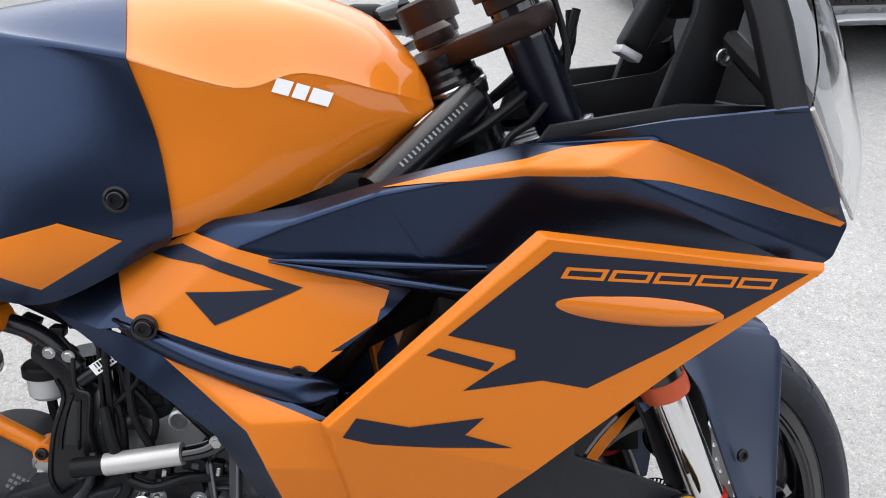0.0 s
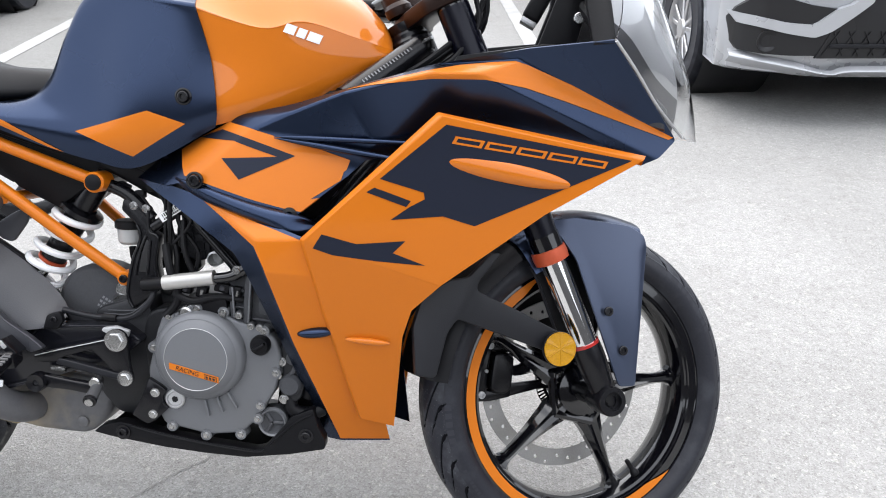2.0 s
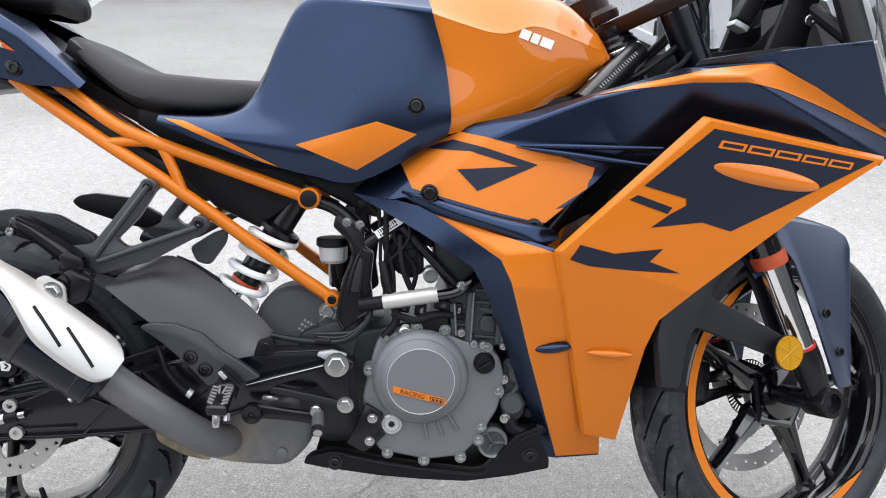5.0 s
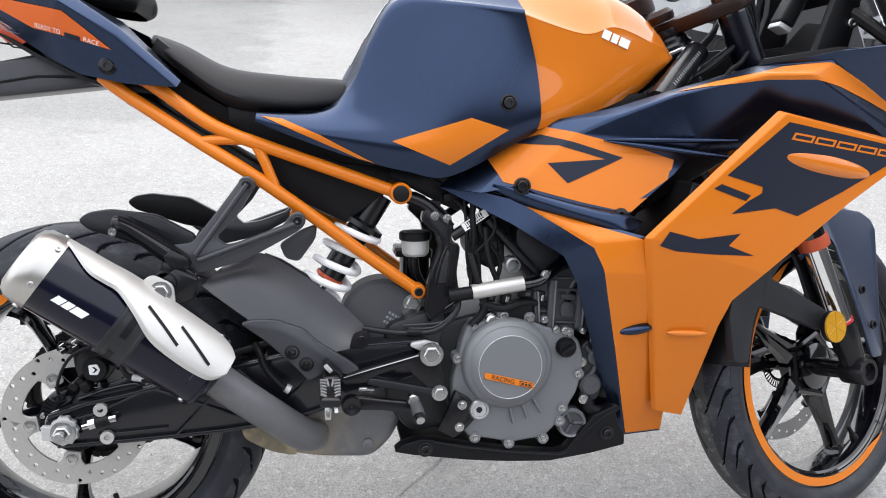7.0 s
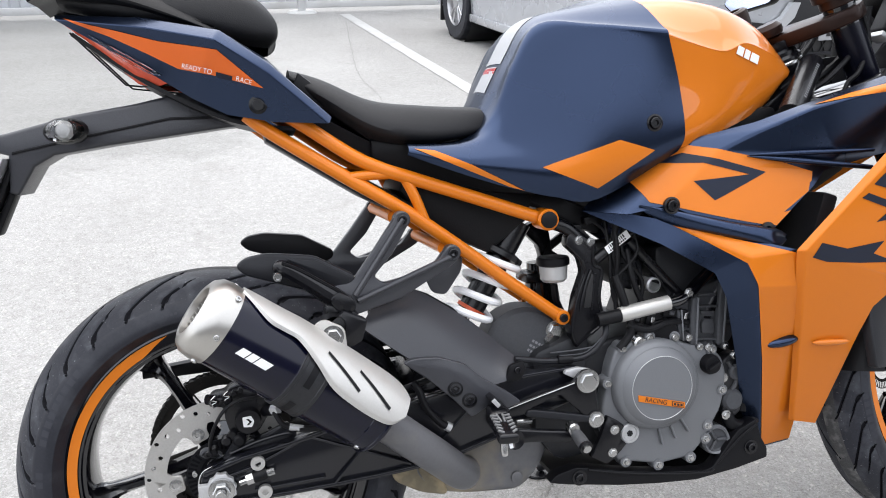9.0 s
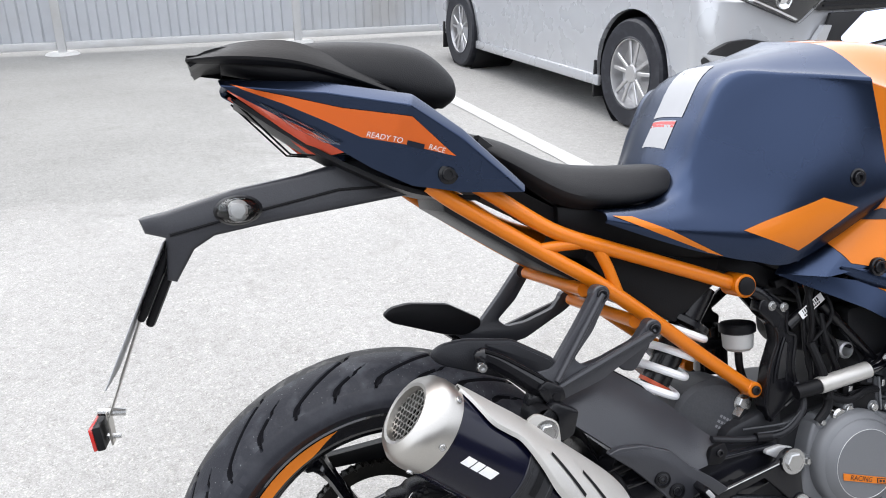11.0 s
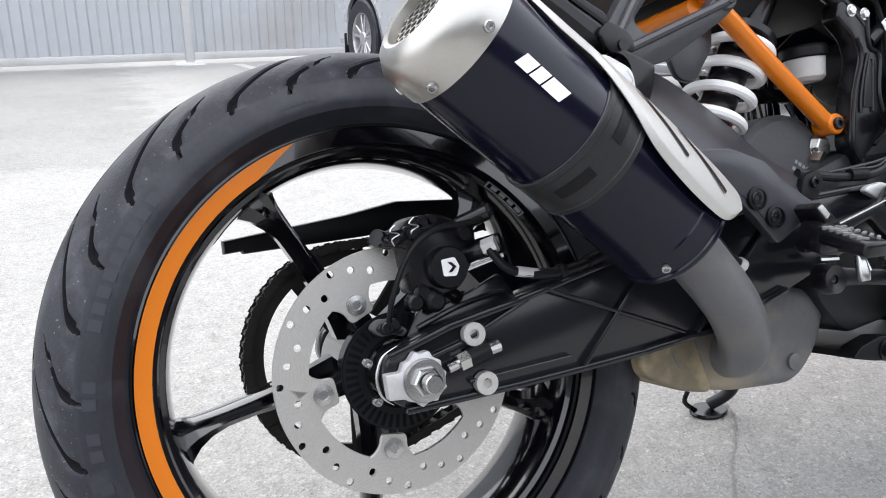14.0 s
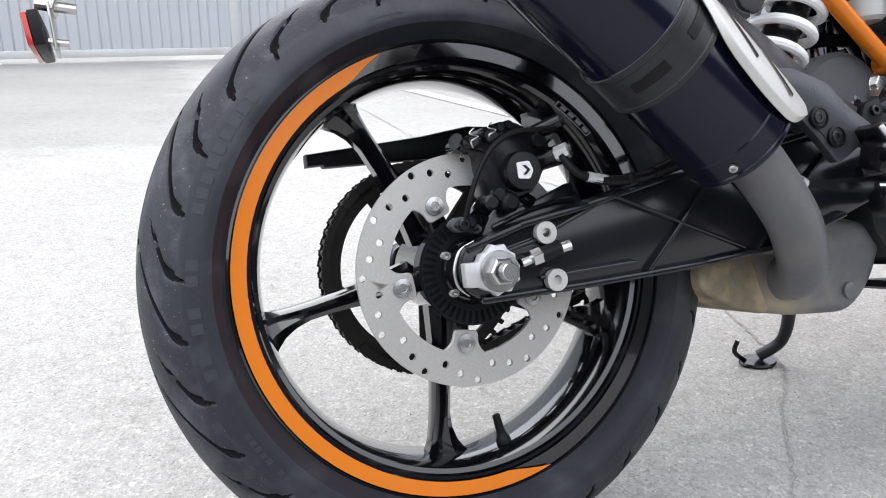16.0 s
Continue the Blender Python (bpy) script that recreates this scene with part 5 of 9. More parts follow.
for s in (1, -1):
    up = part("upper_fairing", facets(UP, UP_FACES, 0.0025, 0.005, s), BLUE, bike, "satin dark blue upper fairing with sharp creases")
    low = part("lower_fairing", facets(LOW if s < 0 else dict(LOW, s4=(0.985, -0.155, 0.400), s5=(1.012, -0.052, 0.205)), LOW_FACES, 0.0025, 0.004, s), BLUE, bike, "lower fairing leg, orange with a dark blue border")
    wing = part("side_panel", facets(WING, WING_FACES, 0.012, 0.003, s), ORANGE_PANEL, bike, "orange side panel with dark decal field")
    fairings[s] = (up, low, wing)
    LIP = [((0.672, -0.146, 0.673), (0.672, -0.150, 0.670), (0.675, -0.146, 0.667)), ((0.695, -0.157, 0.671), (0.695, -0.170, 0.662), (0.700, -0.154, 0.650)), ((0.735, -0.166, 0.662), (0.738, -0.190, 0.650), (0.735, -0.168, 0.634)),
           ((0.780, -0.180, 0.650), (0.780, -0.205, 0.636), (0.780, -0.184, 0.622)), ((0.830, -0.190, 0.638), (0.830, -0.216, 0.622), (0.830, -0.196, 0.606)), ((0.865, -0.194, 0.631), (0.865, -0.216, 0.615), (0.864, -0.206, 0.598)),
           ((0.888, -0.192, 0.624), (0.890, -0.200, 0.613), (0.888, -0.204, 0.598)), ((0.906, -0.188, 0.612), (0.907, -0.189, 0.609), (0.906, -0.190, 0.606))]
    rows = []
    for a, b, c in LIP:
        a, b, c = (Vector((p[0], p[1] * s, p[2])) for p in (a, b, c))
        b = b.lerp((a + c) / 2, 0.30)
        rows.append([a, a.lerp(b, 0.45) + Vector((0, -0.005 * s, 0.003)), b, c.lerp(b, 0.45) + Vector((0, -0.004 * s, -0.002)), c])
    part("fairing_lip", loft(rows, 5, 4, thick=0.003), BLUE, up, "rounded dark blue edge of the side opening", sharp=60)


# ---- frame ----
def orange_tube(points, r, name="frame_tube", steps=6):
    return part(name, tube(points, r, 16, steps), ORANGE_FRAME, bike)


for s in (-1, 1):
    orange_tube([(0.108, 0.098 * s, 0.862), (0.160, 0.108 * s, 0.827), (0.226, 0.118 * s, 0.779), (0.268, 0.121 * s, 0.757), (0.313, 0.122 * s, 0.740), (0.410, 0.120 * s, 0.704), (0.522, 0.112 * s, 0.662)], 0.0104, "upper_rail", 5)
    orange_tube([(0.080, 0.102 * s, 0.845), (0.116, 0.106 * s, 0.816), (0.224, 0.118 * s, 0.742), (0.300, 0.122 * s, 0.692), (0.380, 0.114 * s, 0.632), (0.464, 0.102 * s, 0.565), (0.556, 0.088 * s, 0.495)], 0.0104, "lower_rail", 4)
    orange_tube([(0.219, 0.119 * s, 0.746), (0.245, 0.120 * s, 0.748), (0.282, 0.121 * s, 0.748)], 0.0078, "gusset", 3)
    orange_tube([(0.305, 0.121 * s, 0.738), (0.318, 0.121 * s, 0.710), (0.334, 0.119 * s, 0.666)], 0.0082, "gusset", 3)
    boss = part("frame_boss", lathe([(0, -0.02), (0.0150, -0.02), (0.0172, -0.0175), (0.0172, 0.02), (0, 0.02)], 32, pose(0.527, s * 0.112, 0.661)), ORANGE_FRAME, bike)
    part("boss_cap", lathe([(0.0135, -0.0195), (0.0130, -0.0225), (0.0120, -0.0230), (0, -0.0230)], 28, pose(0.527, s * 0.112, 0.661, 0, 0, 0 if s < 0 else 180)), BLACK_PLASTIC, bike, "black plastic cap")
    part("frame_eye", lathe([(0, -0.013), (0.0108, -0.013), (0.0122, -0.011), (0.0122, 0.013), (0, 0.013)], 28, pose(0.557, s * 0.088, 0.495)), ORANGE_FRAME, bike)
    bolt((0.557, s * 0.1010, 0.495), (0, s, 0), 0.0070, 0.004, BLACK_METAL, bike)
for x, z in ((0.285, 0.682), (0.36, 0.628)):
    part("cross_tube", tube([(x, -0.11, z), (x, 0.11, z)], 0.0095, 12, 1), ORANGE_FRAME, bike)
# black main frame: head tube, down tubes, spine plates
part("head_tube", tube([(1.082, 0, 0.795), (1.028, 0, 0.918)], 0.033, 20, 1), BLACK_METAL, bike)
for s in (-1, 1):
    part("main_tube", tube([(1.05, 0.03 * s, 0.86), (0.92, 0.075 * s, 0.795), (0.78, 0.102 * s, 0.700), (0.6785, 0.104 * s, 0.629), (0.6130, 0.104 * s, 0.586)], [0.018, 0.017, 0.013, 0.0088, 0.0088], 14, 5), BLACK_METAL, bike)
    part("down_tube", tube([(1.07, 0.03 * s, 0.82), (0.98, 0.09 * s, 0.70), (0.86, 0.105 * s, 0.55), (0.80, 0.10 * s, 0.46)], 0.016, 14, 5), BLACK_METAL, bike)
    part("brace_tube", tube([(0.672, 0.108 * s, 0.6145), (0.760, 0.112 * s, 0.5165)], 0.0078, 12, 1), BLACK_METAL, bike)
    part("brace_foot", prism(round_poly([(0.742, 0.512), (0.752, 0.524), (0.772, 0.520), (0.776, 0.510), (0.755, 0.506)], 0.003), 0.112 * s - 0.005, 0.112 * s + 0.005, 0.0015), BLACK_METAL, bike)
    UPRIGHT = [(0.5657, 0.6318), (0.5804, 0.6368), (0.6077, 0.6178), (0.6125, 0.5800), (0.6259, 0.5714), (0.6200, 0.5254), (0.6254, 0.483), (0.597, 0.461), (0.5735, 0.4435), (0.5636, 0.4722), (0.5745, 0.5274), (0.5906, 0.5682), (0.5854, 0.5913), (0.5618, 0.6148)]
    upright = part("frame_upright", prism(round_poly(UPRIGHT, 0.005), 0.098 * s - 0.012, 0.098 * s + 0.012, 0.003, 3), BLACK_METAL, bike, "black cast frame upright with raised edges")
    y = 0.1105 * s
    for way in ([(0.588, 0.590), (0.5935, 0.568), (0.578, 0.5274), (0.5675, 0.4722), (0.576, 0.448)], [(0.609, 0.615), (0.6085, 0.580), (0.6225, 0.569), (0.6165, 0.5254), (0.6215, 0.485), (0.600, 0.466)], [(0.6035, 0.572), (0.595, 0.553), (0.5855, 0.522), (0.583, 0.505)], [(0.6105, 0.565), (0.606, 0.530), (0.603, 0.505)]):
        part("upright_edge", tube([(x, y, z) for x, z in way], 0.0026, 8, 4), BLACK_METAL, upright)
    part("upright_pocket", prism(round_poly([(0.604, 0.566), (0.6085, 0.562), (0.602, 0.510), (0.5885, 0.510), (0.5945, 0.540)], 0.003), 0.1095 * s - 0.002, 0.1095 * s + 0.002, 0.0005), ENGINE_DARK, upright, "rough cast pocket")
    for x, z in ((0.584, 0.622), (0.6045, 0.6175)):
        bolt((x, 0.110 * s, z), (0, s, 0), 0.0050, 0.004, STEEL, upright, True)
part("frame_link", tube([(0.536, -0.10, 0.655), (0.570, -0.10, 0.640), (0.610, -0.10, 0.600)], 0.011, 12, 5), BLACK_METAL, bike)
rod = part("frame_rod", tube([(0.641, -0.134, 0.4975), (0.727, -0.136, 0.510)], 0.0125, 20, 1), SILVER, bike, "silver sleeve on a black tube")
part("rod_end", tube([(0.604, -0.130, 0.492), (0.643, -0.134, 0.4975)], 0.011, 14, 1), BLACK_PLASTIC, rod)
part("rod_tube", tube([(0.725, -0.134, 0.5075), (0.757, -0.130, 0.513), (0.786, -0.124, 0.533), (0.813, -0.118, 0.551), (0.86, -0.11, 0.590)], [0.0085, 0.0095, 0.0105, 0.0105, 0.0105], 14, 5), GLOSS_BLACK, rod)
bolt((0.765, -0.134, 0.522), (0, -1, 0), 0.006, 0.005, STEEL, bike, True)

# ---- engine ----
HEAD_GREY = material("dark_grey_cast_head", (0.058, 0.06, 0.066), 0.5, metal=0.1, grain=0.2, scale=260, bump=0.3, dirt=(0.08, 0.077, 0.072), wear=0.4, spec=0.25)
CASE = [(0.634, 0.440), (0.665, 0.450), (0.706, 0.454), (0.739, 0.447), (0.765, 0.434), (0.806, 0.424), (0.827, 0.406), (0.835, 0.376), (0.832, 0.346), (0.824, 0.316), (0.808, 0.290), (0.792, 0.264), (0.767, 0.239), (0.709, 0.233), (0.632, 0.250), (0.610, 0.300), (0.607, 0.345), (0.614, 0.372), (0.624, 0.414)]
CASE_BACK = [(0.595, 0.440), (0.640, 0.452), (0.700, 0.458), (0.760, 0.452), (0.800, 0.440), (0.823, 0.39), (0.822, 0.33), (0.805, 0.290), (0.770, 0.240), (0.700, 0.236), (0.625, 0.255), (0.597, 0.300), (0.585, 0.40)]
engine = part("crankcase", prism(round_poly(CASE, 0.008), -0.130, -0.095, 0.005, 3), ENGINE_GREY, bike, "grey cast engine case")
part("crankcase_core", prism(round_poly(CASE_BACK, 0.02), -0.102, 0.13, 0.008, 3), ENGINE_DARK, engine, "dark cast engine core")
part("gearbox", prism(round_poly([(0.50, 0.30), (0.50, 0.44), (0.60, 0.47), (0.62, 0.26), (0.54, 0.25)], 0.02), -0.10, 0.12, 0.008), ENGINE_DARK, bike)
part("clutch_cover_rim", lathe([(0.0775, 0.02), (0.0770, -0.004), (0.0755, -0.012), (0.0720, -0.017), (0.066, -0.0205), (0.0655, -0.0200)], 72, pose(0.700, -0.130, 0.3755)), ENGINE_GREY, engine)
part("clutch_cover", lathe([(0.0665, 0.010), (0.0660, -0.0205), (0.0620, -0.0250), (0.0545, -0.0295), (0.0536, -0.0300), (0.0530, -0.0285), (0.0522, -0.0300), (0, -0.0308)], 72, pose(0.700, -0.130, 0.3750)), ENGINE_GREY, engine, "round grey clutch cover with a scribed ring")
part("cover_ring", lathe([(0.0536, -0.0303), (0.0530, -0.0308), (0.0524, -0.0303)], 72, pose(0.700, -0.130, 0.3750)), AXLE_GREY, engine, "bright machined ring")
for x, z in ((0.646, 0.440), (0.694, 0.455), (0.739, 0.450), (0.807, 0.420), (0.826, 0.348), (0.798, 0.289), (0.794, 0.266), (0.765, 0.237), (0.705, 0.233), (0.646, 0.247), (0.618, 0.385), (0.622, 0.308), (0.616, 0.270)):
    part("case_boss", lathe([(0.0105, 0.02), (0.0095, -0.004), (0, -0.004)], 16, pose(x, -0.128, z)), ENGINE_GREY, engine)
    bolt((x, -0.130, z), (0, -1, 0), 0.0046, 0.0065, STEEL, engine, True)
part("oil_filler", lathe([(0.017, 0.01), (0.017, -0.008), (0.014, -0.014), (0, -0.015)], 24, pose(0.802, -0.131, 0.397)), BLACK_PLASTIC, engine, "black oil filler cap")
part("filler_grip", box(0.024, 0.010, 0.006, pose(0.802, -0.148, 0.397, 0, -30, 0), 0.002), BLACK_PLASTIC, engine)
part("timing_plug", lathe([(0.012, 0.01), (0.012, -0.007), (0.009, -0.010), (0, -0.010)], 20, pose(0.676, -0.128, 0.446)), STEEL, engine, "bright plug")
for k in range(3):
    part("rib", box(0.004, 0.012, 0.034, pose(0.708 + 0.022 * k, -0.131, 0.285 + 0.007 * k, 0, -12 - 9 * k, 0), 0.002), ENGINE_GREY, engine)
part("oil_sight", lathe([(0.017, 0.01), (0.017, -0.004), (0.0150, -0.006), (0.0132, -0.006), (0.0122, -0.002), (0, -0.002)], 28, pose(0.653, -0.130, 0.296)), AXLE_GREY, engine, "round oil sight glass")
part("sight_glass", lathe([(0.0122, -0.0022), (0.0118, -0.0034), (0, -0.0036)], 24, pose(0.653, -0.130, 0.296)), AXLE_GREY, engine)
for k in range(3):
    part("sight_arm", box(0.0105, 0.0016, 0.0042, pose(0.653, -0.1340, 0.296, 0, 60 * k + 15, 0), 0.0006, 1), ENGINE_DARK, engine)
part("oil_filter_cap", lathe([(0.026, 0.02), (0.026, -0.004), (0.023, -0.008), (0.018, -0.004), (0, -0.003)], 28, pose(0.818, -0.118, 0.258)), HEAD_GREY, engine, "dark round oil filter cap")
part("filter_rim", lathe([(0.0262, -0.0035), (0.0235, -0.0105), (0.0205, -0.0085), (0.0205, -0.004)], 32, pose(0.818, -0.118, 0.258)), ENGINE_GREY, engine)
bracket_plate = part("case_bracket", prism(round_poly([(0.580, 0.268), (0.598, 0.300), (0.611, 0.334), (0.632, 0.321), (0.641, 0.313), (0.634, 0.303), (0.634, 0.291), (0.644, 0.282), (0.622, 0.260), (0.607, 0.252)], 0.003), -0.141, -0.130, 0.002), BLACK_METAL, engine, "black plate bolted to the case")
for x, z in ((0.6225, 0.3092), (0.6176, 0.2712)):
    bolt((x, -0.141, z), (0, -1, 0), 0.0055, 0.005, STEEL, bracket_plate, True)
for k in range(3):
    part("filter_spoke", box(0.020, 0.006, 0.006, pose(0.818, -0.124, 0.258) @ Matrix.Rotation(math.tau * k / 3, 4, "Y") @ pose(0.011, 0, 0), 0.002, 1), HEAD_GREY, engine)
part("cylinder", prism(round_poly([(0.715, 0.445), (0.745, 0.515), (0.722, 0.545), (0.722, 0.60), (0.80, 0.60), (0.87, 0.55), (0.87, 0.45), (0.80, 0.44)], 0.012), -0.105, 0.10, 0.006), ENGINE_DARK, engine)
head = part("cylinder_head", prism(round_poly([(0.742, 0.500), (0.770, 0.520), (0.835, 0.536), (0.872, 0.530), (0.874, 0.470), (0.852, 0.425), (0.800, 0.415), (0.755, 0.432)], 0.008), -0.116, 0.10, 0.005, 3), HEAD_GREY, engine, "dark grey ribbed cylinder head")
for (x0, z0), (x1, z1), wide in (((0.7816, 0.512), (0.7760, 0.430), 0.013), ((0.8360, 0.532), (0.8265, 0.425), 0.015), ((0.7500, 0.494), (0.7530, 0.440), 0.007)):
    up = math.hypot(x1 - x0, z1 - z0)
    part("head_rib", box(wide, 0.020, up, pose((x0 + x1) / 2, -0.118, (z0 + z1) / 2, 0, math.degrees(math.atan2(x0 - x1, z0 - z1)), 0), 0.004, 3), HEAD_GREY, head)
    part("rib_crest", box(0.0035, 0.005, up * 0.98, pose((x0 + x1) / 2 + 0.004, -0.128, (z0 + z1) / 2, 0, math.degrees(math.atan2(x0 - x1, z0 - z1)), 0), 0.0015), ENGINE_GREY, head)
for x, z, w, h in ((0.806, 0.513, 0.034, 0.004), (0.812, 0.4925, 0.050, 0.004), (0.763, 0.487, 0.018, 0.004), (0.763, 0.458, 0.018, 0.003), (0.805, 0.437, 0.040, 0.004), (0.852, 0.500, 0.022, 0.004), (0.850, 0.462, 0.026, 0.004)):
    part("head_ledge", box(w, 0.012, h, pose(x, -0.118, z, 0, 5, 0), 0.0015), HEAD_GREY, head)
part("head_panel", prism(round_poly([(0.7955, 0.464), (0.802, 0.472), (0.816, 0.470), (0.821, 0.460), (0.819, 0.444), (0.796, 0.447)], 0.003), -0.121, -0.112, 0.0015), HEAD_GREY, head)
part("head_panel", prism(round_poly([(0.795, 0.486), (0.822, 0.483), (0.820, 0.473), (0.797, 0.477)], 0.002), -0.119, -0.112, 0.0015), HEAD_GREY, head)
for x, z in ((0.765, 0.446), (0.785, 0.428), (0.800, 0.426), (0.833, 0.424), (0.757, 0.510)):
    part("head_boss", lathe([(0.0075, 0.01), (0.007, -0.008), (0, -0.008)], 14, pose(x, -0.124, z)), HEAD_GREY, head)
    bolt((x, -0.132, z), (0, -1, 0), 0.0042, 0.004, STEEL, head, True)
part("top_plate", prism(round_poly([(0.6990, 0.4788), (0.7293, 0.4820), (0.7436, 0.4700), (0.7475, 0.4440), (0.7300, 0.4390), (0.7050, 0.4430), (0.6930, 0.4480)], 0.004), -0.131, -0.122, 0.0015), BLACK_PLASTIC, engine, "black plate over the case edge")
for x, z in ((0.694, 0.452), (0.739, 0.4487)):
    bolt((x, -0.131, z), (0, -1, 0), 0.0062, 0.006, STEEL, engine)
pump = part("water_pump", prism(round_poly([(0.832, 0.392), (0.845, 0.404), (0.862, 0.408), (0.872, 0.390), (0.868, 0.360), (0.874, 0.330), (0.866, 0.300), (0.848, 0.290), (0.832, 0.305), (0.836, 0.345)], 0.006), -0.122, -0.095, 0.004, 3), ENGINE_DARK, engine, "dark cast water pump cover")
part("pump_boss", lathe([(0.019, 0.02), (0.019, -0.006), (0.015, -0.012), (0, -0.013)], 28, pose(0.849, -0.120, 0.326)), HEAD_GREY, pump)
part("pump_neck", lathe([(0.013, 0.02), (0.013, -0.010), (0.010, -0.013), (0, -0.013)], 24, pose(0.856, -0.118, 0.374)), HEAD_GREY, pump)
part("pump_rib", tube([(0.842, -0.123, 0.395), (0.858, -0.124, 0.360), (0.846, -0.124, 0.340)], 0.004, 8, 3), HEAD_GREY, pump)
part("pump_hose", tube([(0.846, -0.112, 0.300), (0.852, -0.116, 0.280), (0.880, -0.112, 0.272), (0.915, -0.10, 0.285)], 0.012, 12, 5), BLACK_PLASTIC, engine)
part("side_hose", tube([(0.876, -0.105, 0.300), (0.892, -0.112, 0.36), (0.896, -0.11, 0.43), (0.885, -0.10, 0.48)], 0.012, 12, 5), BLACK_PLASTIC, engine)
for x, z in ((0.8544, 0.4035), (0.834, 0.366), (0.838, 0.300), (0.8265, 0.3425)):
    bolt((x, -0.122, z), (0, -1, 0), 0.0058, 0.006, STEEL, engine, True)
part("shroud", prism([(0.805, 0.222), (0.930, 0.226), (0.925, 0.330), (0.900, 0.430), (0.840, 0.430), (0.815, 0.320)], -0.060, 0.09, 0.004), BLACK_PLASTIC, bike, "black shroud in front of the engine")
part("radiator", box(0.03, 0.30, 0.26, pose(0.985, 0, 0.545, 0, 18, 0), 0.006), ENGINE_DARK, bike, "black radiator behind the fairing")
housing = part("filter_housing", prism(round_poly([(0.647, 0.585), (0.660, 0.604), (0.690, 0.604), (0.706, 0.572), (0.706, 0.536), (0.684, 0.526), (0.660, 0.538), (0.648, 0.555)], 0.008), -0.092, 0.02, 0.006, 3), STAY_GREY, bike, "dark grey ribbed intake housing")
for k in range(4):
    part("housing_rib", box(0.046 - 0.003 * k, 0.004, 0.0022, pose(0.677, -0.0935, 0.545 + 0.015 * k, 0, -6, 0), 0.0007, 1), STAY_GREY, housing)
for k in range(3):
    part("housing_rib", box(0.0022, 0.004, 0.060, pose(0.662 + 0.016 * k, -0.0935, 0.566, 0, -6, 0), 0.0007, 1), STAY_GREY, housing)
part("hose_collar", lathe([(0.010, -0.02), (0.013, -0.018), (0.013, 0.012), (0, 0.012)], 20, pose(0.717, -0.088, 0.535)), AXLE_GREY, bike, "bright hose fitting")
part("side_shell", prism(round_poly([(0.752, 0.541), (0.767, 0.592), (0.805, 0.582), (0.826, 0.540), (0.770, 0.520)], 0.006), -0.070, -0.03, 0.004), HEAD_GREY, bike, "dark grey shell beside the engine")
part("airbox", prism([(0.50, 0.72), (0.56, 0.80), (0.95, 0.80), (0.98, 0.74), (0.80, 0.66), (0.62, 0.66)], -0.095, 0.095, 0.02), BLACK_PLASTIC, bike)
part("battery_box", prism([(0.30, 0.72), (0.33, 0.78), (0.52, 0.70), (0.51, 0.66), (0.44, 0.61), (0.37, 0.645)], -0.085, 0.085, 0.008), BLACK_PLASTIC, bike, "black plastic box under the seat")
part("under_tray", prism([(0.10, 0.84), (0.22, 0.76), (0.32, 0.70), (0.40, 0.660), (0.355, 0.652), (0.25, 0.709), (0.105, 0.806)], -0.075, 0.075, 0.005), STAY_GREY, bike, "dark grey tray under the seat")
part("inner_fairing", prism([(0.62, 0.70), (0.66, 0.735), (0.87, 0.785), (1.05, 0.83), (1.20, 0.84), (1.10, 0.70), (0.92, 0.60), (0.80, 0.615), (0.72, 0.655)], -0.085, 0.085, 0.01), BLACK_PLASTIC, bike)
PAN = [(0.509, 0.232), (0.522, 0.243), (0.555, 0.2505), (0.577, 0.247), (0.634, 0.2336), (0.695, 0.2225), (0.713, 0.220), (0.790, 0.2105), (0.805, 0.2145), (0.820, 0.232), (0.853, 0.2726), (0.890, 0.2884), (0.899, 0.2542), (0.910, 0.2346), (0.910, 0.2174), (0.8495, 0.2058), (0.7744, 0.1971), (0.704, 0.2014), (0.6338, 0.209), (0.5406, 0.2244)]
pan = part("belly_pan", prism(round_poly(PAN, 0.004, 3), -0.134, -0.108, 0.004, 3), BLACK_PLASTIC, bike, "black plastic belly pan with a raised front cheek")
part("pan_floor", prism([(0.525, 0.236), (0.63, 0.216), (0.775, 0.205), (0.885, 0.222), (0.885, 0.214), (0.775, 0.198), (0.63, 0.209), (0.525, 0.228)], -0.112, 0.128, 0.002), BLACK_PLASTIC, pan)
part("pan_lip", tube([(0.577, -0.135, 0.245), (0.634, -0.136, 0.2315), (0.713, -0.136, 0.218), (0.790, -0.136, 0.2085), (0.806, -0.135, 0.2125)], 0.0022, 8, 4), BLACK_PLASTIC, pan)
part("pan_crease", tube([(0.815, -0.134, 0.221), (0.858, -0.136, 0.262), (0.889, -0.135, 0.2795)], 0.0020, 8, 3), BLACK_PLASTIC, pan)
for x, z in ((0.561, 0.2335), (0.878, 0.2405)):
    part("pan_washer", lathe([(0.013, 0.004), (0.013, -0.002), (0, -0.002)], 20, pose(x, -0.134, z)), BLACK_METAL, bike)
    bolt((x, -0.136, z), (0, -1, 0), 0.008, 0.005, BLACK_METAL, bike)

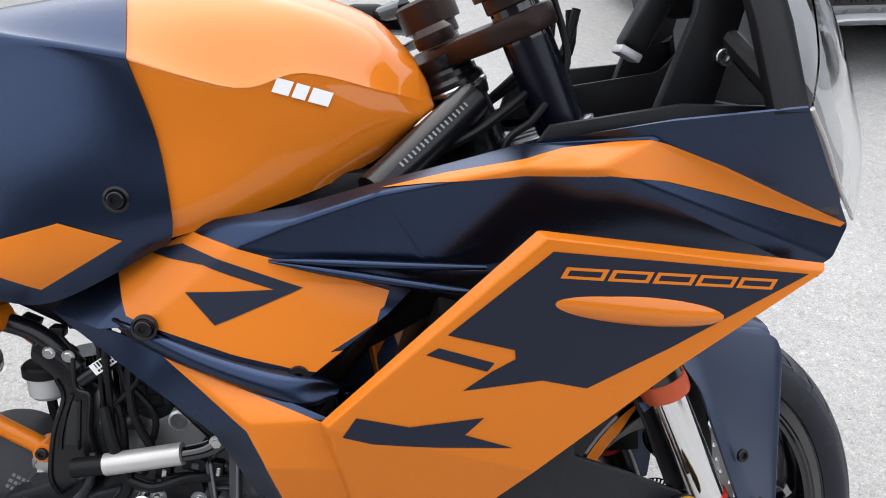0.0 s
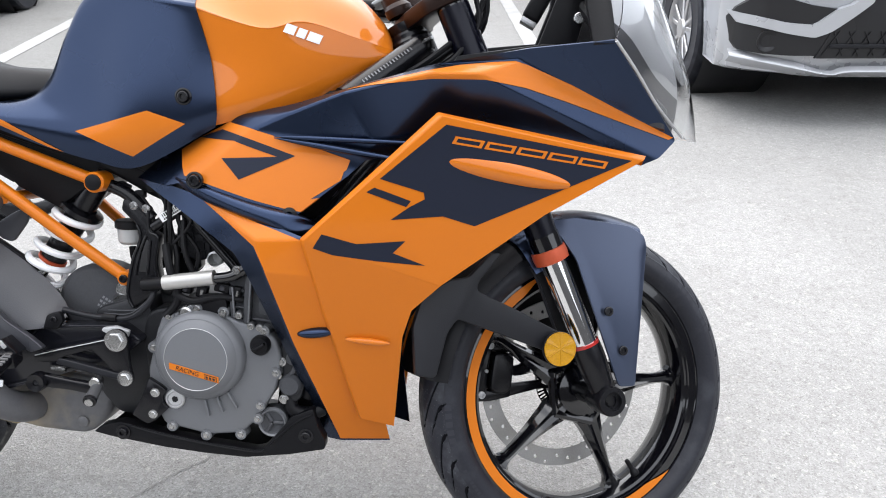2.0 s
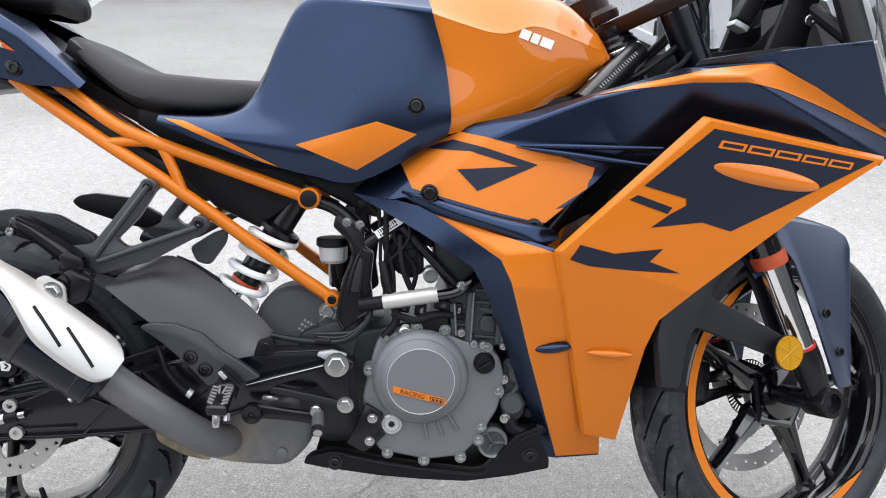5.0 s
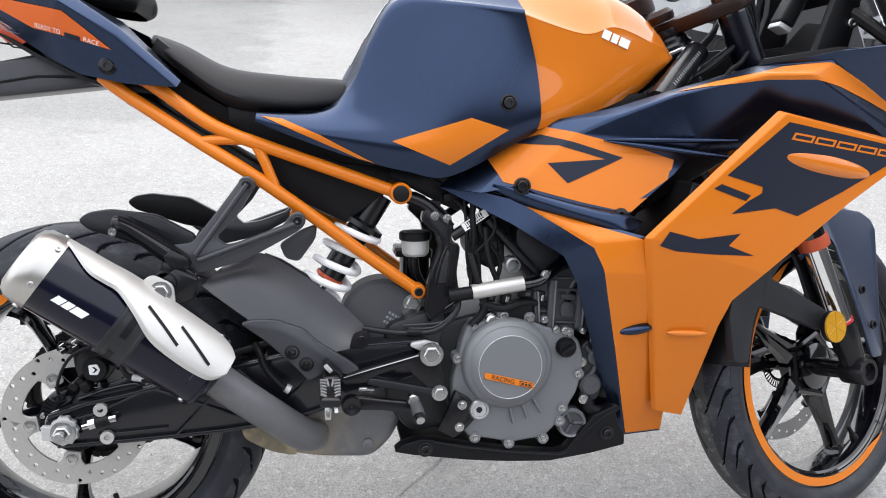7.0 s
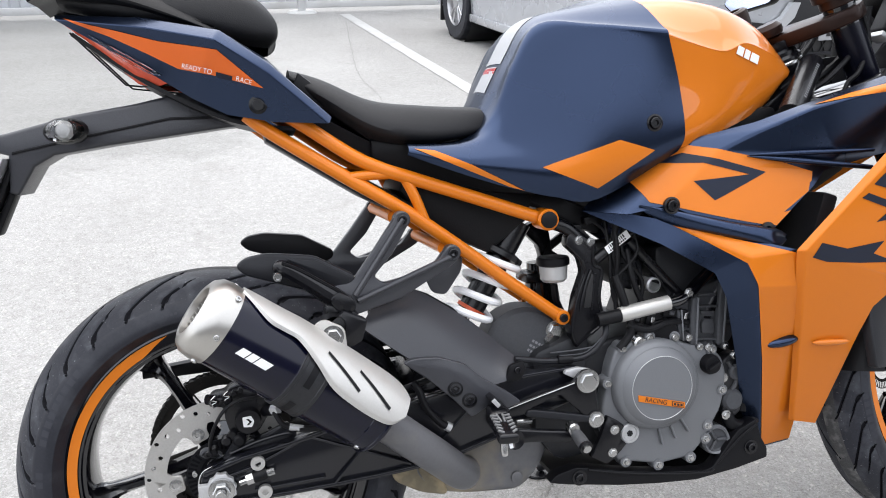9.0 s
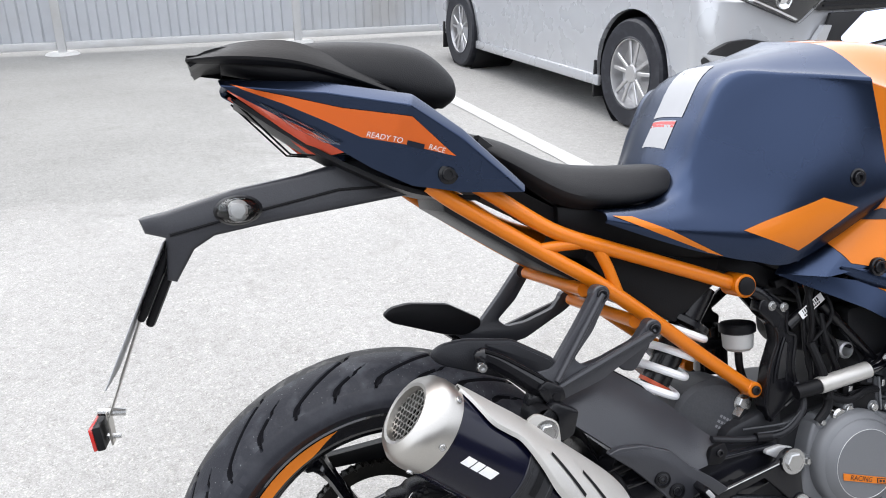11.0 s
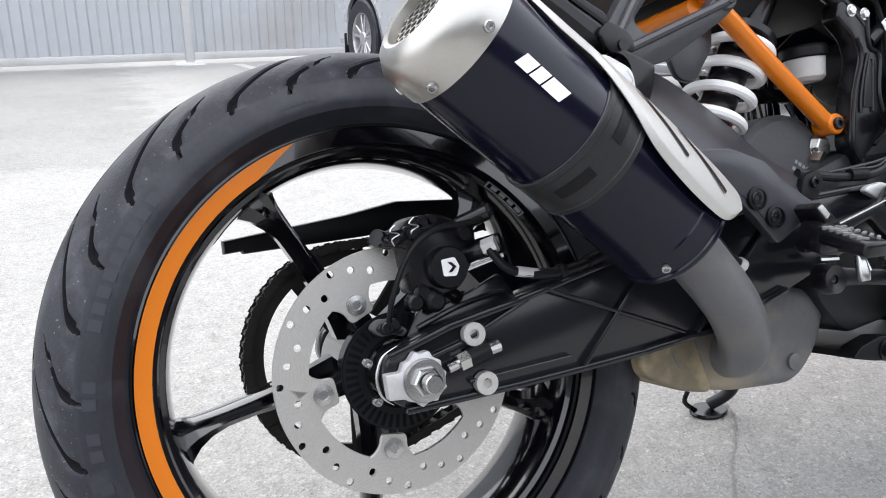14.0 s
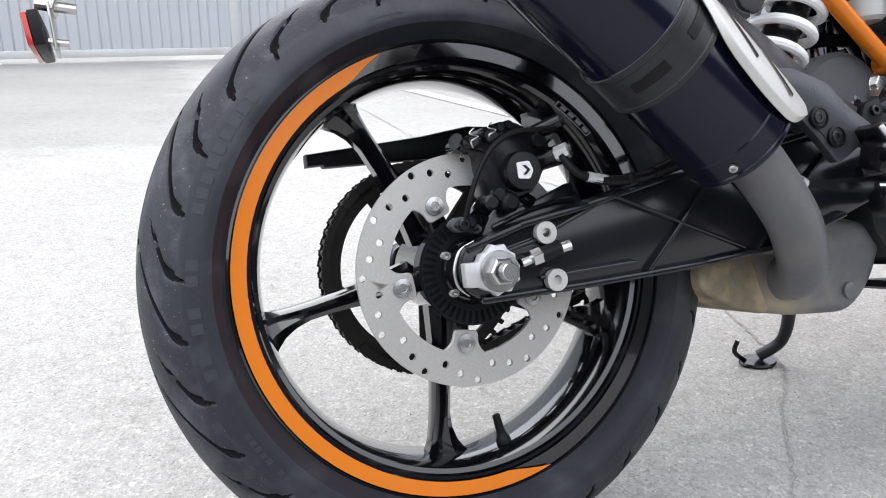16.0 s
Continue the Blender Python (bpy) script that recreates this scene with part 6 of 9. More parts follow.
# ---- swingarm, shock, footrests ----
ARM = [(-0.026, 0.290), (-0.032, 0.306), (-0.026, 0.330), (0.0314, 0.348), (0.1035, 0.361), (0.150, 0.3715), (0.215, 0.386), (0.38, 0.417), (0.56, 0.4235), (0.60, 0.395), (0.56, 0.365), (0.42, 0.318), (0.32, 0.292), (0.18, 0.282), (0.06, 0.278), (-0.008, 0.277)]
for s in (-1, 1):
    arm = part("swingarm_beam", prism(round_poly(ARM, 0.012), s * 0.128 - 0.004, s * 0.100, 0.004), SWING_BLACK, bike, "black cast swingarm with ribs")
    y = s * 0.132
    top = [(-0.022, 0.3285), (0.0314, 0.3450), (0.1035, 0.3580), (0.150, 0.3685), (0.215, 0.3825), (0.38, 0.4130), (0.56, 0.4200)]
    low_edge = [(-0.012, 0.2800), (0.0937, 0.2822), (0.170, 0.2852), (0.235, 0.2885), (0.330, 0.2970), (0.420, 0.3225)]
    ways = [(p, q, 0.0062) for edge in (top, low_edge) for p, q in zip(edge, edge[1:])]
    ways += [((0.1341, 0.3640), (0.2820, 0.3005), 0.0042), ((0.1660, 0.2885), (0.2620, 0.3890), 0.0042), ((0.262, 0.3890), (0.345, 0.3010), 0.0042), ((0.300, 0.298), (0.420, 0.410), 0.0042), ((-0.012, 0.3160), (0.045, 0.3300), 0.0042), ((0.045, 0.3300), (0.112, 0.3575), 0.0042), ((0.048, 0.2945), (0.150, 0.2985), 0.0035)]
    for (xa, za), (xb, zb), wide in ways:
        long, tilt = math.hypot(xb - xa, zb - za), math.degrees(math.atan2(zb - za, xb - xa))
        part("rib", box(long + 0.004, 0.012, wide, pose((xa + xb) / 2, y, (za + zb) / 2, 0, -tilt, 0), 0.0014), SWING_BLACK, arm)
    # no real recess: a near-black plate paints the shade of the slot
    slot = [(0.000, 0.3320), (0.0314, 0.3410), (0.0960, 0.3530), (0.045, 0.3335), (0.000, 0.3225)]
    part("arm_slot_shade", prism(slot, s * 0.1315, s * 0.1330, 0), RUBBER_CUT, arm, "flat dark plate painted as a slot's shade")
part("swingarm_bridge", box(0.12, 0.22, 0.10, pose(0.36, 0, 0.38, 0, 15, 0), 0.02), BLACK_METAL, bike)
part("axle_plate", prism(round_poly([(-0.033, 0.316), (-0.019, 0.316), (-0.016, 0.323), (-0.011, 0.324), (-0.005, 0.331), (0.000, 0.329), (0.008, 0.330), (0.011, 0.324), (0.018, 0.320), (0.018, 0.313), (0.022, 0.309), (0.019, 0.302), (0.021, 0.296), (0.015, 0.293), (0.011, 0.286), (0.004, 0.287), (-0.003, 0.283), (-0.008, 0.288), (-0.014, 0.290), (-0.019, 0.293), (-0.032, 0.294)], 0.0016), -0.147, -0.136, 0.0012), AXLE_GREY, bike, "grey notched axle adjuster block")
part("axle_washer", lathe([(0.019, 0.002), (0.019, -0.003), (0, -0.003)], 32, pose(0.0, -0.147, 0.306)), STEEL, bike)
bolt((0.0, -0.150, 0.306), (0, -1, 0), 0.0125, 0.009, STEEL, bike, True, "axle_nut")
part("axle_stub", lathe([(0.008, 0), (0.008, -0.009), (0.007, -0.010), (0, -0.010)], 20, pose(0, -0.163, 0.306)), STEEL, bike)
part("adjuster_bolt", tube([(0.026, -0.140, 0.310), (0.050, -0.140, 0.316)], 0.0045, 10, 1), STEEL, bike)
part("adjuster_nut", tube([(0.036, -0.140, 0.313), (0.046, -0.140, 0.3155)], 0.0085, 6, 1), STEEL, bike)
part("adjuster_boot", tube([(0.046, -0.140, 0.3155), (0.066, -0.140, 0.320)], 0.0085, 14, 1), BLACK_PLASTIC, bike)
part("adjuster_tip", tube([(0.066, -0.140, 0.320), (0.077, -0.140, 0.322)], 0.006, 10, 1), STEEL, bike)
for x, z in ((0.054, 0.336), (0.061, 0.291)):
    part("spool_boss", lathe([(0, 0.0), (0.0105, 0.0), (0.0105, -0.008), (0.0045, -0.008), (0.0045, -0.003), (0, -0.003)], 20, pose(x, -0.134, z)), SILVER, bike, "silver stand boss")
shock = part("shock_body", tube([(0.500, -0.060, 0.655), (0.4095, -0.060, 0.5140)], 0.0215, 20, 1), BLACK_METAL, bike, "black shock absorber body")
coil, turns = [], 5.2
a0, a1 = Vector((0.468, -0.060, 0.605)), Vector((0.378, -0.060, 0.468))
ax = (a1 - a0).normalized()
e1 = Vector((0, 1, 0))
e2 = ax.cross(e1)
for i in range(int(turns * 14) + 1):
    t = i / (turns * 14)
    ang = math.tau * turns * t
    coil.append(a0.lerp(a1, t) + 0.036 * (math.cos(ang) * e1 + math.sin(ang) * e2))
part("shock_spring", tube(coil, 0.0062, 10, 2), SPRING_WHITE, shock, "white coil spring")
part("shock_shaft", tube([(0.4095, -0.060, 0.5140), (0.385, -0.060, 0.4755)], 0.0062, 14, 1), CHROME, shock, "bright polished shaft")
part("shock_clevis", tube([(0.388, -0.060, 0.480), (0.366, -0.060, 0.446)], 0.016, 14, 1), BLACK_METAL, shock)
part("shock_collar", lathe([(0.014, -0.006), (0.030, -0.006), (0.030, 0.006), (0.014, 0.006)], 28, aim((0.382, -0.060, 0.471), ax), closed=True), BLACK_METAL, shock)
part("shock_ring", lathe([(0.0215, -0.003), (0.0245, -0.003), (0.0245, 0.003), (0.0215, 0.003)], 28, aim((0.4120, -0.060, 0.5180), ax), closed=True), RING_ORANGE, shock)
part("shock_seat", lathe([(0.024, -0.008), (0.038, -0.004), (0.038, 0.004), (0.024, 0.008)], 28, aim(a0, ax), closed=True), BLACK_METAL, shock)
GUARD = [[(0.218, -0.156, 0.528), (0.236, -0.132, 0.545), (0.256, -0.100, 0.556)], [(0.250, -0.161, 0.502), (0.275, -0.136, 0.538), (0.305, -0.095, 0.567)], [(0.312, -0.164, 0.454), (0.335, -0.138, 0.500), (0.366, -0.095, 0.531)],
         [(0.360, -0.161, 0.426), (0.385, -0.139, 0.459), (0.415, -0.096, 0.493)], [(0.400, -0.156, 0.414), (0.425, -0.140, 0.434), (0.446, -0.102, 0.463)], [(0.438, -0.150, 0.4165), (0.455, -0.142, 0.4290), (0.468, -0.118, 0.4435)]]
part("chain_cover", loft(GUARD, 5, 4, thick=0.004), GREY_PLASTIC, bike, "charcoal plastic swingarm cover")
part("cover_lug", prism(round_poly([(0.438, 0.416), (0.446, 0.440), (0.468, 0.446), (0.474, 0.430), (0.462, 0.414)], 0.005), -0.150, -0.140, 0.002), BLACK_PLASTIC, bike)
bolt((0.4585, -0.150, 0.4320), (0, -1, 0), 0.0058, 0.004, BLACK_METAL, bike)
part("inner_guard", prism([(0.309, 0.566), (0.335, 0.555), (0.375, 0.528), (0.400, 0.500), (0.36, 0.490), (0.325, 0.530)], -0.092, -0.080, 0.002), BLACK_PLASTIC, bike, "black inner edge of the swingarm cover")
part("splash_guard", prism(round_poly([(0.332, 0.581), (0.341, 0.557), (0.363, 0.551), (0.391, 0.588), (0.394, 0.612), (0.369, 0.604)], 0.008), -0.096, -0.086, 0.003), GREY_PLASTIC, bike, "charcoal splash flap")
part("sprocket_cover", lathe([(0.070, 0.03), (0.070, -0.020), (0.062, -0.027), (0.03, -0.030), (0, -0.030)], 48, pose(0.498, -0.050, 0.449) @ Matrix.Diagonal((0.99, 1, 0.92, 1))), HEAD_GREY, bike, "dark grey rounded plastic cover")
part("reservoir", lathe([(0, 0), (0.018, 0.001), (0.0225, 0.006), (0.0240, 0.029), (0.020, 0.031)], 32, pose(0.557, -0.062, 0.549, 90)), FLUID_WHITE, bike, "milky brake fluid reservoir with black cap")
part("reservoir_cap", lathe([(0.0245, 0.028), (0.0275, 0.030), (0.0275, 0.040), (0.025, 0.043), (0.010, 0.044), (0, 0.044)], 32, pose(0.557, -0.062, 0.549, 90)), BLACK_PLASTIC, bike)
part("reservoir_hose", tube([(0.557, -0.062, 0.545), (0.56, -0.06, 0.52), (0.575, -0.05, 0.49)], 0.006, 8, 4), BLACK_PLASTIC, bike)
HEEL = [(0.2742, 0.4705), (0.2830, 0.4745), (0.2946, 0.4765), (0.3273, 0.4745), (0.3681, 0.4589), (0.3924, 0.4350), (0.4323, 0.4080), (0.4534, 0.3902), (0.4317, 0.3827), (0.4080, 0.3950), (0.3900, 0.3840), (0.3737, 0.3762), (0.3479, 0.4061), (0.3096, 0.4434)]
heel = part("heel_guard", prism(round_poly(HEEL, 0.005), -0.178, -0.166, 0.0045, 3), GREY_PLASTIC, bike, "charcoal heel guard with a folded edge")
part("guard_fold", loft([[(0.2850, -0.1782, 0.4700), (0.3050, -0.1790, 0.4600), (0.3150, -0.1782, 0.4440)], [(0.330, -0.1785, 0.4700), (0.340, -0.1815, 0.4520), (0.338, -0.1790, 0.4250)], [(0.366, -0.1785, 0.4560), (0.372, -0.1825, 0.4300), (0.366, -0.1790, 0.3980)], [(0.390, -0.1785, 0.4330), (0.396, -0.1805, 0.4130), (0.392, -0.1785, 0.3950)], [(0.430, -0.1783, 0.4060), (0.431, -0.1786, 0.3980), (0.430, -0.1783, 0.3900)]], 4, 4, thick=0.002), GREY_PLASTIC, heel)
for x, z in ((0.350, 0.424), (0.371, 0.404)):
    part("bolt_cup", lathe([(0.0115, 0.004), (0.0115, -0.0022), (0.0090, -0.0030), (0.0085, 0.002), (0, 0.002)], 20, pose(x, -0.1800, z)), BLACK_PLASTIC, heel)
    bolt((x, -0.1790, z), (0, -1, 0), 0.0062, 0.003, BLACK_METAL, heel)
REST = [(0.4240, 0.3700), (0.4301, 0.3765), (0.4696, 0.3861), (0.5183, 0.3974), (0.5480, 0.4045), (0.5586, 0.4165), (0.5703, 0.4213), (0.5828, 0.4096), (0.5853, 0.3883), (0.5877, 0.3560), (0.5921, 0.3390), (0.5829, 0.3266), (0.5721, 0.3349), (0.5530, 0.3570), (0.5244, 0.3860), (0.4763, 0.3710), (0.4691, 0.3620), (0.4300, 0.3600)]
rest = part("rest_plate", prism(round_poly(REST, 0.004), -0.160, -0.148, 0.0025, 3), BLACK_METAL, bike, "forged black footrest hanger with an open window")
part("rest_bar", prism(round_poly([(0.4640, 0.3600), (0.4680, 0.3690), (0.4780, 0.3685), (0.5132, 0.3605), (0.5760, 0.3455), (0.5760, 0.3340), (0.5175, 0.3470), (0.4900, 0.3535)], 0.003), -0.163, -0.150, 0.003, 3), STAY_GREY, rest, "worn grey lower bar")
# the highlight along the upper edge, put in as a thin pale tube
part("rest_edge_glint", tube([(0.428, -0.1600, 0.3725), (0.4696, -0.1605, 0.3835), (0.5183, -0.1605, 0.3955), (0.5480, -0.1605, 0.4030)], 0.0009, 8, 4), AXLE_GREY, rest, "pale line painted as the edge highlight")
part("rest_eye", lathe([(0.0128, 0.004), (0.0185, 0.003), (0.0192, -0.002), (0.0175, -0.005), (0.0128, -0.005)], 32, pose(0.5690, -0.160, 0.4040)), BLACK_METAL, rest)
part("rest_eye", lathe([(0.0085, 0.004), (0.0135, 0.003), (0.0140, -0.002), (0.0120, -0.004), (0.0085, -0.004)], 28, pose(0.5815, -0.160, 0.3390)), BLACK_METAL, rest)
part("arm_cheek", prism(round_poly([(0.536, 0.4150), (0.5395, 0.4205), (0.5614, 0.4235), (0.584, 0.4165), (0.580, 0.4040), (0.553, 0.4060)], 0.003), -0.147, -0.138, 0.002), AXLE_GREY, bike, "bright end of the swingarm")
bolt((0.5690, -0.163, 0.4045), (0, -1, 0), 0.0132, 0.007, STEEL, bike, True)
bolt((0.5815, -0.162, 0.3395), (0, -1, 0), 0.0090, 0.007, STEEL, bike, True)
bolt((0.549, -0.078, 0.471), (0, -1, 0), 0.011, 0.008, STEEL, bike, True)
part("cross_pipe", tube([(0.470, -0.125, 0.385), (0.505, -0.128, 0.372), (0.545, -0.120, 0.366)], 0.0055, 10, 4), BLACK_PLASTIC, bike)
# worn rubber, its grey raised to hold the highlights on the ribs
PEG_GREY = material("worn_highlit_peg_rubber", (0.15, 0.15, 0.152), 0.6, grain=0.2, scale=300, bump=0.2, dirt=(0.07, 0.07, 0.07), wear=0.6, wear_scale=60, spec=0.3)
peg_m = Matrix.Translation((0.4055, -0.2370, 0.3735)) @ Matrix.Rotation(radians(16), 4, "X") @ Matrix.Rotation(radians(4), 4, "Y")
peg = part("footrest", box(0.031, 0.056, 0.016, peg_m, 0.005, 3), BLACK_METAL, bike, "folding footrest with ribbed rubber pad")
for k in range(6):
    for q in (-1, 1):
        part("pad_rib", box(0.0105, 0.0036, 0.004, peg_m @ pose(0.0102 * q, 0.022 - 0.0078 * k, 0.0082, 0, 0, (12 + 5 * k) * q), 0.0012), PEG_GREY, peg)
for q in (-1, 1):
    part("pad_spine", box(0.0030, 0.020, 0.004, peg_m @ pose(0.0036 * q, 0.016, 0.0080, 0, 0, -6 * q), 0.001), PEG_GREY, peg)
part("peg_feeler", tube([(0.4012, -0.246, 0.362), (0.4014, -0.248, 0.345), (0.4016, -0.249, 0.338)], [0.0045, 0.0062, 0.0050], 12, 2), STEEL, peg)
part("peg_nut", tube([(0.4145, -0.236, 0.354), (0.4150, -0.240, 0.344)], 0.0055, 6, 1), STEEL, peg)
part("peg_block", box(0.030, 0.030, 0.030, pose(0.408, -0.198, 0.380, 16), 0.006), BLACK_METAL, bike)
part("peg_clevis", prism(round_poly([(0.3950, 0.4078), (0.4025, 0.4132), (0.4260, 0.3895), (0.4124, 0.3830)], 0.002), -0.208, -0.178, 0.002), BLACK_METAL, bike)
part("clevis_face", prism(round_poly([(0.3965, 0.4075), (0.4020, 0.4110), (0.4110, 0.4000), (0.4060, 0.3960)], 0.0015), -0.2098, -0.2075, 0.0006), AXLE_GREY, bike, "bright worn clevis face")
lever = part("brake_lever", prism(round_poly([(0.4284, 0.3437), (0.4458, 0.3450), (0.4900, 0.3370), (0.5289, 0.3310), (0.5377, 0.3220), (0.5331, 0.3120), (0.4900, 0.3190), (0.4478, 0.3223), (0.4364, 0.3160), (0.4270, 0.3250)], 0.005), -0.174, -0.160, 0.003, 3), BLACK_METAL, bike, "black forged brake lever")
part("lever_boss", lathe([(0.0090, 0.012), (0.0095, -0.004), (0.0075, -0.007), (0, -0.007)], 24, pose(0.5370, -0.176, 0.3350)), STEEL, lever)
part("lever_tip", tube([(0.5400, -0.172, 0.3290), (0.5415, -0.190, 0.3230), (0.5430, -0.207, 0.3160)], [0.0085, 0.0098, 0.0098], 18, 2), HEAD_GREY, lever, "knurled metal lever tip")
part("tip_ring", tube([(0.5430, -0.206, 0.3165), (0.5434, -0.211, 0.3145)], 0.0106, 18, 1), BLACK_METAL, lever)
part("tip_cap", tube([(0.5434, -0.211, 0.3145), (0.5436, -0.214, 0.3134)], 0.0068, 14, 1), STEEL, lever)
part("pivot_ring", lathe([(0.0050, -0.006), (0.0145, -0.008), (0.0160, -0.003), (0.0160, 0.010), (0.0050, 0.010)], 28, pose(0.4389, -0.176, 0.3320), closed=True), BLACK_METAL, bike)
part("pivot_bolt", lathe([(0.0050, 0.004), (0.0048, -0.004), (0.0030, -0.0045), (0, -0.002)], 18, pose(0.4389, -0.176, 0.3320)), STAY_GREY, bike)
part("return_spring", tube([(0.452, -0.152, 0.350), (0.464, -0.153, 0.349), (0.476, -0.153, 0.348)], 0.0045, 10, 2), STEEL, bike)

# passenger footrest hangers
for s in (-1, 1):
    y = s * 0.143
    plate = round_poly([(0.284, 0.692), (0.300, 0.688), (0.302, 0.677), (0.274, 0.634), (0.242, 0.602), (0.256, 0.590), (0.288, 0.595), (0.337, 0.612), (0.350, 0.628), (0.363, 0.638), (0.375, 0.627), (0.374, 0.615), (0.362, 0.606), (0.286, 0.566), (0.213, 0.549), (0.190, 0.566), (0.165, 0.588), (0.177, 0.594), (0.209, 0.598), (0.247, 0.644)], 0.006)
    bm = prism(plate, s * 0.136, s * 0.152, 0.003)
    for v in bm.verts:
        v.co.y += s * 0.18 * max(0.0, 0.30 - v.co.x)
    part("hanger_arm", bm, GREY_PLASTIC, bike, "cast two-armed passenger footrest hanger")
    for a, b in (((0.291, 0.682), (0.212, 0.578)), ((0.365, 0.622), (0.215, 0.570))):
        part("hanger_rib", tube([(a[0], s * (0.154 + 0.18 * max(0, 0.30 - a[0])), a[1]), (b[0], s * (0.154 + 0.18 * (0.30 - b[0])), b[1])], 0.0045, 8, 1), GREY_PLASTIC, bike)
    for x, z, f in ((0.290, 0.681, 1.02), (0.364, 0.625, 1.02)):
        part("hanger_eye", lathe([(0, -0.009), (0.0105, -0.009), (0.0125, -0.007), (0.0125, 0.009), (0, 0.009)], 24, pose(x, y * f, z, 0, 0, 0 if s < 0 else 180)), GREY_PLASTIC, bike)
        bolt((x, y * f + s * 0.009, z), (0, s, 0), 0.0070, 0.004, BLACK_METAL, bike)
    heel = round_poly([(0.047, 0.634), (0.062, 0.645), (0.092, 0.649), (0.158, 0.640), (0.213, 0.608), (0.213, 0.594), (0.185, 0.582), (0.150, 0.588), (0.100, 0.606), (0.060, 0.620)], 0.008)
    bm = prism(heel, s * 0.150, s * 0.166, 0.004)
    guard = part("passenger_heel_guard", bm, STAY_GREY if s < 0 else BLACK_PLASTIC, bike, "charcoal passenger heel guard plate")
    part("guard_field", prism(round_poly([(0.118, 0.640), (0.158, 0.635), (0.206, 0.607), (0.206, 0.598), (0.184, 0.590)], 0.004), s * 0.165, s * 0.169, 0.0015), STAY_GREY if s < 0 else BLACK_PLASTIC, guard)
    rows = []
    for x, z, h, t in ((0.100, 0.636, 0.004, 0.004), (0.106, 0.633, 0.010, 0.009), (0.125, 0.622, 0.0125, 0.011), (0.150, 0.604, 0.013, 0.012), (0.172, 0.587, 0.0145, 0.013), (0.184, 0.578, 0.013, 0.013), (0.190, 0.573, 0.008, 0.008)):
        c, u = Vector((x, s * 0.186, z)), Vector((0.60, 0, 0.80))
        rows.append([c + u * (h * math.cos(q)) + Vector((0, s * t * math.sin(q), 0)) for q in (math.tau * k / 10 for k in range(11))])
    foldpeg = part("passenger_peg", loft(rows, 3, 1, cap=(True, True)), BLACK_METAL, bike, "folded forged black passenger footrest")
    part("peg_cover", loft([[(x, s * y, z) for y in (0.176, 0.186, 0.196)] for x, z in ((0.112, 0.6395), (0.135, 0.628), (0.165, 0.608), (0.192, 0.589), (0.203, 0.580))], 4, 2, thick=0.003), BLACK_PLASTIC, foldpeg, "thin black plate on the footrest")
    for off in (-0.013, 0.010):
        part("peg_fork", prism(round_poly([(0.172, 0.582), (0.184, 0.592), (0.206, 0.580), (0.209, 0.566), (0.196, 0.556), (0.180, 0.566)], 0.005), s * (0.190 + off), s * (0.190 + off + 0.005), 0.0015), BLACK_METAL, foldpeg)
    part("peg_pin", lathe([(0, -0.017), (0.0055, -0.017), (0.0055, 0.017), (0, 0.017)], 14, pose(0.196, s * 0.190, 0.570)), BLACK_METAL, foldpeg)
    part("peg_block", box(0.05, 0.028, 0.026, pose(0.188, s * 0.178, 0.556, 0, 30, 0), 0.008), BLACK_METAL, bike)
    bolt((0.104, s * 0.194, 0.619), (0, s, 0), 0.0065, 0.008, STEEL, bike)

# ---- exhaust ----
EA, EB = Vector((0.010, -0.243, 0.581)), Vector((0.228, -0.204, 0.406))
ew = (EB - EA).normalized()
EL = (EB - EA).length
can = part("silencer", lathe([(0.050, 0.012), (0.0535, 0.016), (0.0545, 0.022), (0.0545, EL * 0.445), (0.0562, EL * 0.45), (0.0562, EL * 0.595), (0.0545, EL * 0.60), (0.0540, EL * 0.90), (0.0550, EL * 0.905), (0.0550, EL * 0.985), (0.044, EL * 1.02), (0.030, EL * 1.04), (0, EL * 1.04)], 64, aim(EA, ew)), EXHAUST_BLACK, bike, "short black exhaust silencer")
cap = part("end_cap", lathe([(0.0555, 0.020), (0.0560, 0.004), (0.054, -0.008), (0.047, -0.017), (0.038, -0.021), (0.034, -0.020), (0.033, -0.010), (0.033, 0.004)], 56, aim(EA, ew)), BRUSHED, can, "brushed steel end cap")
part("outlet_back", lathe([(0.033, 0.012), (0, 0.012)], 32, aim(EA, ew)), ENGINE_DARK, can)

# hexagonal mesh in the outlet
def outlet_mesh():
    bm = None
    pitch = 0.0078
    for i in range(-5, 6):
        for j in range(-5, 6):
            x, z = pitch * (i + 0.5 * (j % 2)), pitch * 0.866 * j
            if math.hypot(x, z) > 0.034:
                continue
            ring = lathe([(0.0048, -0.0008), (0.0048, 0.0008), (0.0036, 0.0008), (0.0036, -0.0008)], 6, pose(x, 0, z, 0, 30, 0), closed=True)
            bm = ring if bm is None else join(bm, ring)
    return moved(bm, aim(EA, ew) @ pose(0, -0.012, 0))


part("outlet_mesh", outlet_mesh(), BRUSHED, can, "hexagonal steel mesh in the outlet")
e_out = (Vector((0, -1, 0)) - ew * Vector((0, -1, 0)).dot(ew)).normalized()
e_up = ew.cross(e_out)
if e_up.z < 0:
    e_up = -e_up


def on_can(s, phi, r):
    """A place round the silencer: metres along it, degrees up from the outer side, radius."""
    a = radians(phi)
    return EA + ew * s + r * (math.cos(a) * e_out + math.sin(a) * e_up)


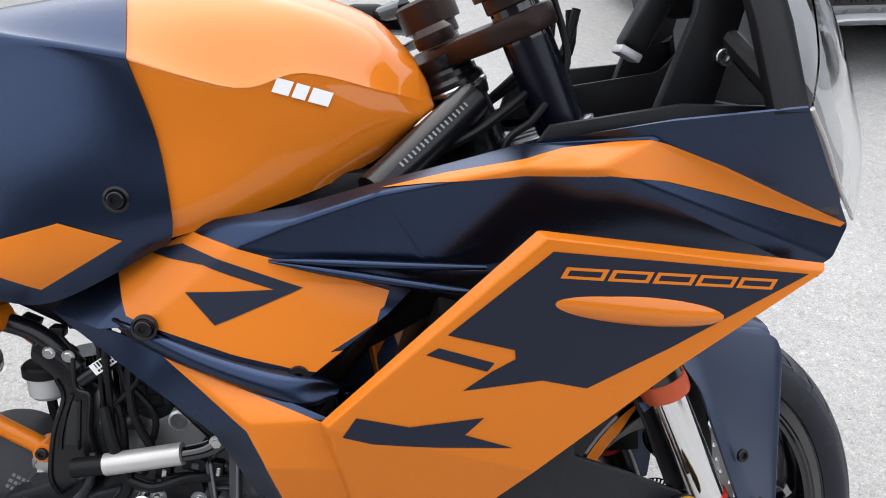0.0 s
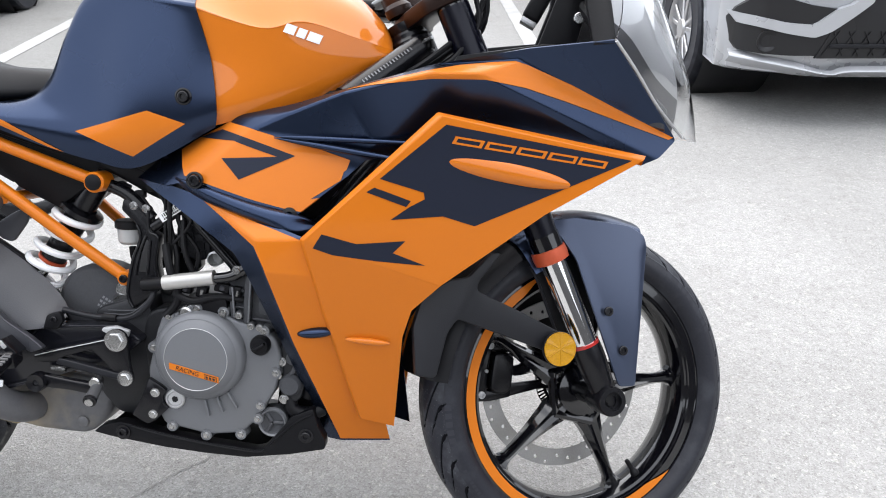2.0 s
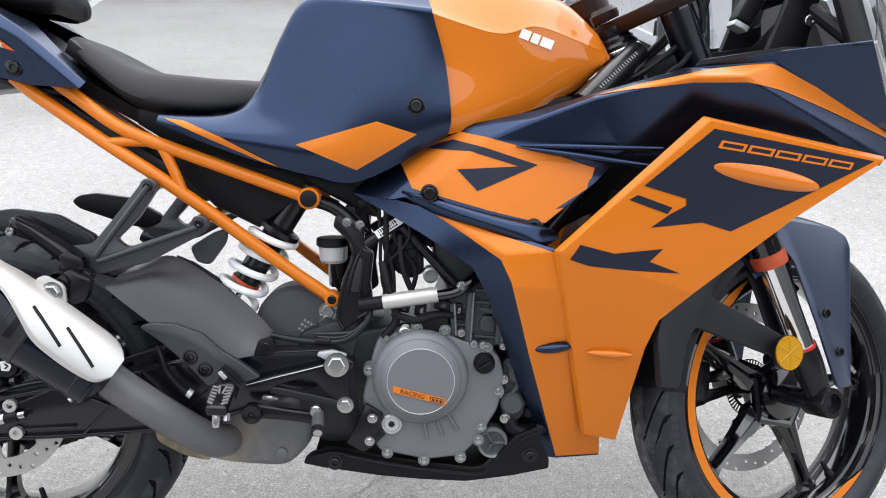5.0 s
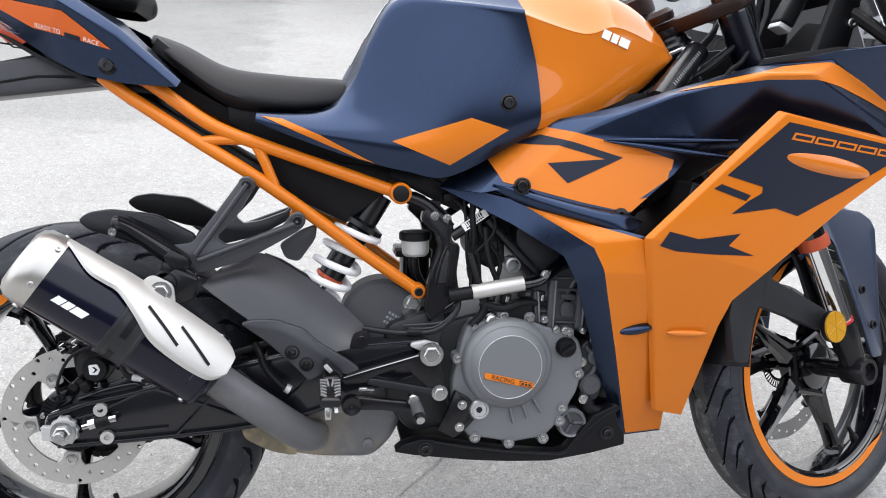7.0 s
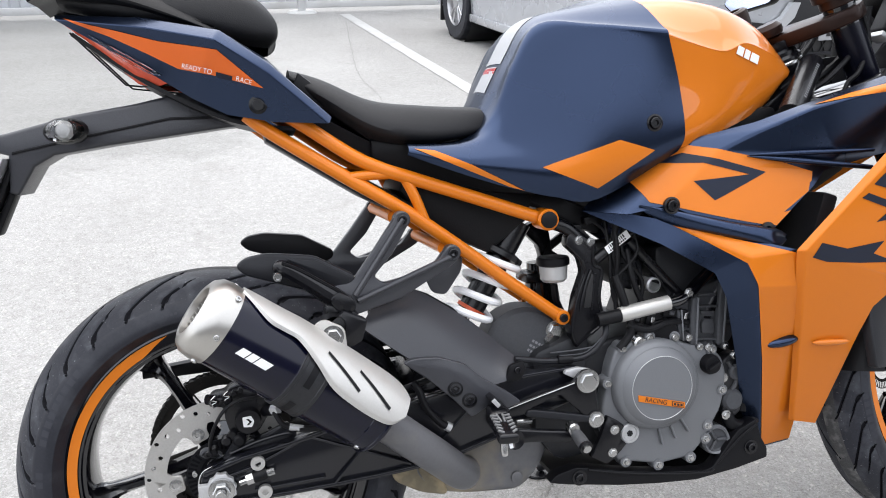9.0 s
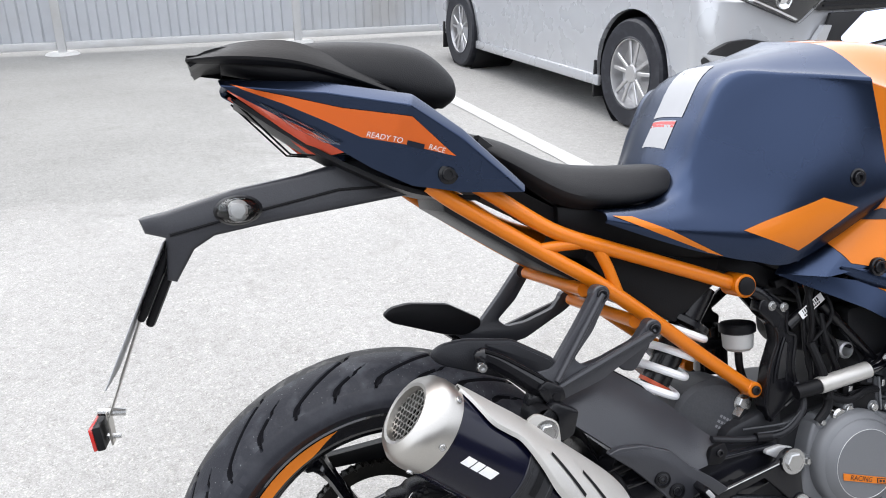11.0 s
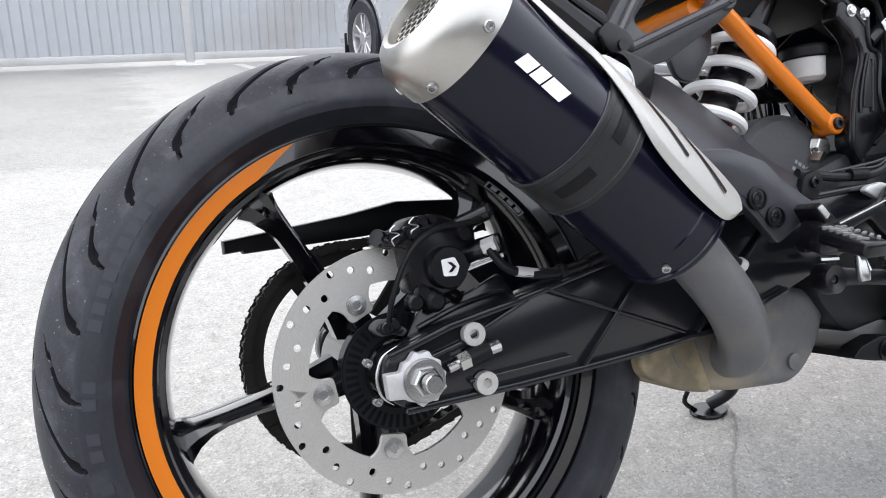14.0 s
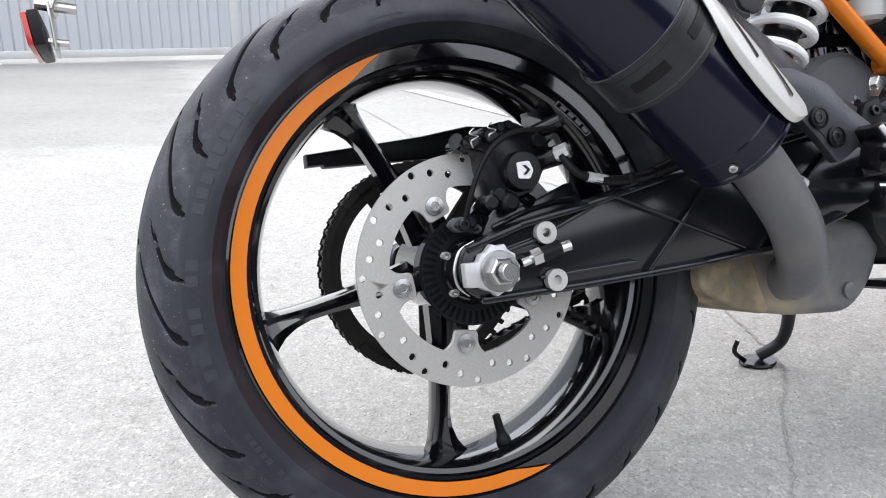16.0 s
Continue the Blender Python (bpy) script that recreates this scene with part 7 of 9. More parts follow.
def can_patch(corners, r, n=6):
    """A small flat shape wrapped on the silencer, from four (s, degrees) corners."""
    bm = bmesh.new()
    grid = []
    for i in range(n + 1):
        u = i / n
        row = []
        for j in range(n + 1):
            v = j / n
            s0 = [(1 - u) * ((1 - v) * corners[0][k] + v * corners[3][k]) + u * ((1 - v) * corners[1][k] + v * corners[2][k]) for k in (0, 1)]
            row.append(bm.verts.new(on_can(s0[0], s0[1], r)))
        grid.append(row)
    for a, b in zip(grid, grid[1:]):
        for j in range(n):
            bm.faces.new((a[j], a[j + 1], b[j + 1], b[j]))
    return bm


for phi in (15, 75, 135, 195, 255, 315):
    bolt(on_can(0.012, phi - 20, 0.0555), on_can(0, phi - 20, 1.0) - on_can(0, phi - 20, 0.0), 0.0042, 0.003, STEEL, can, name="rivet")
for phi in (-55, 20, 100, 180):
    bolt(on_can(EL * 0.945, phi, 0.0545), on_can(0, phi, 1.0) - on_can(0, phi, 0.0), 0.0042, 0.003, STEEL, can, name="rivet")
part("silencer_lip", lathe([(0.0545, EL * 0.972), (0.0568, EL * 0.976), (0.0572, EL * 0.986), (0.0560, EL * 0.994), (0.0520, EL * 1.000)], 64, aim(EA, ew)), EXHAUST_BLACK, can, "rolled lip at the silencer end")
part("silencer_band", lathe([(0.0555, EL * 0.447), (0.0572, EL * 0.449), (0.0572, EL * 0.465), (0.0565, EL * 0.468), (0.0565, EL * 0.578), (0.0572, EL * 0.581), (0.0572, EL * 0.597), (0.0555, EL * 0.599)], 64, aim(EA, ew)), ENGINE_DARK, can, "dark satin band round the silencer")
# the maker's mark as plain slanted blocks
for s0, s1 in ((0.0445, 0.0575), (0.0590, 0.0700), (0.0715, 0.0905)):
    part("maker_mark", can_patch([(s0 + 0.003, 1), (s1 + 0.003, 1), (s1 - 0.002, -11), (s0 - 0.002, -11)], 0.0549), WHITE_PRINT, can)
for phi in (-50, 14, 80, 150):
    part("band_slot", can_patch([(EL * 0.500, phi - 18), (EL * 0.535, phi - 18), (EL * 0.535, phi + 18), (EL * 0.500, phi + 18)], 0.0571), BLACK_PLASTIC, can)


def heat_shield():
    """A bright shield on the outer upper side of the silencer, with two long slots."""
    rows = [(0.016, 76, 90, 0.0590), (0.040, 58, 92, 0.0605), (0.062, 47, 92, 0.0615), (0.085, 46, 93, 0.0625), (0.106, 45, 96, 0.0635), (0.140, 30, 96, 0.0640), (0.176, 13, 92, 0.0645), (0.216, 7, 88, 0.0645), (0.255, 6, 84, 0.0640), (0.278, 10, 74, 0.0630), (0.292, 26, 58, 0.0620)]
    lines = [catmull([(a, b, c) for a, b, c in zip([r[0] for r in rows], [r[k] for r in rows], [r[3] for r in rows])], 8) for k in (1, 2)]
    bm, grid, n = bmesh.new(), [], 64
    for lo, hi in zip(*lines):
        row = []
        for j in range(n + 1):
            v = j / n
            lip = 0.0035 * (min(1.0, v / 0.08, (1 - v) / 0.08) - 1.0)
            row.append((lo.x, lo.y + (hi.y - lo.y) * v, bm.verts.new(on_can(lo.x, lo.y + (hi.y - lo.y) * v, lo.z + lip)), v))
        grid.append(row)
    for a, b in zip(grid, grid[1:]):
        for j in range(n):
            bm.faces.new((a[j][2], a[j + 1][2], b[j + 1][2], b[j][2]))
    bmesh.ops.recalc_face_normals(bm, faces=bm.faces)
    bmesh.ops.solidify(bm, geom=list(bm.faces), thickness=0.0015)
    return bm


part("heat_shield", heat_shield(), SILVER, can, "satin silver heat shield with two slots")
for s0, s1 in ((0.150, 0.212), (0.203, 0.264)):
    part("shield_slot", can_patch([(s0, 51.5), (s1, 27.5), (s1 - 0.001, 23.5), (s0 - 0.001, 47.5)], 0.0653, 14), BLACK_PLASTIC, can)
part("hanger_tab", prism(round_poly([(0.145, 0.552), (0.160, 0.560), (0.188, 0.545), (0.190, 0.515), (0.160, 0.512)], 0.008), -0.226, -0.220, 0.001), SILVER, can)
bolt((0.171, -0.226, 0.535), (0, -1, 0), 0.0105, 0.007, STEEL, bike, True)
part("hanger_rubber", lathe([(0.016, -0.02), (0.018, 0.0), (0.016, 0.03), (0, 0.03)], 20, pose(0.175, -0.20, 0.545)), BLACK_PLASTIC, bike)
part("hanger_stay", prism(round_poly([(0.142, 0.505), (0.165, 0.548), (0.19, 0.566), (0.222, 0.550), (0.213, 0.520), (0.160, 0.498)], 0.005), -0.214, -0.196, 0.003), BLACK_METAL, bike)
part("exhaust_pipe", tube([(0.215, -0.206, 0.416), (0.262, -0.195, 0.372), (0.315, -0.172, 0.322), (0.358, -0.135, 0.276), (0.376, -0.098, 0.258), (0.374, -0.060, 0.258)], 0.0265, 24, 7), PIPE_GREY, bike, "dark grey exhaust pipe")
part("pipe_clamp", lathe([(0.0265, -0.008), (0.031, -0.008), (0.031, 0.008), (0.0265, 0.008)], 28, aim((0.376, -0.078, 0.257), (0, 1, 0)), closed=True), PIPE_GREY, bike)
part("collector_box", prism(round_poly([(0.260, 0.279), (0.263, 0.255), (0.307, 0.229), (0.383, 0.211), (0.475, 0.204), (0.511, 0.237), (0.533, 0.287), (0.517, 0.306), (0.458, 0.321), (0.397, 0.322), (0.33, 0.325)], 0.02), -0.088, 0.075, 0.022, 4), MUFFLER_BOX, bike, "dusty steel exhaust collector box")
part("box_end", prism(round_poly([(0.2585, 0.279), (0.2615, 0.254), (0.306, 0.2275), (0.352, 0.2165), (0.338, 0.270), (0.322, 0.3265), (0.300, 0.312)], 0.014), -0.0895, 0.0765, 0.022, 4), DUSTY_STEEL, bike, "tan road dust on the rear of the collector box")
part("box_plug", lathe([(0.010, 0.004), (0.010, -0.004), (0.006, -0.006), (0, -0.006)], 16, pose(0.468, -0.088, 0.231)), MUFFLER_BOX, bike)
part("box_seam", tube([(0.306, -0.084, 0.312), (0.300, -0.087, 0.272), (0.318, -0.086, 0.240), (0.345, -0.082, 0.226)], 0.003, 8, 4), MUFFLER_BOX, bike)

# ---- rear brake, chain, stand ----
disc = part("rear_brake_disc", disc_mesh(0.115, 0.083, 0.0045, 36, 5, 0.0723, radians(183.5)), DISC_STEEL, REAR, "drilled steel rear brake disc", m=Matrix.Translation((0, -0.076, 0)))
for k in range(5):
    a = radians(116 + 72 * k)
    p = (0.0723 * math.cos(a), -0.0785, 0.0723 * math.sin(a))
    part("disc_lug", disc_lug(0.083, 0.0043, 0.0723), DISC_STEEL, disc, m=Matrix.Rotation(-a, 4, "Y"))
    part("disc_bolt", lathe([(0.0095, 0), (0.0092, -0.0025), (0.0045, -0.003), (0.004, -0.0012), (0, -0.0012)], 18, Matrix.Translation(p)), STEEL, REAR)
    part("disc_arm", tube([(0.035 * math.cos(a), -0.055, 0.035 * math.sin(a)), (0.0723 * math.cos(a), -0.068, 0.0723 * math.sin(a))], [0.014, 0.010], 10, 1, flat=0.6), BLACK_METAL, REAR)


def sensor_ring():
    """The slotted ring of the wheel speed sensor."""
    bm, n = bmesh.new(), 88
    rings = [[bm.verts.new((r * math.cos(math.tau * k / n), 0, r * math.sin(math.tau * k / n))) for k in range(n)] for r in (0.034, 0.040, 0.052, 0.054)]
    for i, (one, two) in enumerate(zip(rings, rings[1:])):
        for k in range(n):
            if i != 1 or k % 2 == 0:
                bm.faces.new((one[k], one[(k + 1) % n], two[(k + 1) % n], two[k]))
    bmesh.ops.solidify(bm, geom=list(bm.faces), thickness=0.002)
    return bm


part("sensor_back", lathe([(0.030, 0.0), (0.0545, 0.0), (0.0545, 0.002), (0.030, 0.002)], 60, Matrix.Translation((0, -0.0835, 0)), closed=True), RUBBER_CUT, REAR)
part("sensor_ring", sensor_ring(), STAY_GREY, REAR, "black slotted speed sensor ring", m=Matrix.Translation((0, -0.0865, 0)))
part("hub_spacer", lathe([(0.026, 0.03), (0.028, -0.012), (0.026, -0.016), (0.029, -0.020), (0.027, -0.026), (0.022, -0.030), (0.020, -0.050), (0, -0.050)], 32, Matrix.Translation((0, -0.075, 0))), BLACK_METAL, REAR)
part("axle_collar", tube([(-0.012, -0.122, 0.3345), (-0.0265, -0.122, 0.3265), (-0.033, -0.122, 0.310), (-0.0305, -0.122, 0.294), (-0.021, -0.122, 0.2845)], [0.0006, 0.0016, 0.0019, 0.0016, 0.0006], 10, 5), STEEL, bike, "bright crescent of the hub collar")
for x, z in ((-0.038, 0.3235), (-0.033, 0.2885)):
    bolt((x, -0.112, z), (0, -1, 0), 0.0042, 0.007, STEEL, bike)
caliper = part("rear_caliper", prism(round_poly([(0.0115, 0.401), (0.0104, 0.4175), (-0.0093, 0.421), (-0.0100, 0.4292), (-0.003, 0.434), (0.0121, 0.4347), (0.0200, 0.4425), (0.0336, 0.4455), (0.0480, 0.4440), (0.063, 0.4360), (0.0800, 0.4300), (0.0800, 0.4120), (0.0745, 0.3972), (0.0603, 0.3760), (0.0384, 0.3690), (0.018, 0.3740)], 0.004), -0.112, -0.060, 0.005), BLACK_METAL, bike, "black rear brake caliper")
part("piston_cap", lathe([(0.0195, 0.0), (0.0195, -0.010), (0.0178, -0.014), (0, -0.0145)], 36, pose(0.045, -0.111, 0.396)), BLACK_METAL, caliper, "round black piston cap with white mark")
part("cap_mark", prism(round_poly([(0.038, 0.389), (0.037, 0.404), (0.050, 0.405), (0.054, 0.396), (0.050, 0.388)], 0.002), -0.1264, -0.1256, 0), WHITE_PRINT, caliper)
part("cap_mark_gap", prism([(0.0425, 0.392), (0.047, 0.3965), (0.0425, 0.401), (0.046, 0.401), (0.0505, 0.3965), (0.046, 0.392)], -0.1272, -0.1265, 0), BLACK_METAL, caliper)
for a, b, r in (((0.068, -0.10, 0.432), (0.092, -0.118, 0.442), 0.008), ((0.070, -0.10, 0.405), (0.100, -0.122, 0.412), 0.010), ((0.050, -0.10, 0.374), (0.056, -0.112, 0.366), 0.006), ((0.002, -0.09, 0.425), (-0.012, -0.10, 0.430), 0.008)):
    part("caliper_boss", tube([a, b], r, 12, 1), BLACK_METAL, caliper)
for x, z, r in ((-0.001, 0.4275, 0.0062), (0.0155, 0.4315, 0.0058), (0.028, 0.439, 0.0045), (0.037, 0.441, 0.0045)):
    part("caliper_lobe", lathe([(r, 0.006), (r, -0.005), (r * 0.8, -0.008), (0, -0.008)], 16, pose(x, -0.111, z)), BLACK_METAL, caliper)
part("slide_boot", lathe([(0.0095, 0.002), (0.0105, -0.003), (0.0088, -0.006), (0.0100, -0.009), (0.0085, -0.013), (0.006, -0.015), (0, -0.015)], 22, pose(0.030, -0.110, 0.3675)), BLACK_PLASTIC, caliper, "black rubber slide boot")
part("slide_bolt", lathe([(0.0078, 0.002), (0.0078, -0.010), (0.0055, -0.012), (0, -0.012)], 18, pose(0.0115, -0.110, 0.3690)), BLACK_METAL, caliper)
part("bleed_cap", tube([(0.086, -0.114, 0.440), (0.094, -0.120, 0.444)], 0.0062, 10, 1), BLACK_PLASTIC, caliper)
part("banjo_base", tube([(0.070, -0.108, 0.404), (0.082, -0.122, 0.409)], 0.0085, 14, 1), BLACK_METAL, caliper)
part("banjo", tube([(0.081, -0.121, 0.4088), (0.091, -0.130, 0.4125)], 0.0078, 6, 1), AXLE_GREY, caliper, "bright hose banjo")
for x0, z0 in ((0.0175, 0.436), (-0.001, 0.431)):
    part("pin_clip", tube([(x0 + 0.002, -0.117, z0 + 0.008), (x0 - 0.004, -0.120, z0 + 0.003), (x0 + 0.004, -0.121, z0), (x0 - 0.003, -0.120, z0 - 0.004), (x0 - 0.001, -0.118, z0 - 0.010)], 0.0009, 6, 4), STEEL, caliper)
part("brake_hose_end", tube([(0.084, -0.128, 0.408), (0.094, -0.136, 0.390), (0.108, -0.139, 0.3835), (0.120, -0.140, 0.380)], 0.0042, 10, 4), BLACK_PLASTIC, bike)
part("hose_ferrule", tube([(0.104, -0.1385, 0.3850), (0.124, -0.140, 0.3800)], 0.0050, 12, 1), AXLE_GREY, bike)
part("brake_hose", tube([(0.118, -0.140, 0.3805), (0.1467, -0.141, 0.379), (0.1865, -0.140, 0.3865), (0.25, -0.136, 0.412), (0.36, -0.135, 0.44)], 0.0050, 10, 5), BLACK_PLASTIC, bike)
part("hose_sleeve", tube([(0.176, -0.1405, 0.384), (0.200, -0.1395, 0.391)], 0.0066, 12, 2), BLACK_PLASTIC, bike)
part("hose_clip", box(0.008, 0.012, 0.012, pose(0.149, -0.141, 0.3795, 0, -8, 0), 0.002), BLACK_PLASTIC, bike)
part("sensor_wire", tube([(0.086, -0.118, 0.436), (0.060, -0.128, 0.4335), (0.035, -0.130, 0.432), (0.0138, -0.128, 0.420), (-0.0008, -0.126, 0.400), (-0.011, -0.122, 0.375), (-0.0135, -0.114, 0.357)], 0.0026, 8, 6), BLACK_PLASTIC, bike)
part("sensor", lathe([(0.0055, 0.010), (0.0055, -0.008), (0.0035, -0.010), (0, -0.010)], 18, pose(-0.0085, -0.106, 0.352)), BLACK_PLASTIC, bike)
bracket = part("caliper_bracket", prism(round_poly([(-0.012, 0.318), (0.012, 0.352), (0.022, 0.366), (0.037, 0.360), (0.069, 0.370), (0.102, 0.383), (0.121, 0.352), (0.060, 0.335), (0.030, 0.322)], 0.005), -0.108, -0.100, 0.002), SWING_BLACK, bike, "black cast caliper bracket with a raised rim")
part("bracket_rim", tube([(0.014, -0.108, 0.345), (0.028, -0.109, 0.350), (0.057, -0.109, 0.359), (0.096, -0.109, 0.3655), (0.107, -0.109, 0.362), (0.112, -0.108, 0.352)], 0.0028, 8, 5), SWING_BLACK, bracket)
LUG = [(-0.0310, 0.3510), (-0.0245, 0.3575), (-0.0150, 0.3580), (-0.0040, 0.3520), (0.0040, 0.3450), (-0.0020, 0.3400), (-0.0100, 0.3440), (-0.0225, 0.3430)]
lug = part("sensor_lug", prism(round_poly(LUG, 0.004), -0.112, -0.100, 0.0015), HEAD_GREY, bracket, "worn bright edge of the sensor lug")
mid = (sum(x for x, _ in LUG) / 8, sum(z for _, z in LUG) / 8)
part("lug_face", prism(round_poly([(mid[0] + 0.78 * (x - mid[0]), mid[1] + 0.72 * (z - mid[1])) for x, z in LUG], 0.003), -0.1135, -0.108, 0.001), BLACK_METAL, lug)
bolt((-0.0165, -0.1135, 0.3505), (0, -1, 0), 0.0055, 0.004, BLACK_METAL, lug)
# chain side
sprocket = lathe([(0.099, -0.003), (0.1125, -0.003), (0.1125, 0.003), (0.099, 0.003)], 90, closed=True)
for k in range(5):
    sprocket = join(sprocket, box(0.066, 0.006, 0.018, Matrix.Rotation(math.tau * (k + 0.3) / 5, 4, "Y") @ pose(0.069, 0, 0), 0.002, 1))
for k in range(45):
    sprocket = join(sprocket, box(0.008, 0.005, 0.006, Matrix.Rotation(math.tau * k / 45, 4, "Y") @ pose(0.115, 0, 0), 0.001, 1))
part("sprocket", sprocket, CHAIN_STEEL, REAR, "dark steel sprocket", m=Matrix.Translation((0, 0.064, 0)))


def chain():
    """Roller chain on two sprockets: side plates and rollers, link by link."""
    c0, r0, c1, r1 = Vector((0, 0.306)), 0.117, Vector((0.515, 0.395)), 0.034
    d = c1 - c0
    base = math.atan2(d.y, d.x)
    off = math.acos((r0 - r1) / d.length)
    path = []
    n0 = 34
    a_top, a_low = base + off, base - off
    for i in range(n0 + 1):
        a = a_top + (math.tau - 2 * off) * i / n0
        path.append(c0 + r0 * Vector((math.cos(a), math.sin(a))))
    q = c1 + r1 * Vector((math.cos(a_low), math.sin(a_low)))
    for i in range(1, 33):
        path.append((c0 + r0 * Vector((math.cos(a_low), math.sin(a_low)))).lerp(q, i / 33))
    for i in range(9):
        a = a_low + 2 * off * i / 8
        path.append(c1 + r1 * Vector((math.cos(a), math.sin(a))))
    q2 = c1 + r1 * Vector((math.cos(a_top), math.sin(a_top)))
    for i in range(1, 33):
        path.append(q2.lerp(c0 + r0 * Vector((math.cos(a_top), math.sin(a_top))), i / 33))
    verts, faces = [], []
    k = 0
    for a, b in zip(path, path[1:] + path[:1]):
        w = b - a
        if w.length < 1e-5:
            continue
        u = w.normalized()
        v = Vector((-u.y, u.x))
        wide = 0.0105 if k % 2 else 0.0085
        for y in (-wide, wide):
            base_i = len(verts)
            ring = [(-0.003, -0.0055), (0.35 * w.length, -0.0042), (w.length + 0.003, -0.0055), (w.length + 0.006, 0), (w.length + 0.003, 0.0055), (0.5 * w.length, 0.0042), (-0.003, 0.0055), (-0.006, 0)]
            for t in (0, 0.0022):
                for s0, h in ring:
                    p = a + u * s0 + v * h
                    verts.append((p.x, 0.064 + y + math.copysign(t, y), p.y))
            faces.append(tuple(range(base_i, base_i + 8)))
            faces.append(tuple(range(base_i + 15, base_i + 7, -1)))
            for i in range(8):
                j = (i + 1) % 8
                faces.append((base_i + i, base_i + j, base_i + 8 + j, base_i + 8 + i))
        base_i = len(verts)
        for y in (-0.008, 0.008):
            for i in range(8):
                t = math.tau * i / 8
                verts.append((a.x + 0.0045 * math.cos(t), 0.064 + y, a.y + 0.0045 * math.sin(t)))
        for i in range(8):
            j = (i + 1) % 8
            faces.append((base_i + i, base_i + j, base_i + 8 + j, base_i + 8 + i))
        k += 1
    mesh = bpy.data.meshes.new("chain")
    mesh.from_pydata(verts, [], faces)
    mesh.materials.append(CHAIN_STEEL)
    ob = new("drive_chain", mesh)
    ob.parent = bike
    return tagged(ob, "dark greasy drive chain", kind="stuff")


chain()
part("chain_guard", prism([(-0.124, 0.443), (0.010, 0.456), (0.068, 0.465), (0.14, 0.460), (0.30, 0.49), (0.30, 0.44), (0.15, 0.436), (0.02, 0.430), (-0.104, 0.427), (-0.106, 0.430), (-0.124, 0.429)], 0.062, 0.085, 0.003), BLACK_PLASTIC, bike, "black chain guard")
part("rear_hugger", loft([[(0.332 * math.cos(a), -0.07, 0.306 + 0.325 * math.sin(a)), (0.34 * math.cos(a), 0.0, 0.306 + 0.338 * math.sin(a)), (0.332 * math.cos(a), 0.07, 0.306 + 0.325 * math.sin(a))] for a in (0.35, 0.55, 0.75)], 4, 4, thick=0.003), BLACK_PLASTIC, bike)
stand_up = Vector((0, -math.sin(radians(LEAN)), math.cos(radians(LEAN))))
foot = Vector((0.626, 0.258, 0.258 * math.tan(radians(LEAN)) + 0.0035))
stand = part("side_stand", tube([(0.560, 0.11, 0.245), (0.625, 0.175, 0.180), (0.650, 0.225, 0.115), tuple(foot + stand_up * 0.010)], [0.012, 0.0105, 0.0095, 0.0095], 14, 5), STAY_GREY, bike, "dark side stand")
part("stand_foot", lathe([(0, 0.0035), (0.027, 0.003), (0.029, 0.0), (0.028, -0.0034), (0, -0.0034)], 28, aim(foot, stand_up) @ Matrix.Diagonal((1.15, 1, 0.85, 1))), BLACK_METAL, stand, "flat stand foot")
part("stand_tang", tube([foot + Vector((-0.022, 0.005, 0.004)), foot + Vector((-0.045, 0.0, 0.022)), foot + Vector((-0.040, -0.004, 0.040))], 0.004, 8, 4), BLACK_METAL, stand)

part("engine_mount", prism(round_poly([(0.520, 0.470), (0.557, 0.473), (0.642, 0.452), (0.653, 0.391), (0.581, 0.374), (0.520, 0.399)], 0.012), -0.05, 0.03, 0.008), ENGINE_DARK, bike)
for k, (x, z) in enumerate(((0.018, 0.430), (0.066, 0.424), (0.020, 0.376))):
    part("caliper_bolt", lathe([(0.007, 0.0), (0.0075, -0.004), (0.006, -0.008), (0, -0.008)], 12, pose(x, -0.112, z)), BLACK_METAL, caliper)

for p, r in (([(0.655, -0.13, 0.480), (0.690, -0.135, 0.468), (0.730, -0.130, 0.476), (0.770, -0.12, 0.470)], 0.006), ([(0.640, -0.12, 0.560), (0.650, -0.13, 0.520), (0.662, -0.13, 0.470), (0.640, -0.13, 0.440)], 0.007), ([(0.668, -0.11, 0.60), (0.672, -0.12, 0.55), (0.690, -0.12, 0.505)], 0.005)):
    part("engine_hose", tube(p, r, 10, 5), BLACK_PLASTIC, bike, "black rubber hose")
for x, z, w, h in ((0.672, 0.486, 0.022, 0.014), (0.700, 0.482, 0.018, 0.020), (0.735, 0.490, 0.026, 0.016), (0.690, 0.500, 0.014, 0.010), (0.760, 0.482, 0.014, 0.022)):
    part("wire_connector", box(w, 0.018, h, pose(x, -0.118, z, 0, 12, 0), 0.003, 2), BLACK_PLASTIC, bike)
    part("connector_clip", box(w * 0.35, 0.004, h * 0.5, pose(x + 0.002, -0.128, z, 0, 12, 0), 0.001, 1), STEEL if w < 0.02 else GREY_PLASTIC, bike)


# ---- fork, front fender, cockpit: all built straight ahead, then turned with the bar ----
fork_way = Vector((-math.sin(radians(RAKE)), 0, math.cos(radians(RAKE))))


def fork_at(z, y):
    """The fork leg's axis at a height."""
    k = (z - 0.45) / fork_way.z
    return Vector((1.288, y, 0.45)) + fork_way * k


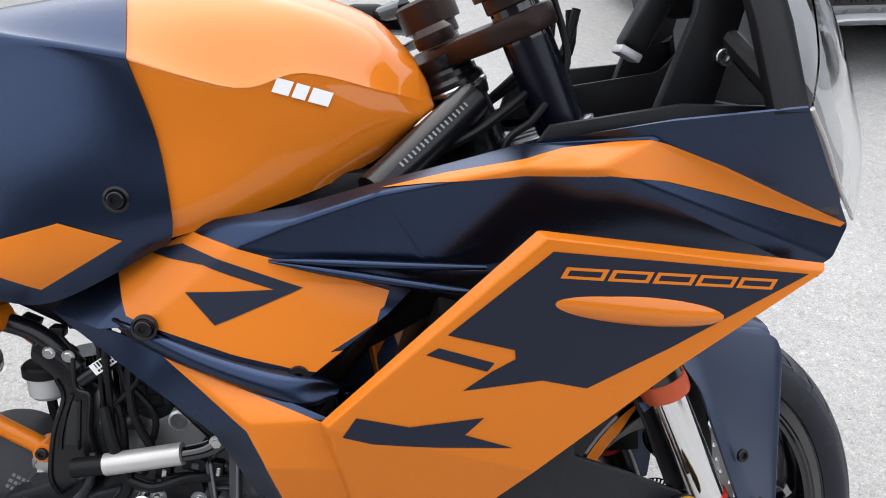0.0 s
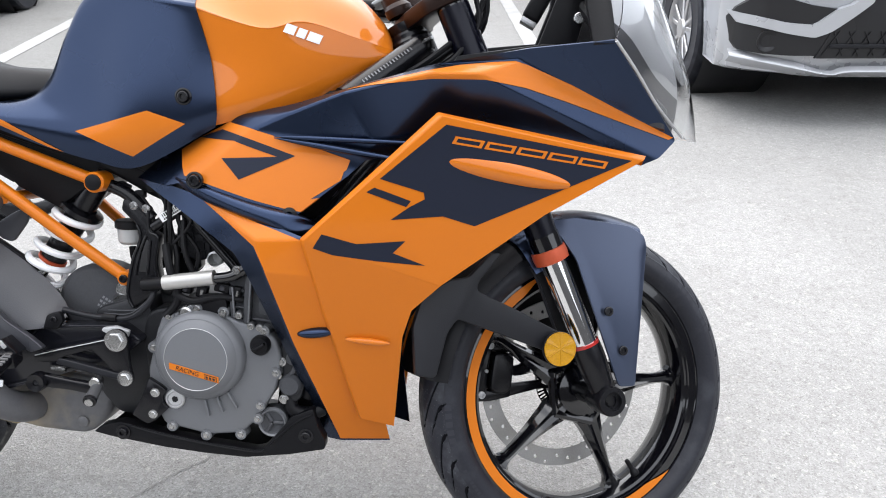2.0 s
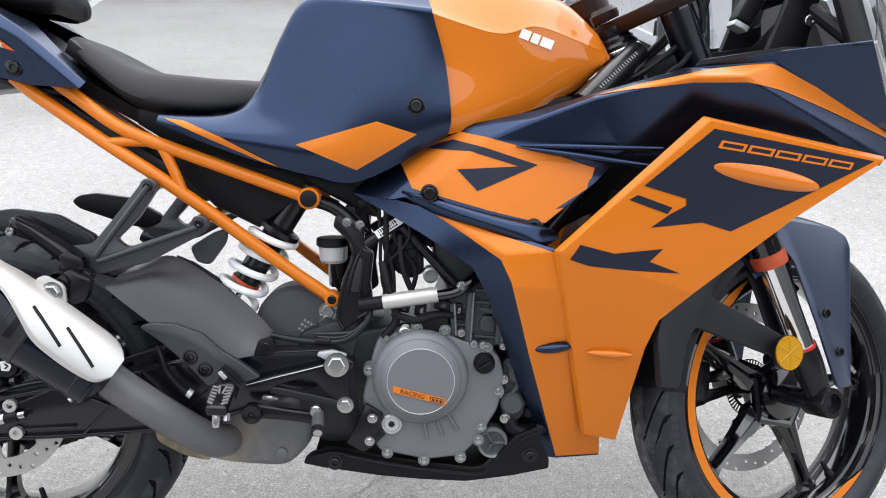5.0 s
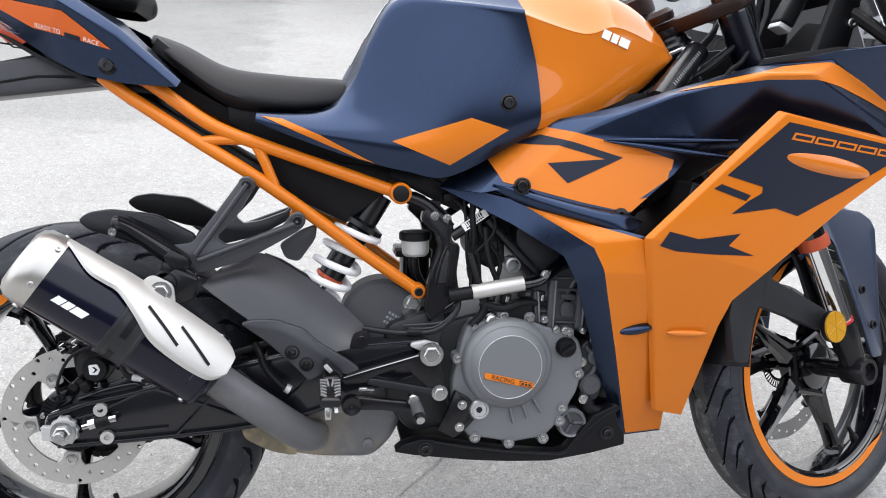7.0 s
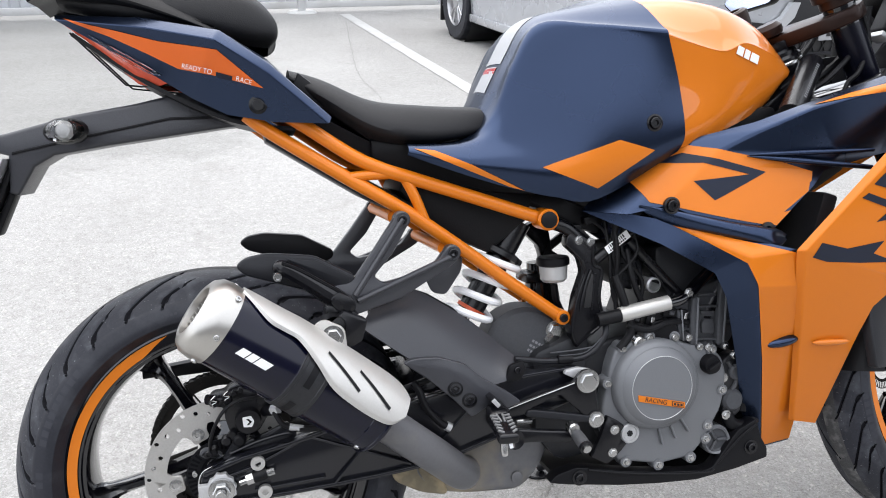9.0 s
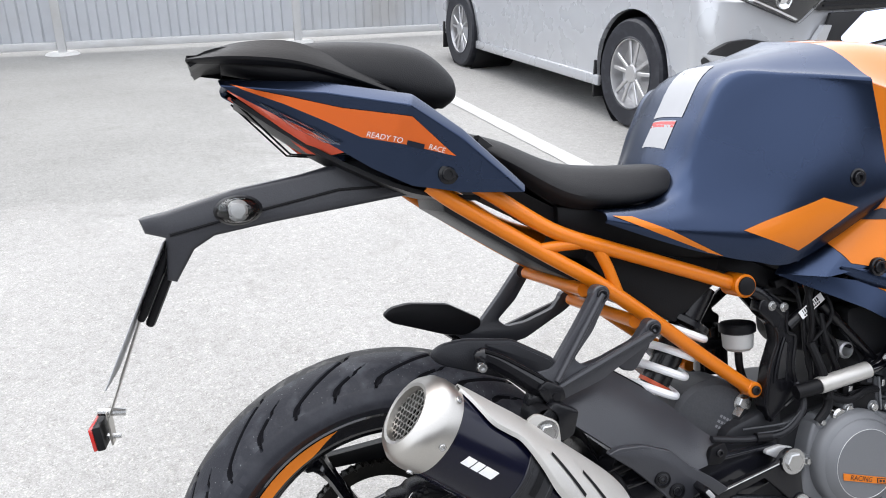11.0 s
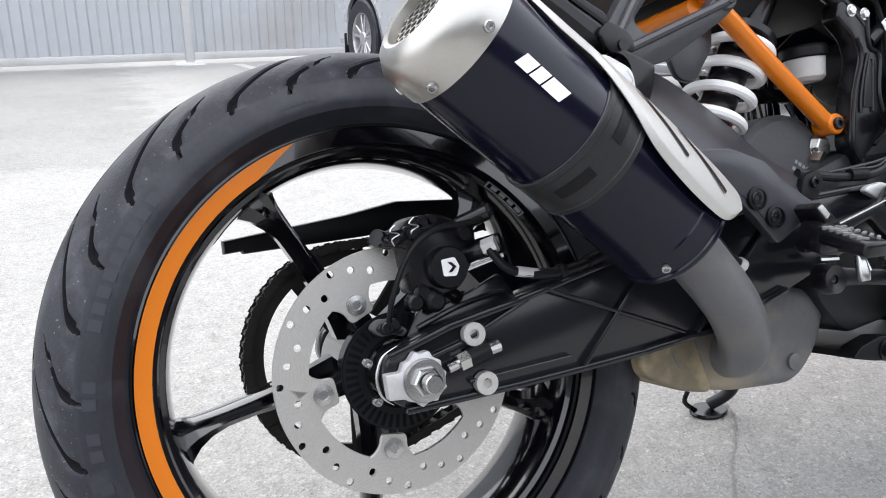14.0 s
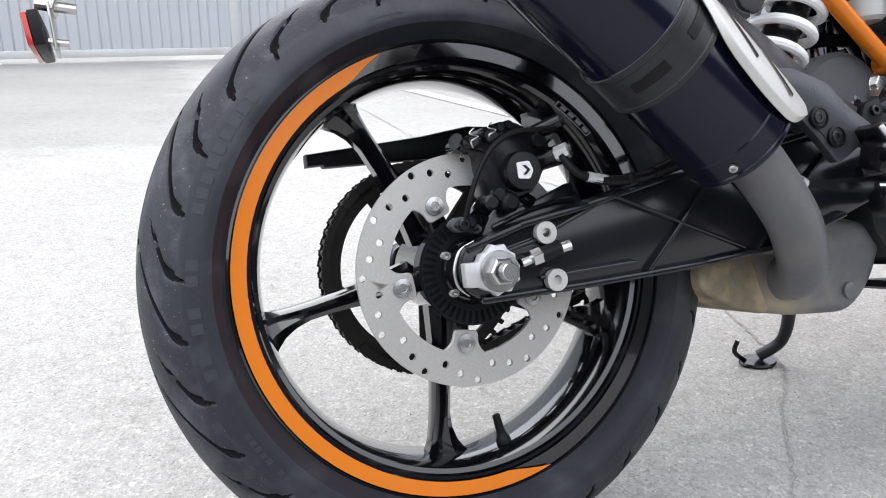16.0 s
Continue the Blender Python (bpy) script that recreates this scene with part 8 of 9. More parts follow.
for s in (-1, 1):
    y = 0.105 * s
    on_fork("fork_outer", tube([fork_at(0.565, y), fork_at(0.60, y), fork_at(0.94, y)], [0.0255, 0.027, 0.027], 28, 1), FORK_BLUE, "dark blue fork outer tube")
    on_fork("fork_cup", tube([fork_at(0.545, y), fork_at(0.575, y)], 0.0275, 28, 1), GLOSS_BLACK)
    on_fork("fork_ring", lathe([(0.0245, -0.013), (0.0295, -0.011), (0.0305, 0.0), (0.0295, 0.011), (0.0245, 0.013)], 32, aim(fork_at(0.542, y), fork_way)), RING_ORANGE, "orange anodised fork seal ring")
    on_fork("fork_tube", tube([fork_at(0.385, y), fork_at(0.545, y)], 0.0222, 36, 1), CHROME, "polished chrome fork tube")
    on_fork("seal_ring", lathe([(0.022, -0.003), (0.0250, -0.003), (0.0250, 0.003), (0.022, 0.003)], 28, aim(fork_at(0.390, y), fork_way), closed=True), RED_PLASTIC)
    on_fork("fork_foot", tube([fork_at(0.388, y), fork_at(0.36, y), fork_at(0.31, y), fork_at(0.285, y)], [0.0255, 0.026, 0.022, 0.020], 24, 3), BLACK_METAL, "black cast fork foot")
    eye = Vector((1.352, y * 1.04, 0.294))
    on_fork("axle_clamp", lathe([(0.0165, -0.026), (0.024, -0.026), (0.026, -0.022), (0.026, 0.022), (0.0165, 0.022)], 28, Matrix.Translation(eye) @ Matrix.Rotation(0 if s < 0 else math.pi, 4, "Z"), closed=True), BLACK_METAL)
    on_fork("axle_end", lathe([(0.0165, -0.012), (0.0165, -0.018), (0.011, -0.018), (0.0105, -0.004), (0, -0.004)], 24, Matrix.Translation(eye) @ Matrix.Rotation(0 if s < 0 else math.pi, 4, "Z")), BLACK_METAL)
    on_fork("fork_top", lathe([(0.0285, -0.012), (0.030, -0.010), (0.030, 0.012), (0.026, 0.016), (0.014, 0.017), (0.012, 0.010), (0, 0.010)], 32, aim(fork_at(0.985, y), fork_way)), BRONZE, "bronze fork top cap")
    on_fork("fork_upper", tube([fork_at(0.94, y), fork_at(0.985, y)], 0.0268, 28, 1), GLOSS_BLACK)
    blade = [(1.250, 0.600), (1.300, 0.606), (1.402, 0.592), (1.428, 0.576), (1.430, 0.560), (1.396, 0.318), (1.364, 0.319), (1.326, 0.420), (1.288, 0.535)]
    bm = prism(round_poly(blade, 0.006, 3), s * 0.134, s * 0.128, 0.0015)
    for v in bm.verts:
        v.co.y -= s * (0.035 * max(0.0, (v.co.z - 0.45) / 0.15) ** 2 + 0.10 * max(0.0, v.co.x - 1.37))
    on_fork("fender_blade", bm, BLUE_LITE, "slate blue front fender blade")
    for x, z in ((1.343, 0.447), (1.371, 0.380)):
        b = bolt((0, 0, 0), (0, s, 0), 0.008, 0.004, BLACK_METAL, bike)
        b.matrix_basis = TURN_M @ aim((x, s * 0.133, z), (0, s, 0))
    arm = [(1.1114, 0.4842), (1.1849, 0.4503), (1.2650, 0.4100), (1.2400, 0.3800), (1.1578, 0.4109), (1.0788, 0.4395), (1.0626, 0.4189), (1.0529, 0.3829), (1.0433, 0.3470), (1.0100, 0.3510), (1.0060, 0.4300), (1.0200, 0.4740), (1.0628, 0.5010), (1.0983, 0.5060), (1.1378, 0.5451), (1.1545, 0.5448), (1.1279, 0.5145), (1.1150, 0.4996)]
    on_fork("fender_stay", prism(round_poly(arm, 0.007, 4), s * 0.124, s * 0.108, 0.005, 3), STAY_GREY, "black front fender stay")
    on_fork("reflector_back", lathe([(0.028, 0.004), (0.029, -0.004), (0.027, -0.006)], 32, Matrix.Translation((1.250, s * 0.136, 0.388)) @ Matrix.Rotation(0 if s < 0 else math.pi, 4, "Z")), BLACK_PLASTIC)
    gem = bmesh.new()
    mid = gem.verts.new((1.250, s * 0.1435, 0.388))
    ring = [gem.verts.new((1.250 + 0.0265 * math.cos(a), s * (0.1436 if k % 2 else 0.1432), 0.388 + 0.0265 * math.sin(a))) for k, a in ((k, math.tau * k / 16) for k in range(16))]
    back = [gem.verts.new((v.co.x, s * 0.137, v.co.z)) for v in ring]
    for k in range(16):
        q = (k + 1) % 16
        gem.faces.new((mid, ring[k], ring[q]))
        gem.faces.new((ring[k], back[k], back[q], ring[q]))
    on_fork("side_reflector", gem, AMBER, "round amber side reflector", 1)
    for k in range(3):
        on_fork("reflector_rib", box(0.0515, 0.0012, 0.0011, Matrix.Translation((1.250, s * 0.1437, 0.388)) @ Matrix.Rotation(radians(60 * k + 28), 4, "Y"), 0.0003, 1), AMBER)
    on_fork("reflector_rim", lathe([(0.0262, 0.0), (0.0266, -0.0012), (0.0278, -0.0012), (0.0282, 0.004)], 36, Matrix.Translation((1.250, s * 0.1428, 0.388)) @ Matrix.Rotation(0 if s < 0 else math.pi, 4, "Z")), AMBER)
    channel = [(1.2234, 0.5222), (1.2394, 0.4893), (1.2574, 0.4429), (1.2720, 0.4061), (1.2900, 0.3930), (1.3450, 0.3860), (1.3418, 0.4560), (1.3118, 0.5500), (1.3000, 0.6000), (1.2150, 0.6000)]
    on_fork("fender_channel", prism(round_poly(channel, 0.005), s * 0.082, s * 0.076, 0.002), BLACK_PLASTIC, "black inner face of the fender behind the fork")
    on_fork("channel_edge", tube([(x, s * 0.081, z) for x, z in channel[:4]], 0.0028, 8, 3), STAY_GREY)
FENDER = []
for deg, grow in ((74, 0.018), (84, 0.021), (95, 0.022), (108, 0.022), (120, 0.022)):
    a, r = radians(deg), 0.298
    FENDER.append([(1.350 + (r - 0.05) * math.cos(a), -0.098, 0.294 + (r - 0.05) * math.sin(a)), (1.350 + (r + 0.0) * math.cos(a), -0.086, 0.294 + (r + 0.0) * math.sin(a)), (1.350 + (r + grow) * math.cos(a), -0.05, 0.294 + (r + grow) * math.sin(a)), (1.350 + (r + grow + 0.008) * math.cos(a), 0, 0.294 + (r + grow + 0.008) * math.sin(a))])
on_fork("front_fender", loft(FENDER, 5, 4, mirror=True, thick=0.003), BLUE, "dark blue front fender", 60)
BACK = []
for deg in (122, 142, 158, 172):
    a, r = radians(deg), 0.312
    BACK.append([(1.350 + (r - 0.03) * math.cos(a), -0.100, 0.294 + (r - 0.03) * math.sin(a)), (1.350 + r * math.cos(a), -0.080, 0.294 + r * math.sin(a)), (1.350 + (r + 0.012) * math.cos(a), 0, 0.294 + (r + 0.012) * math.sin(a))])
on_fork("rear_fender_half", loft(BACK, 5, 4, mirror=True, thick=0.003), BLACK_PLASTIC, "black rear half of the front fender", 60)
fdisc = on_fork("front_brake_disc", disc_mesh(0.160, 0.128, 0.0045, 40, 8, 0.118, radians(20)), DISC_STEEL, "drilled front brake disc")
fdisc.matrix_basis = TURN_M @ Matrix.Translation((1.350, 0.066, 0.294))
on_fork("front_caliper", prism(round_poly([(1.205, 0.3590), (1.2357, 0.3579), (1.2434, 0.3485), (1.2376, 0.2914), (1.2241, 0.2816), (1.205, 0.2848), (1.1954, 0.2944), (1.2012, 0.3367)], 0.008), 0.036, 0.115, 0.004, 3), BLACK_METAL, "black front brake caliper")
on_fork("caliper_bracket", prism(round_poly([(1.173, 0.268), (1.170, 0.330), (1.180, 0.384), (1.205, 0.386), (1.246, 0.3690), (1.243, 0.3560), (1.204, 0.3620), (1.197, 0.338), (1.194, 0.288), (1.240, 0.2900), (1.240, 0.2740), (1.200, 0.268)], 0.004), 0.048, 0.105, 0.003), BLACK_METAL)
on_fork("caliper_arm", prism(round_poly([(1.236, 0.2980), (1.3015, 0.3020), (1.330, 0.3000), (1.330, 0.2840), (1.300, 0.2860), (1.236, 0.2740)], 0.004), 0.052, 0.062, 0.002), BLACK_METAL)
on_fork("caliper_arm", prism(round_poly([(1.244, 0.3700), (1.3015, 0.3320), (1.330, 0.3080), (1.310, 0.3050), (1.288, 0.3220), (1.242, 0.3540)], 0.004), 0.052, 0.062, 0.002), BLACK_METAL)
on_fork("caliper_hose", tube([(1.210, 0.046, 0.372), (1.240, 0.042, 0.362), (1.262, 0.044, 0.340), (1.300, 0.046, 0.334)], 0.0035, 8, 4), BLACK_PLASTIC)
for x, z, r in ((1.1993, 0.3720, 0.0068), (1.1822, 0.2812, 0.0068), (1.1917, 0.3249, 0.0035)):
    on_fork("caliper_bolt", lathe([(r, 0.004), (r, -0.003), (r * 0.5, -0.0035), (r * 0.45, 0.0), (0, 0.0)], 18, Matrix.Translation((x, 0.046, z))), AXLE_GREY)
on_fork("front_sensor_ring", moved(sensor_ring(), Matrix.Translation((1.350, 0.058, 0.294))), BLACK_METAL)
# clamps and stem
for z, t in ((0.955, 0.026), (0.835, 0.032)):
    c = fork_at(z, 0)
    bm = prism(round_poly([(-0.045, -0.105), (-0.060, -0.03), (-0.060, 0.03), (-0.045, 0.105), (-0.01, 0.142), (0.03, 0.135), (0.035, 0.105), (0.02, 0.06), (0.02, -0.06), (0.035, -0.105), (0.03, -0.135), (-0.01, -0.142)], 0.015), -t / 2, t / 2, 0.004)
    bm = moved(bm, Matrix.Translation(c) @ Matrix.Rotation(radians(-RAKE), 4, "Y") @ Matrix.Rotation(radians(90), 4, "X"))
    on_fork("triple_clamp", bm, GLOSS_BLACK if z < 0.9 else BRONZE, "cast triple clamp")
stem = Vector((1.045, 0, 0.88))
on_fork("stem_nut", lathe([(0.022, 0), (0.024, 0.006), (0.024, 0.014), (0.018, 0.022), (0, 0.022)], 32, aim(stem + fork_way * 0.075, fork_way)), BRONZE)
on_fork("bearing_cup", lathe([(0.035, -0.008), (0.037, 0), (0.037, 0.018), (0.032, 0.024), (0.028, 0.034), (0.030, 0.040), (0.03, 0.05), (0, 0.05)], 40, aim(stem + fork_way * 0.012, fork_way)), BLACK_METAL, "black steering bearing cup")
for s in (-1, 1):
    clamp = fork_at(1.005, 0.105 * s)
    on_fork("bar_clamp", lathe([(0.027, -0.018), (0.038, -0.017), (0.039, 0.015), (0.034, 0.019), (0.027, 0.019)], 32, aim(clamp, fork_way), closed=True), BRONZE, "bronze clip-on bar clamp")
    a = clamp + Vector((-0.02, s * 0.03, 0.012))
    b = Vector((clamp.x - 0.075, s * 0.30, 1.010))
    e = Vector((clamp.x - 0.095, s * 0.385, 1.000))
    on_fork("bar", tube([a, b], 0.0115, 16, 1), GLOSS_BLACK)
    on_fork("grip", tube([a.lerp(b, 0.62), e], [0.0165, 0.0155], 18, 1), BLACK_PLASTIC, "black rubber grip")
    on_fork("bar_end", lathe([(0.017, 0), (0.018, 0.01), (0.013, 0.024), (0, 0.026)], 20, aim(e, e - a)), BLACK_METAL)
    on_fork("switch_pod", box(0.055, 0.05, 0.045, Matrix.Translation(a.lerp(b, 0.46) + Vector((-0.005, 0, -0.004))) @ Matrix.Rotation(radians(-14 * s), 4, "Z"), 0.012, 3), BLACK_PLASTIC, "black switch pod")
    p = a.lerp(b, 0.40) + Vector((0.035, 0, -0.012))
    on_fork("lever", tube([p, p + Vector((0.055, s * 0.05, -0.006)), p + Vector((0.040, s * 0.13, -0.014)), p + Vector((0.010, s * 0.205, -0.022))], [0.010, 0.008, 0.007, 0.0065], 12, 5, flat=0.8), GLOSS_BLACK, "black hand lever")
    on_fork("lever_ball", lathe([(0, -0.0105), (0.0075, -0.0075), (0.0105, 0), (0.0075, 0.0075), (0, 0.0105)], 16, Matrix.Translation(p + Vector((0.010, s * 0.205, -0.022)))), GLOSS_BLACK)
    on_fork("lever_perch", box(0.05, 0.04, 0.03, Matrix.Translation(a.lerp(b, 0.38) + Vector((0.022, 0, -0.006))), 0.008), BLACK_METAL)
on_fork("master_reservoir", lathe([(0.020, 0), (0.021, 0.004), (0.021, 0.030), (0.023, 0.031), (0.023, 0.044), (0, 0.045)], 28, Matrix.Translation(fork_at(1.00, -0.17) + Vector((0.05, 0, 0.0))) @ Matrix.Rotation(radians(90), 4, "X")), BLACK_PLASTIC)
# cables round the head
for k, (y0, bend) in enumerate(((-0.05, 0.010), (-0.03, 0.022), (0.03, 0.0), (0.05, 0.018))):
    part("cable", tube([(1.16, y0 * 1.5, 0.985), (1.13 + bend, y0 * 1.6, 0.93), (1.06 + bend * 0.4, y0 * 1.9, 0.865), (1.00, y0 * 1.8, 0.83), (0.95, y0 * 1.4, 0.79)], 0.005 + 0.001 * (k % 2), 8, 6), BLACK_PLASTIC, bike, "black cable")
part("brake_line", tube([(1.135, -0.075, 0.995), (1.150, -0.085, 0.93), (1.115, -0.105, 0.875), (1.085, -0.11, 0.85), (1.075, -0.10, 0.80)], 0.0042, 8, 6), BLACK_PLASTIC, bike)
part("head_gusset", tube([(0.945, -0.150, 0.803), (1.052, -0.062, 0.890)], 0.021, 18, 1), BLACK_METAL, bike, "black frame tube with stamped number field")
for k in range(17):
    p = Vector((0.968, -0.131, 0.8218)).lerp(Vector((1.036, -0.0755, 0.8768)), k / 16)
    way = (Vector((1.052, -0.062, 0.890)) - Vector((0.945, -0.150, 0.803))).normalized()
    out = (Vector((0, -1, 0.25)) - way * Vector((0, -1, 0.25)).dot(way)).normalized()
    up = way.cross(out)
    m = Matrix.Translation(p + out * 0.0212) @ Matrix((way, out, up)).transposed().to_4x4()
    part("stamped_mark", box(0.0024, 0.0006, 0.0056, m, 0), GREY_PRINT, bike)
# nose: screen, headlight, pillars, dash
LENS = [[(1.346, -0.230, 0.893), (1.356, -0.210, 0.945), (1.345, -0.185, 1.02), (1.30, -0.165, 1.10)],
        [(1.382, -0.196, 0.855), (1.396, -0.182, 0.920), (1.375, -0.155, 1.01), (1.32, -0.135, 1.11)],
        [(1.428, -0.146, 0.803), (1.445, -0.128, 0.870), (1.420, -0.105, 0.98), (1.34, -0.095, 1.115)],
        [(1.484, -0.080, 0.757), (1.492, -0.062, 0.840), (1.452, -0.048, 0.95), (1.355, -0.045, 1.12)],
        [(1.526, 0.0, 0.747), (1.511, 0.0, 0.830), (1.468, 0.0, 0.925), (1.36, 0.0, 1.12)]]
screen = part("windscreen", loft(LENS, 6, 6, mirror=True, thick=0.002), CLEAR, bike, "clear windscreen and headlight lens", 60)
screen.visible_shadow = False
part("lens_rim", tube([(1.348, -0.229, 0.892), (1.384, -0.195, 0.854), (1.430, -0.145, 0.802), (1.485, -0.079, 0.756)], 0.0022, 8, 4), AXLE_GREY, bike)
for s in (-1, 1):
    post = [(1.316, 0.886), (1.350, 0.888), (1.340, 0.970), (1.322, 1.06), (1.285, 1.06), (1.303, 0.970)]
    bm = prism(post, s * 0.205, s * 0.225, 0.003)
    for v in bm.verts:
        v.co.y -= s * 0.45 * max(0.0, v.co.z - 0.90)
    part("screen_post", bm, BLACK_PLASTIC, bike, "black screen support")
    part("inner_pillar", prism([(1.235, 0.870), (1.300, 0.880), (1.330, 1.00), (1.315, 1.08), (1.285, 1.08), (1.275, 0.98)], s * 0.095, s * 0.115, 0.004), BLACK_PLASTIC, bike)
    part("pillar_strut", tube([(1.31, s * 0.10, 0.96), (1.345, s * 0.17, 0.90)], 0.012, 10, 1), BLACK_PLASTIC, bike)
    bolt((1.306, s * 0.115, 0.936), (0, s, 0), 0.009, 0.005, STEEL, bike)
    part("cockpit_side", prism([(1.10, 0.845), (1.12, 0.872), (1.25, 0.892), (1.34, 0.89), (1.34, 0.87), (1.22, 0.862)] if s < 0 else [(1.10, 0.845), (1.12, 0.906), (1.1756, 0.9138), (1.2642, 0.9224), (1.34, 0.930), (1.34, 0.87), (1.22, 0.862)], s * 0.155, s * 0.165, 0.003), BLACK_PLASTIC, bike)
part("dash_unit", box(0.035, 0.16, 0.10, pose(1.285, 0, 1.02, 0, -50, 0), 0.01), BLACK_PLASTIC, bike, "instrument unit")
part("key_block", box(0.030, 0.040, 0.085, pose(1.253, -0.020, 0.980, 0, 28, 0), 0.006, 3), BLACK_PLASTIC, bike, "black block under the dash")
part("block_end", box(0.027, 0.037, 0.010, pose(1.231, -0.020, 0.9385, 0, 28, 0), 0.002), AXLE_GREY, bike, "bright metal end face")
part("headlight_housing", prism([(1.34, 0.79), (1.33, 0.885), (1.37, 0.88), (1.45, 0.80), (1.45, 0.765)], -0.12, 0.12, 0.01), GREY_PLASTIC, bike)
INNER = [[(x - 0.016, y * 0.90, z) for x, y, z in catmull(row, 4)] for row in LENS]
for s in (-1, 1):
    for lo, hi, mat_in, name in ((0.02, 0.22, GREY_PLASTIC, "lamp_base"), (0.24, 0.46, LAMP_GREY, "lamp_reflector"), (0.48, 0.74, LAMP_GREY, "lamp_reflector")):
        rows = []
        for row in INNER[:4]:
            k0, k1 = lo * 12, hi * 12
            pick = [row[min(12, int(k0 + (k1 - k0) * j / 3 + 0.5))] for j in range(4)]
            rows.append([(p[0], s * p[1], p[2]) for p in pick])
        part(name, loft(rows, 4, 2, thick=0.003), mat_in, bike, "pale grey headlight reflector strip" if mat_in is LAMP_GREY else "")
# mirrors
GLASS_MIRROR = material("mirror_glass", (0.58, 0.65, 0.86), 0.03, metal=1.0)
for s in (-1, 1):
    part("mirror_stalk", tube([(1.365, s * 0.12, 1.07), (1.30, s * 0.22, 1.095), (1.24, s * 0.30, 1.100)], [0.009, 0.007, 0.008], 10, 5), BLACK_PLASTIC, bike)
    face = round_poly([(-0.085, -0.012), (-0.055, -0.04), (0.055, -0.032), (0.085, 0.005), (0.060, 0.035), (-0.02, 0.04)], 0.01)
    m = Matrix.Translation((1.223, s * 0.36, 1.090)) @ Matrix.Rotation(radians(-75 * s), 4, "Z") @ (Matrix.Diagonal((s, 1, 1, 1)))
    shell = prism(face, 0.0, 0.02 * s, 0.004)
    part("mirror_shell", moved(shell, m), BLACK_PLASTIC, bike, "black rear-view mirror")
    part("mirror_glass", moved(prism([(x * 0.92, z * 0.90) for x, z in face], -0.003 * s, -0.001 * s, 0), m), GLASS_MIRROR, bike)

on_stem = aim(stem + fork_way * 0.012, fork_way)
on_fork("bearing_ring", lathe([(0.0372, 0.004), (0.0385, 0.006), (0.0385, 0.010), (0.0372, 0.012)], 40, on_stem), STEEL, "bright bearing ring")
part("cockpit_panel", prism(round_poly([(1.182, 0.898), (1.294, 0.915), (1.335, 0.960), (1.405, 0.955), (1.440, 0.868), (1.334, 0.840), (1.21, 0.815)], 0.008), 0.060, 0.066, 0.001), BLACK_PLASTIC, bike, "black inner cockpit panel")


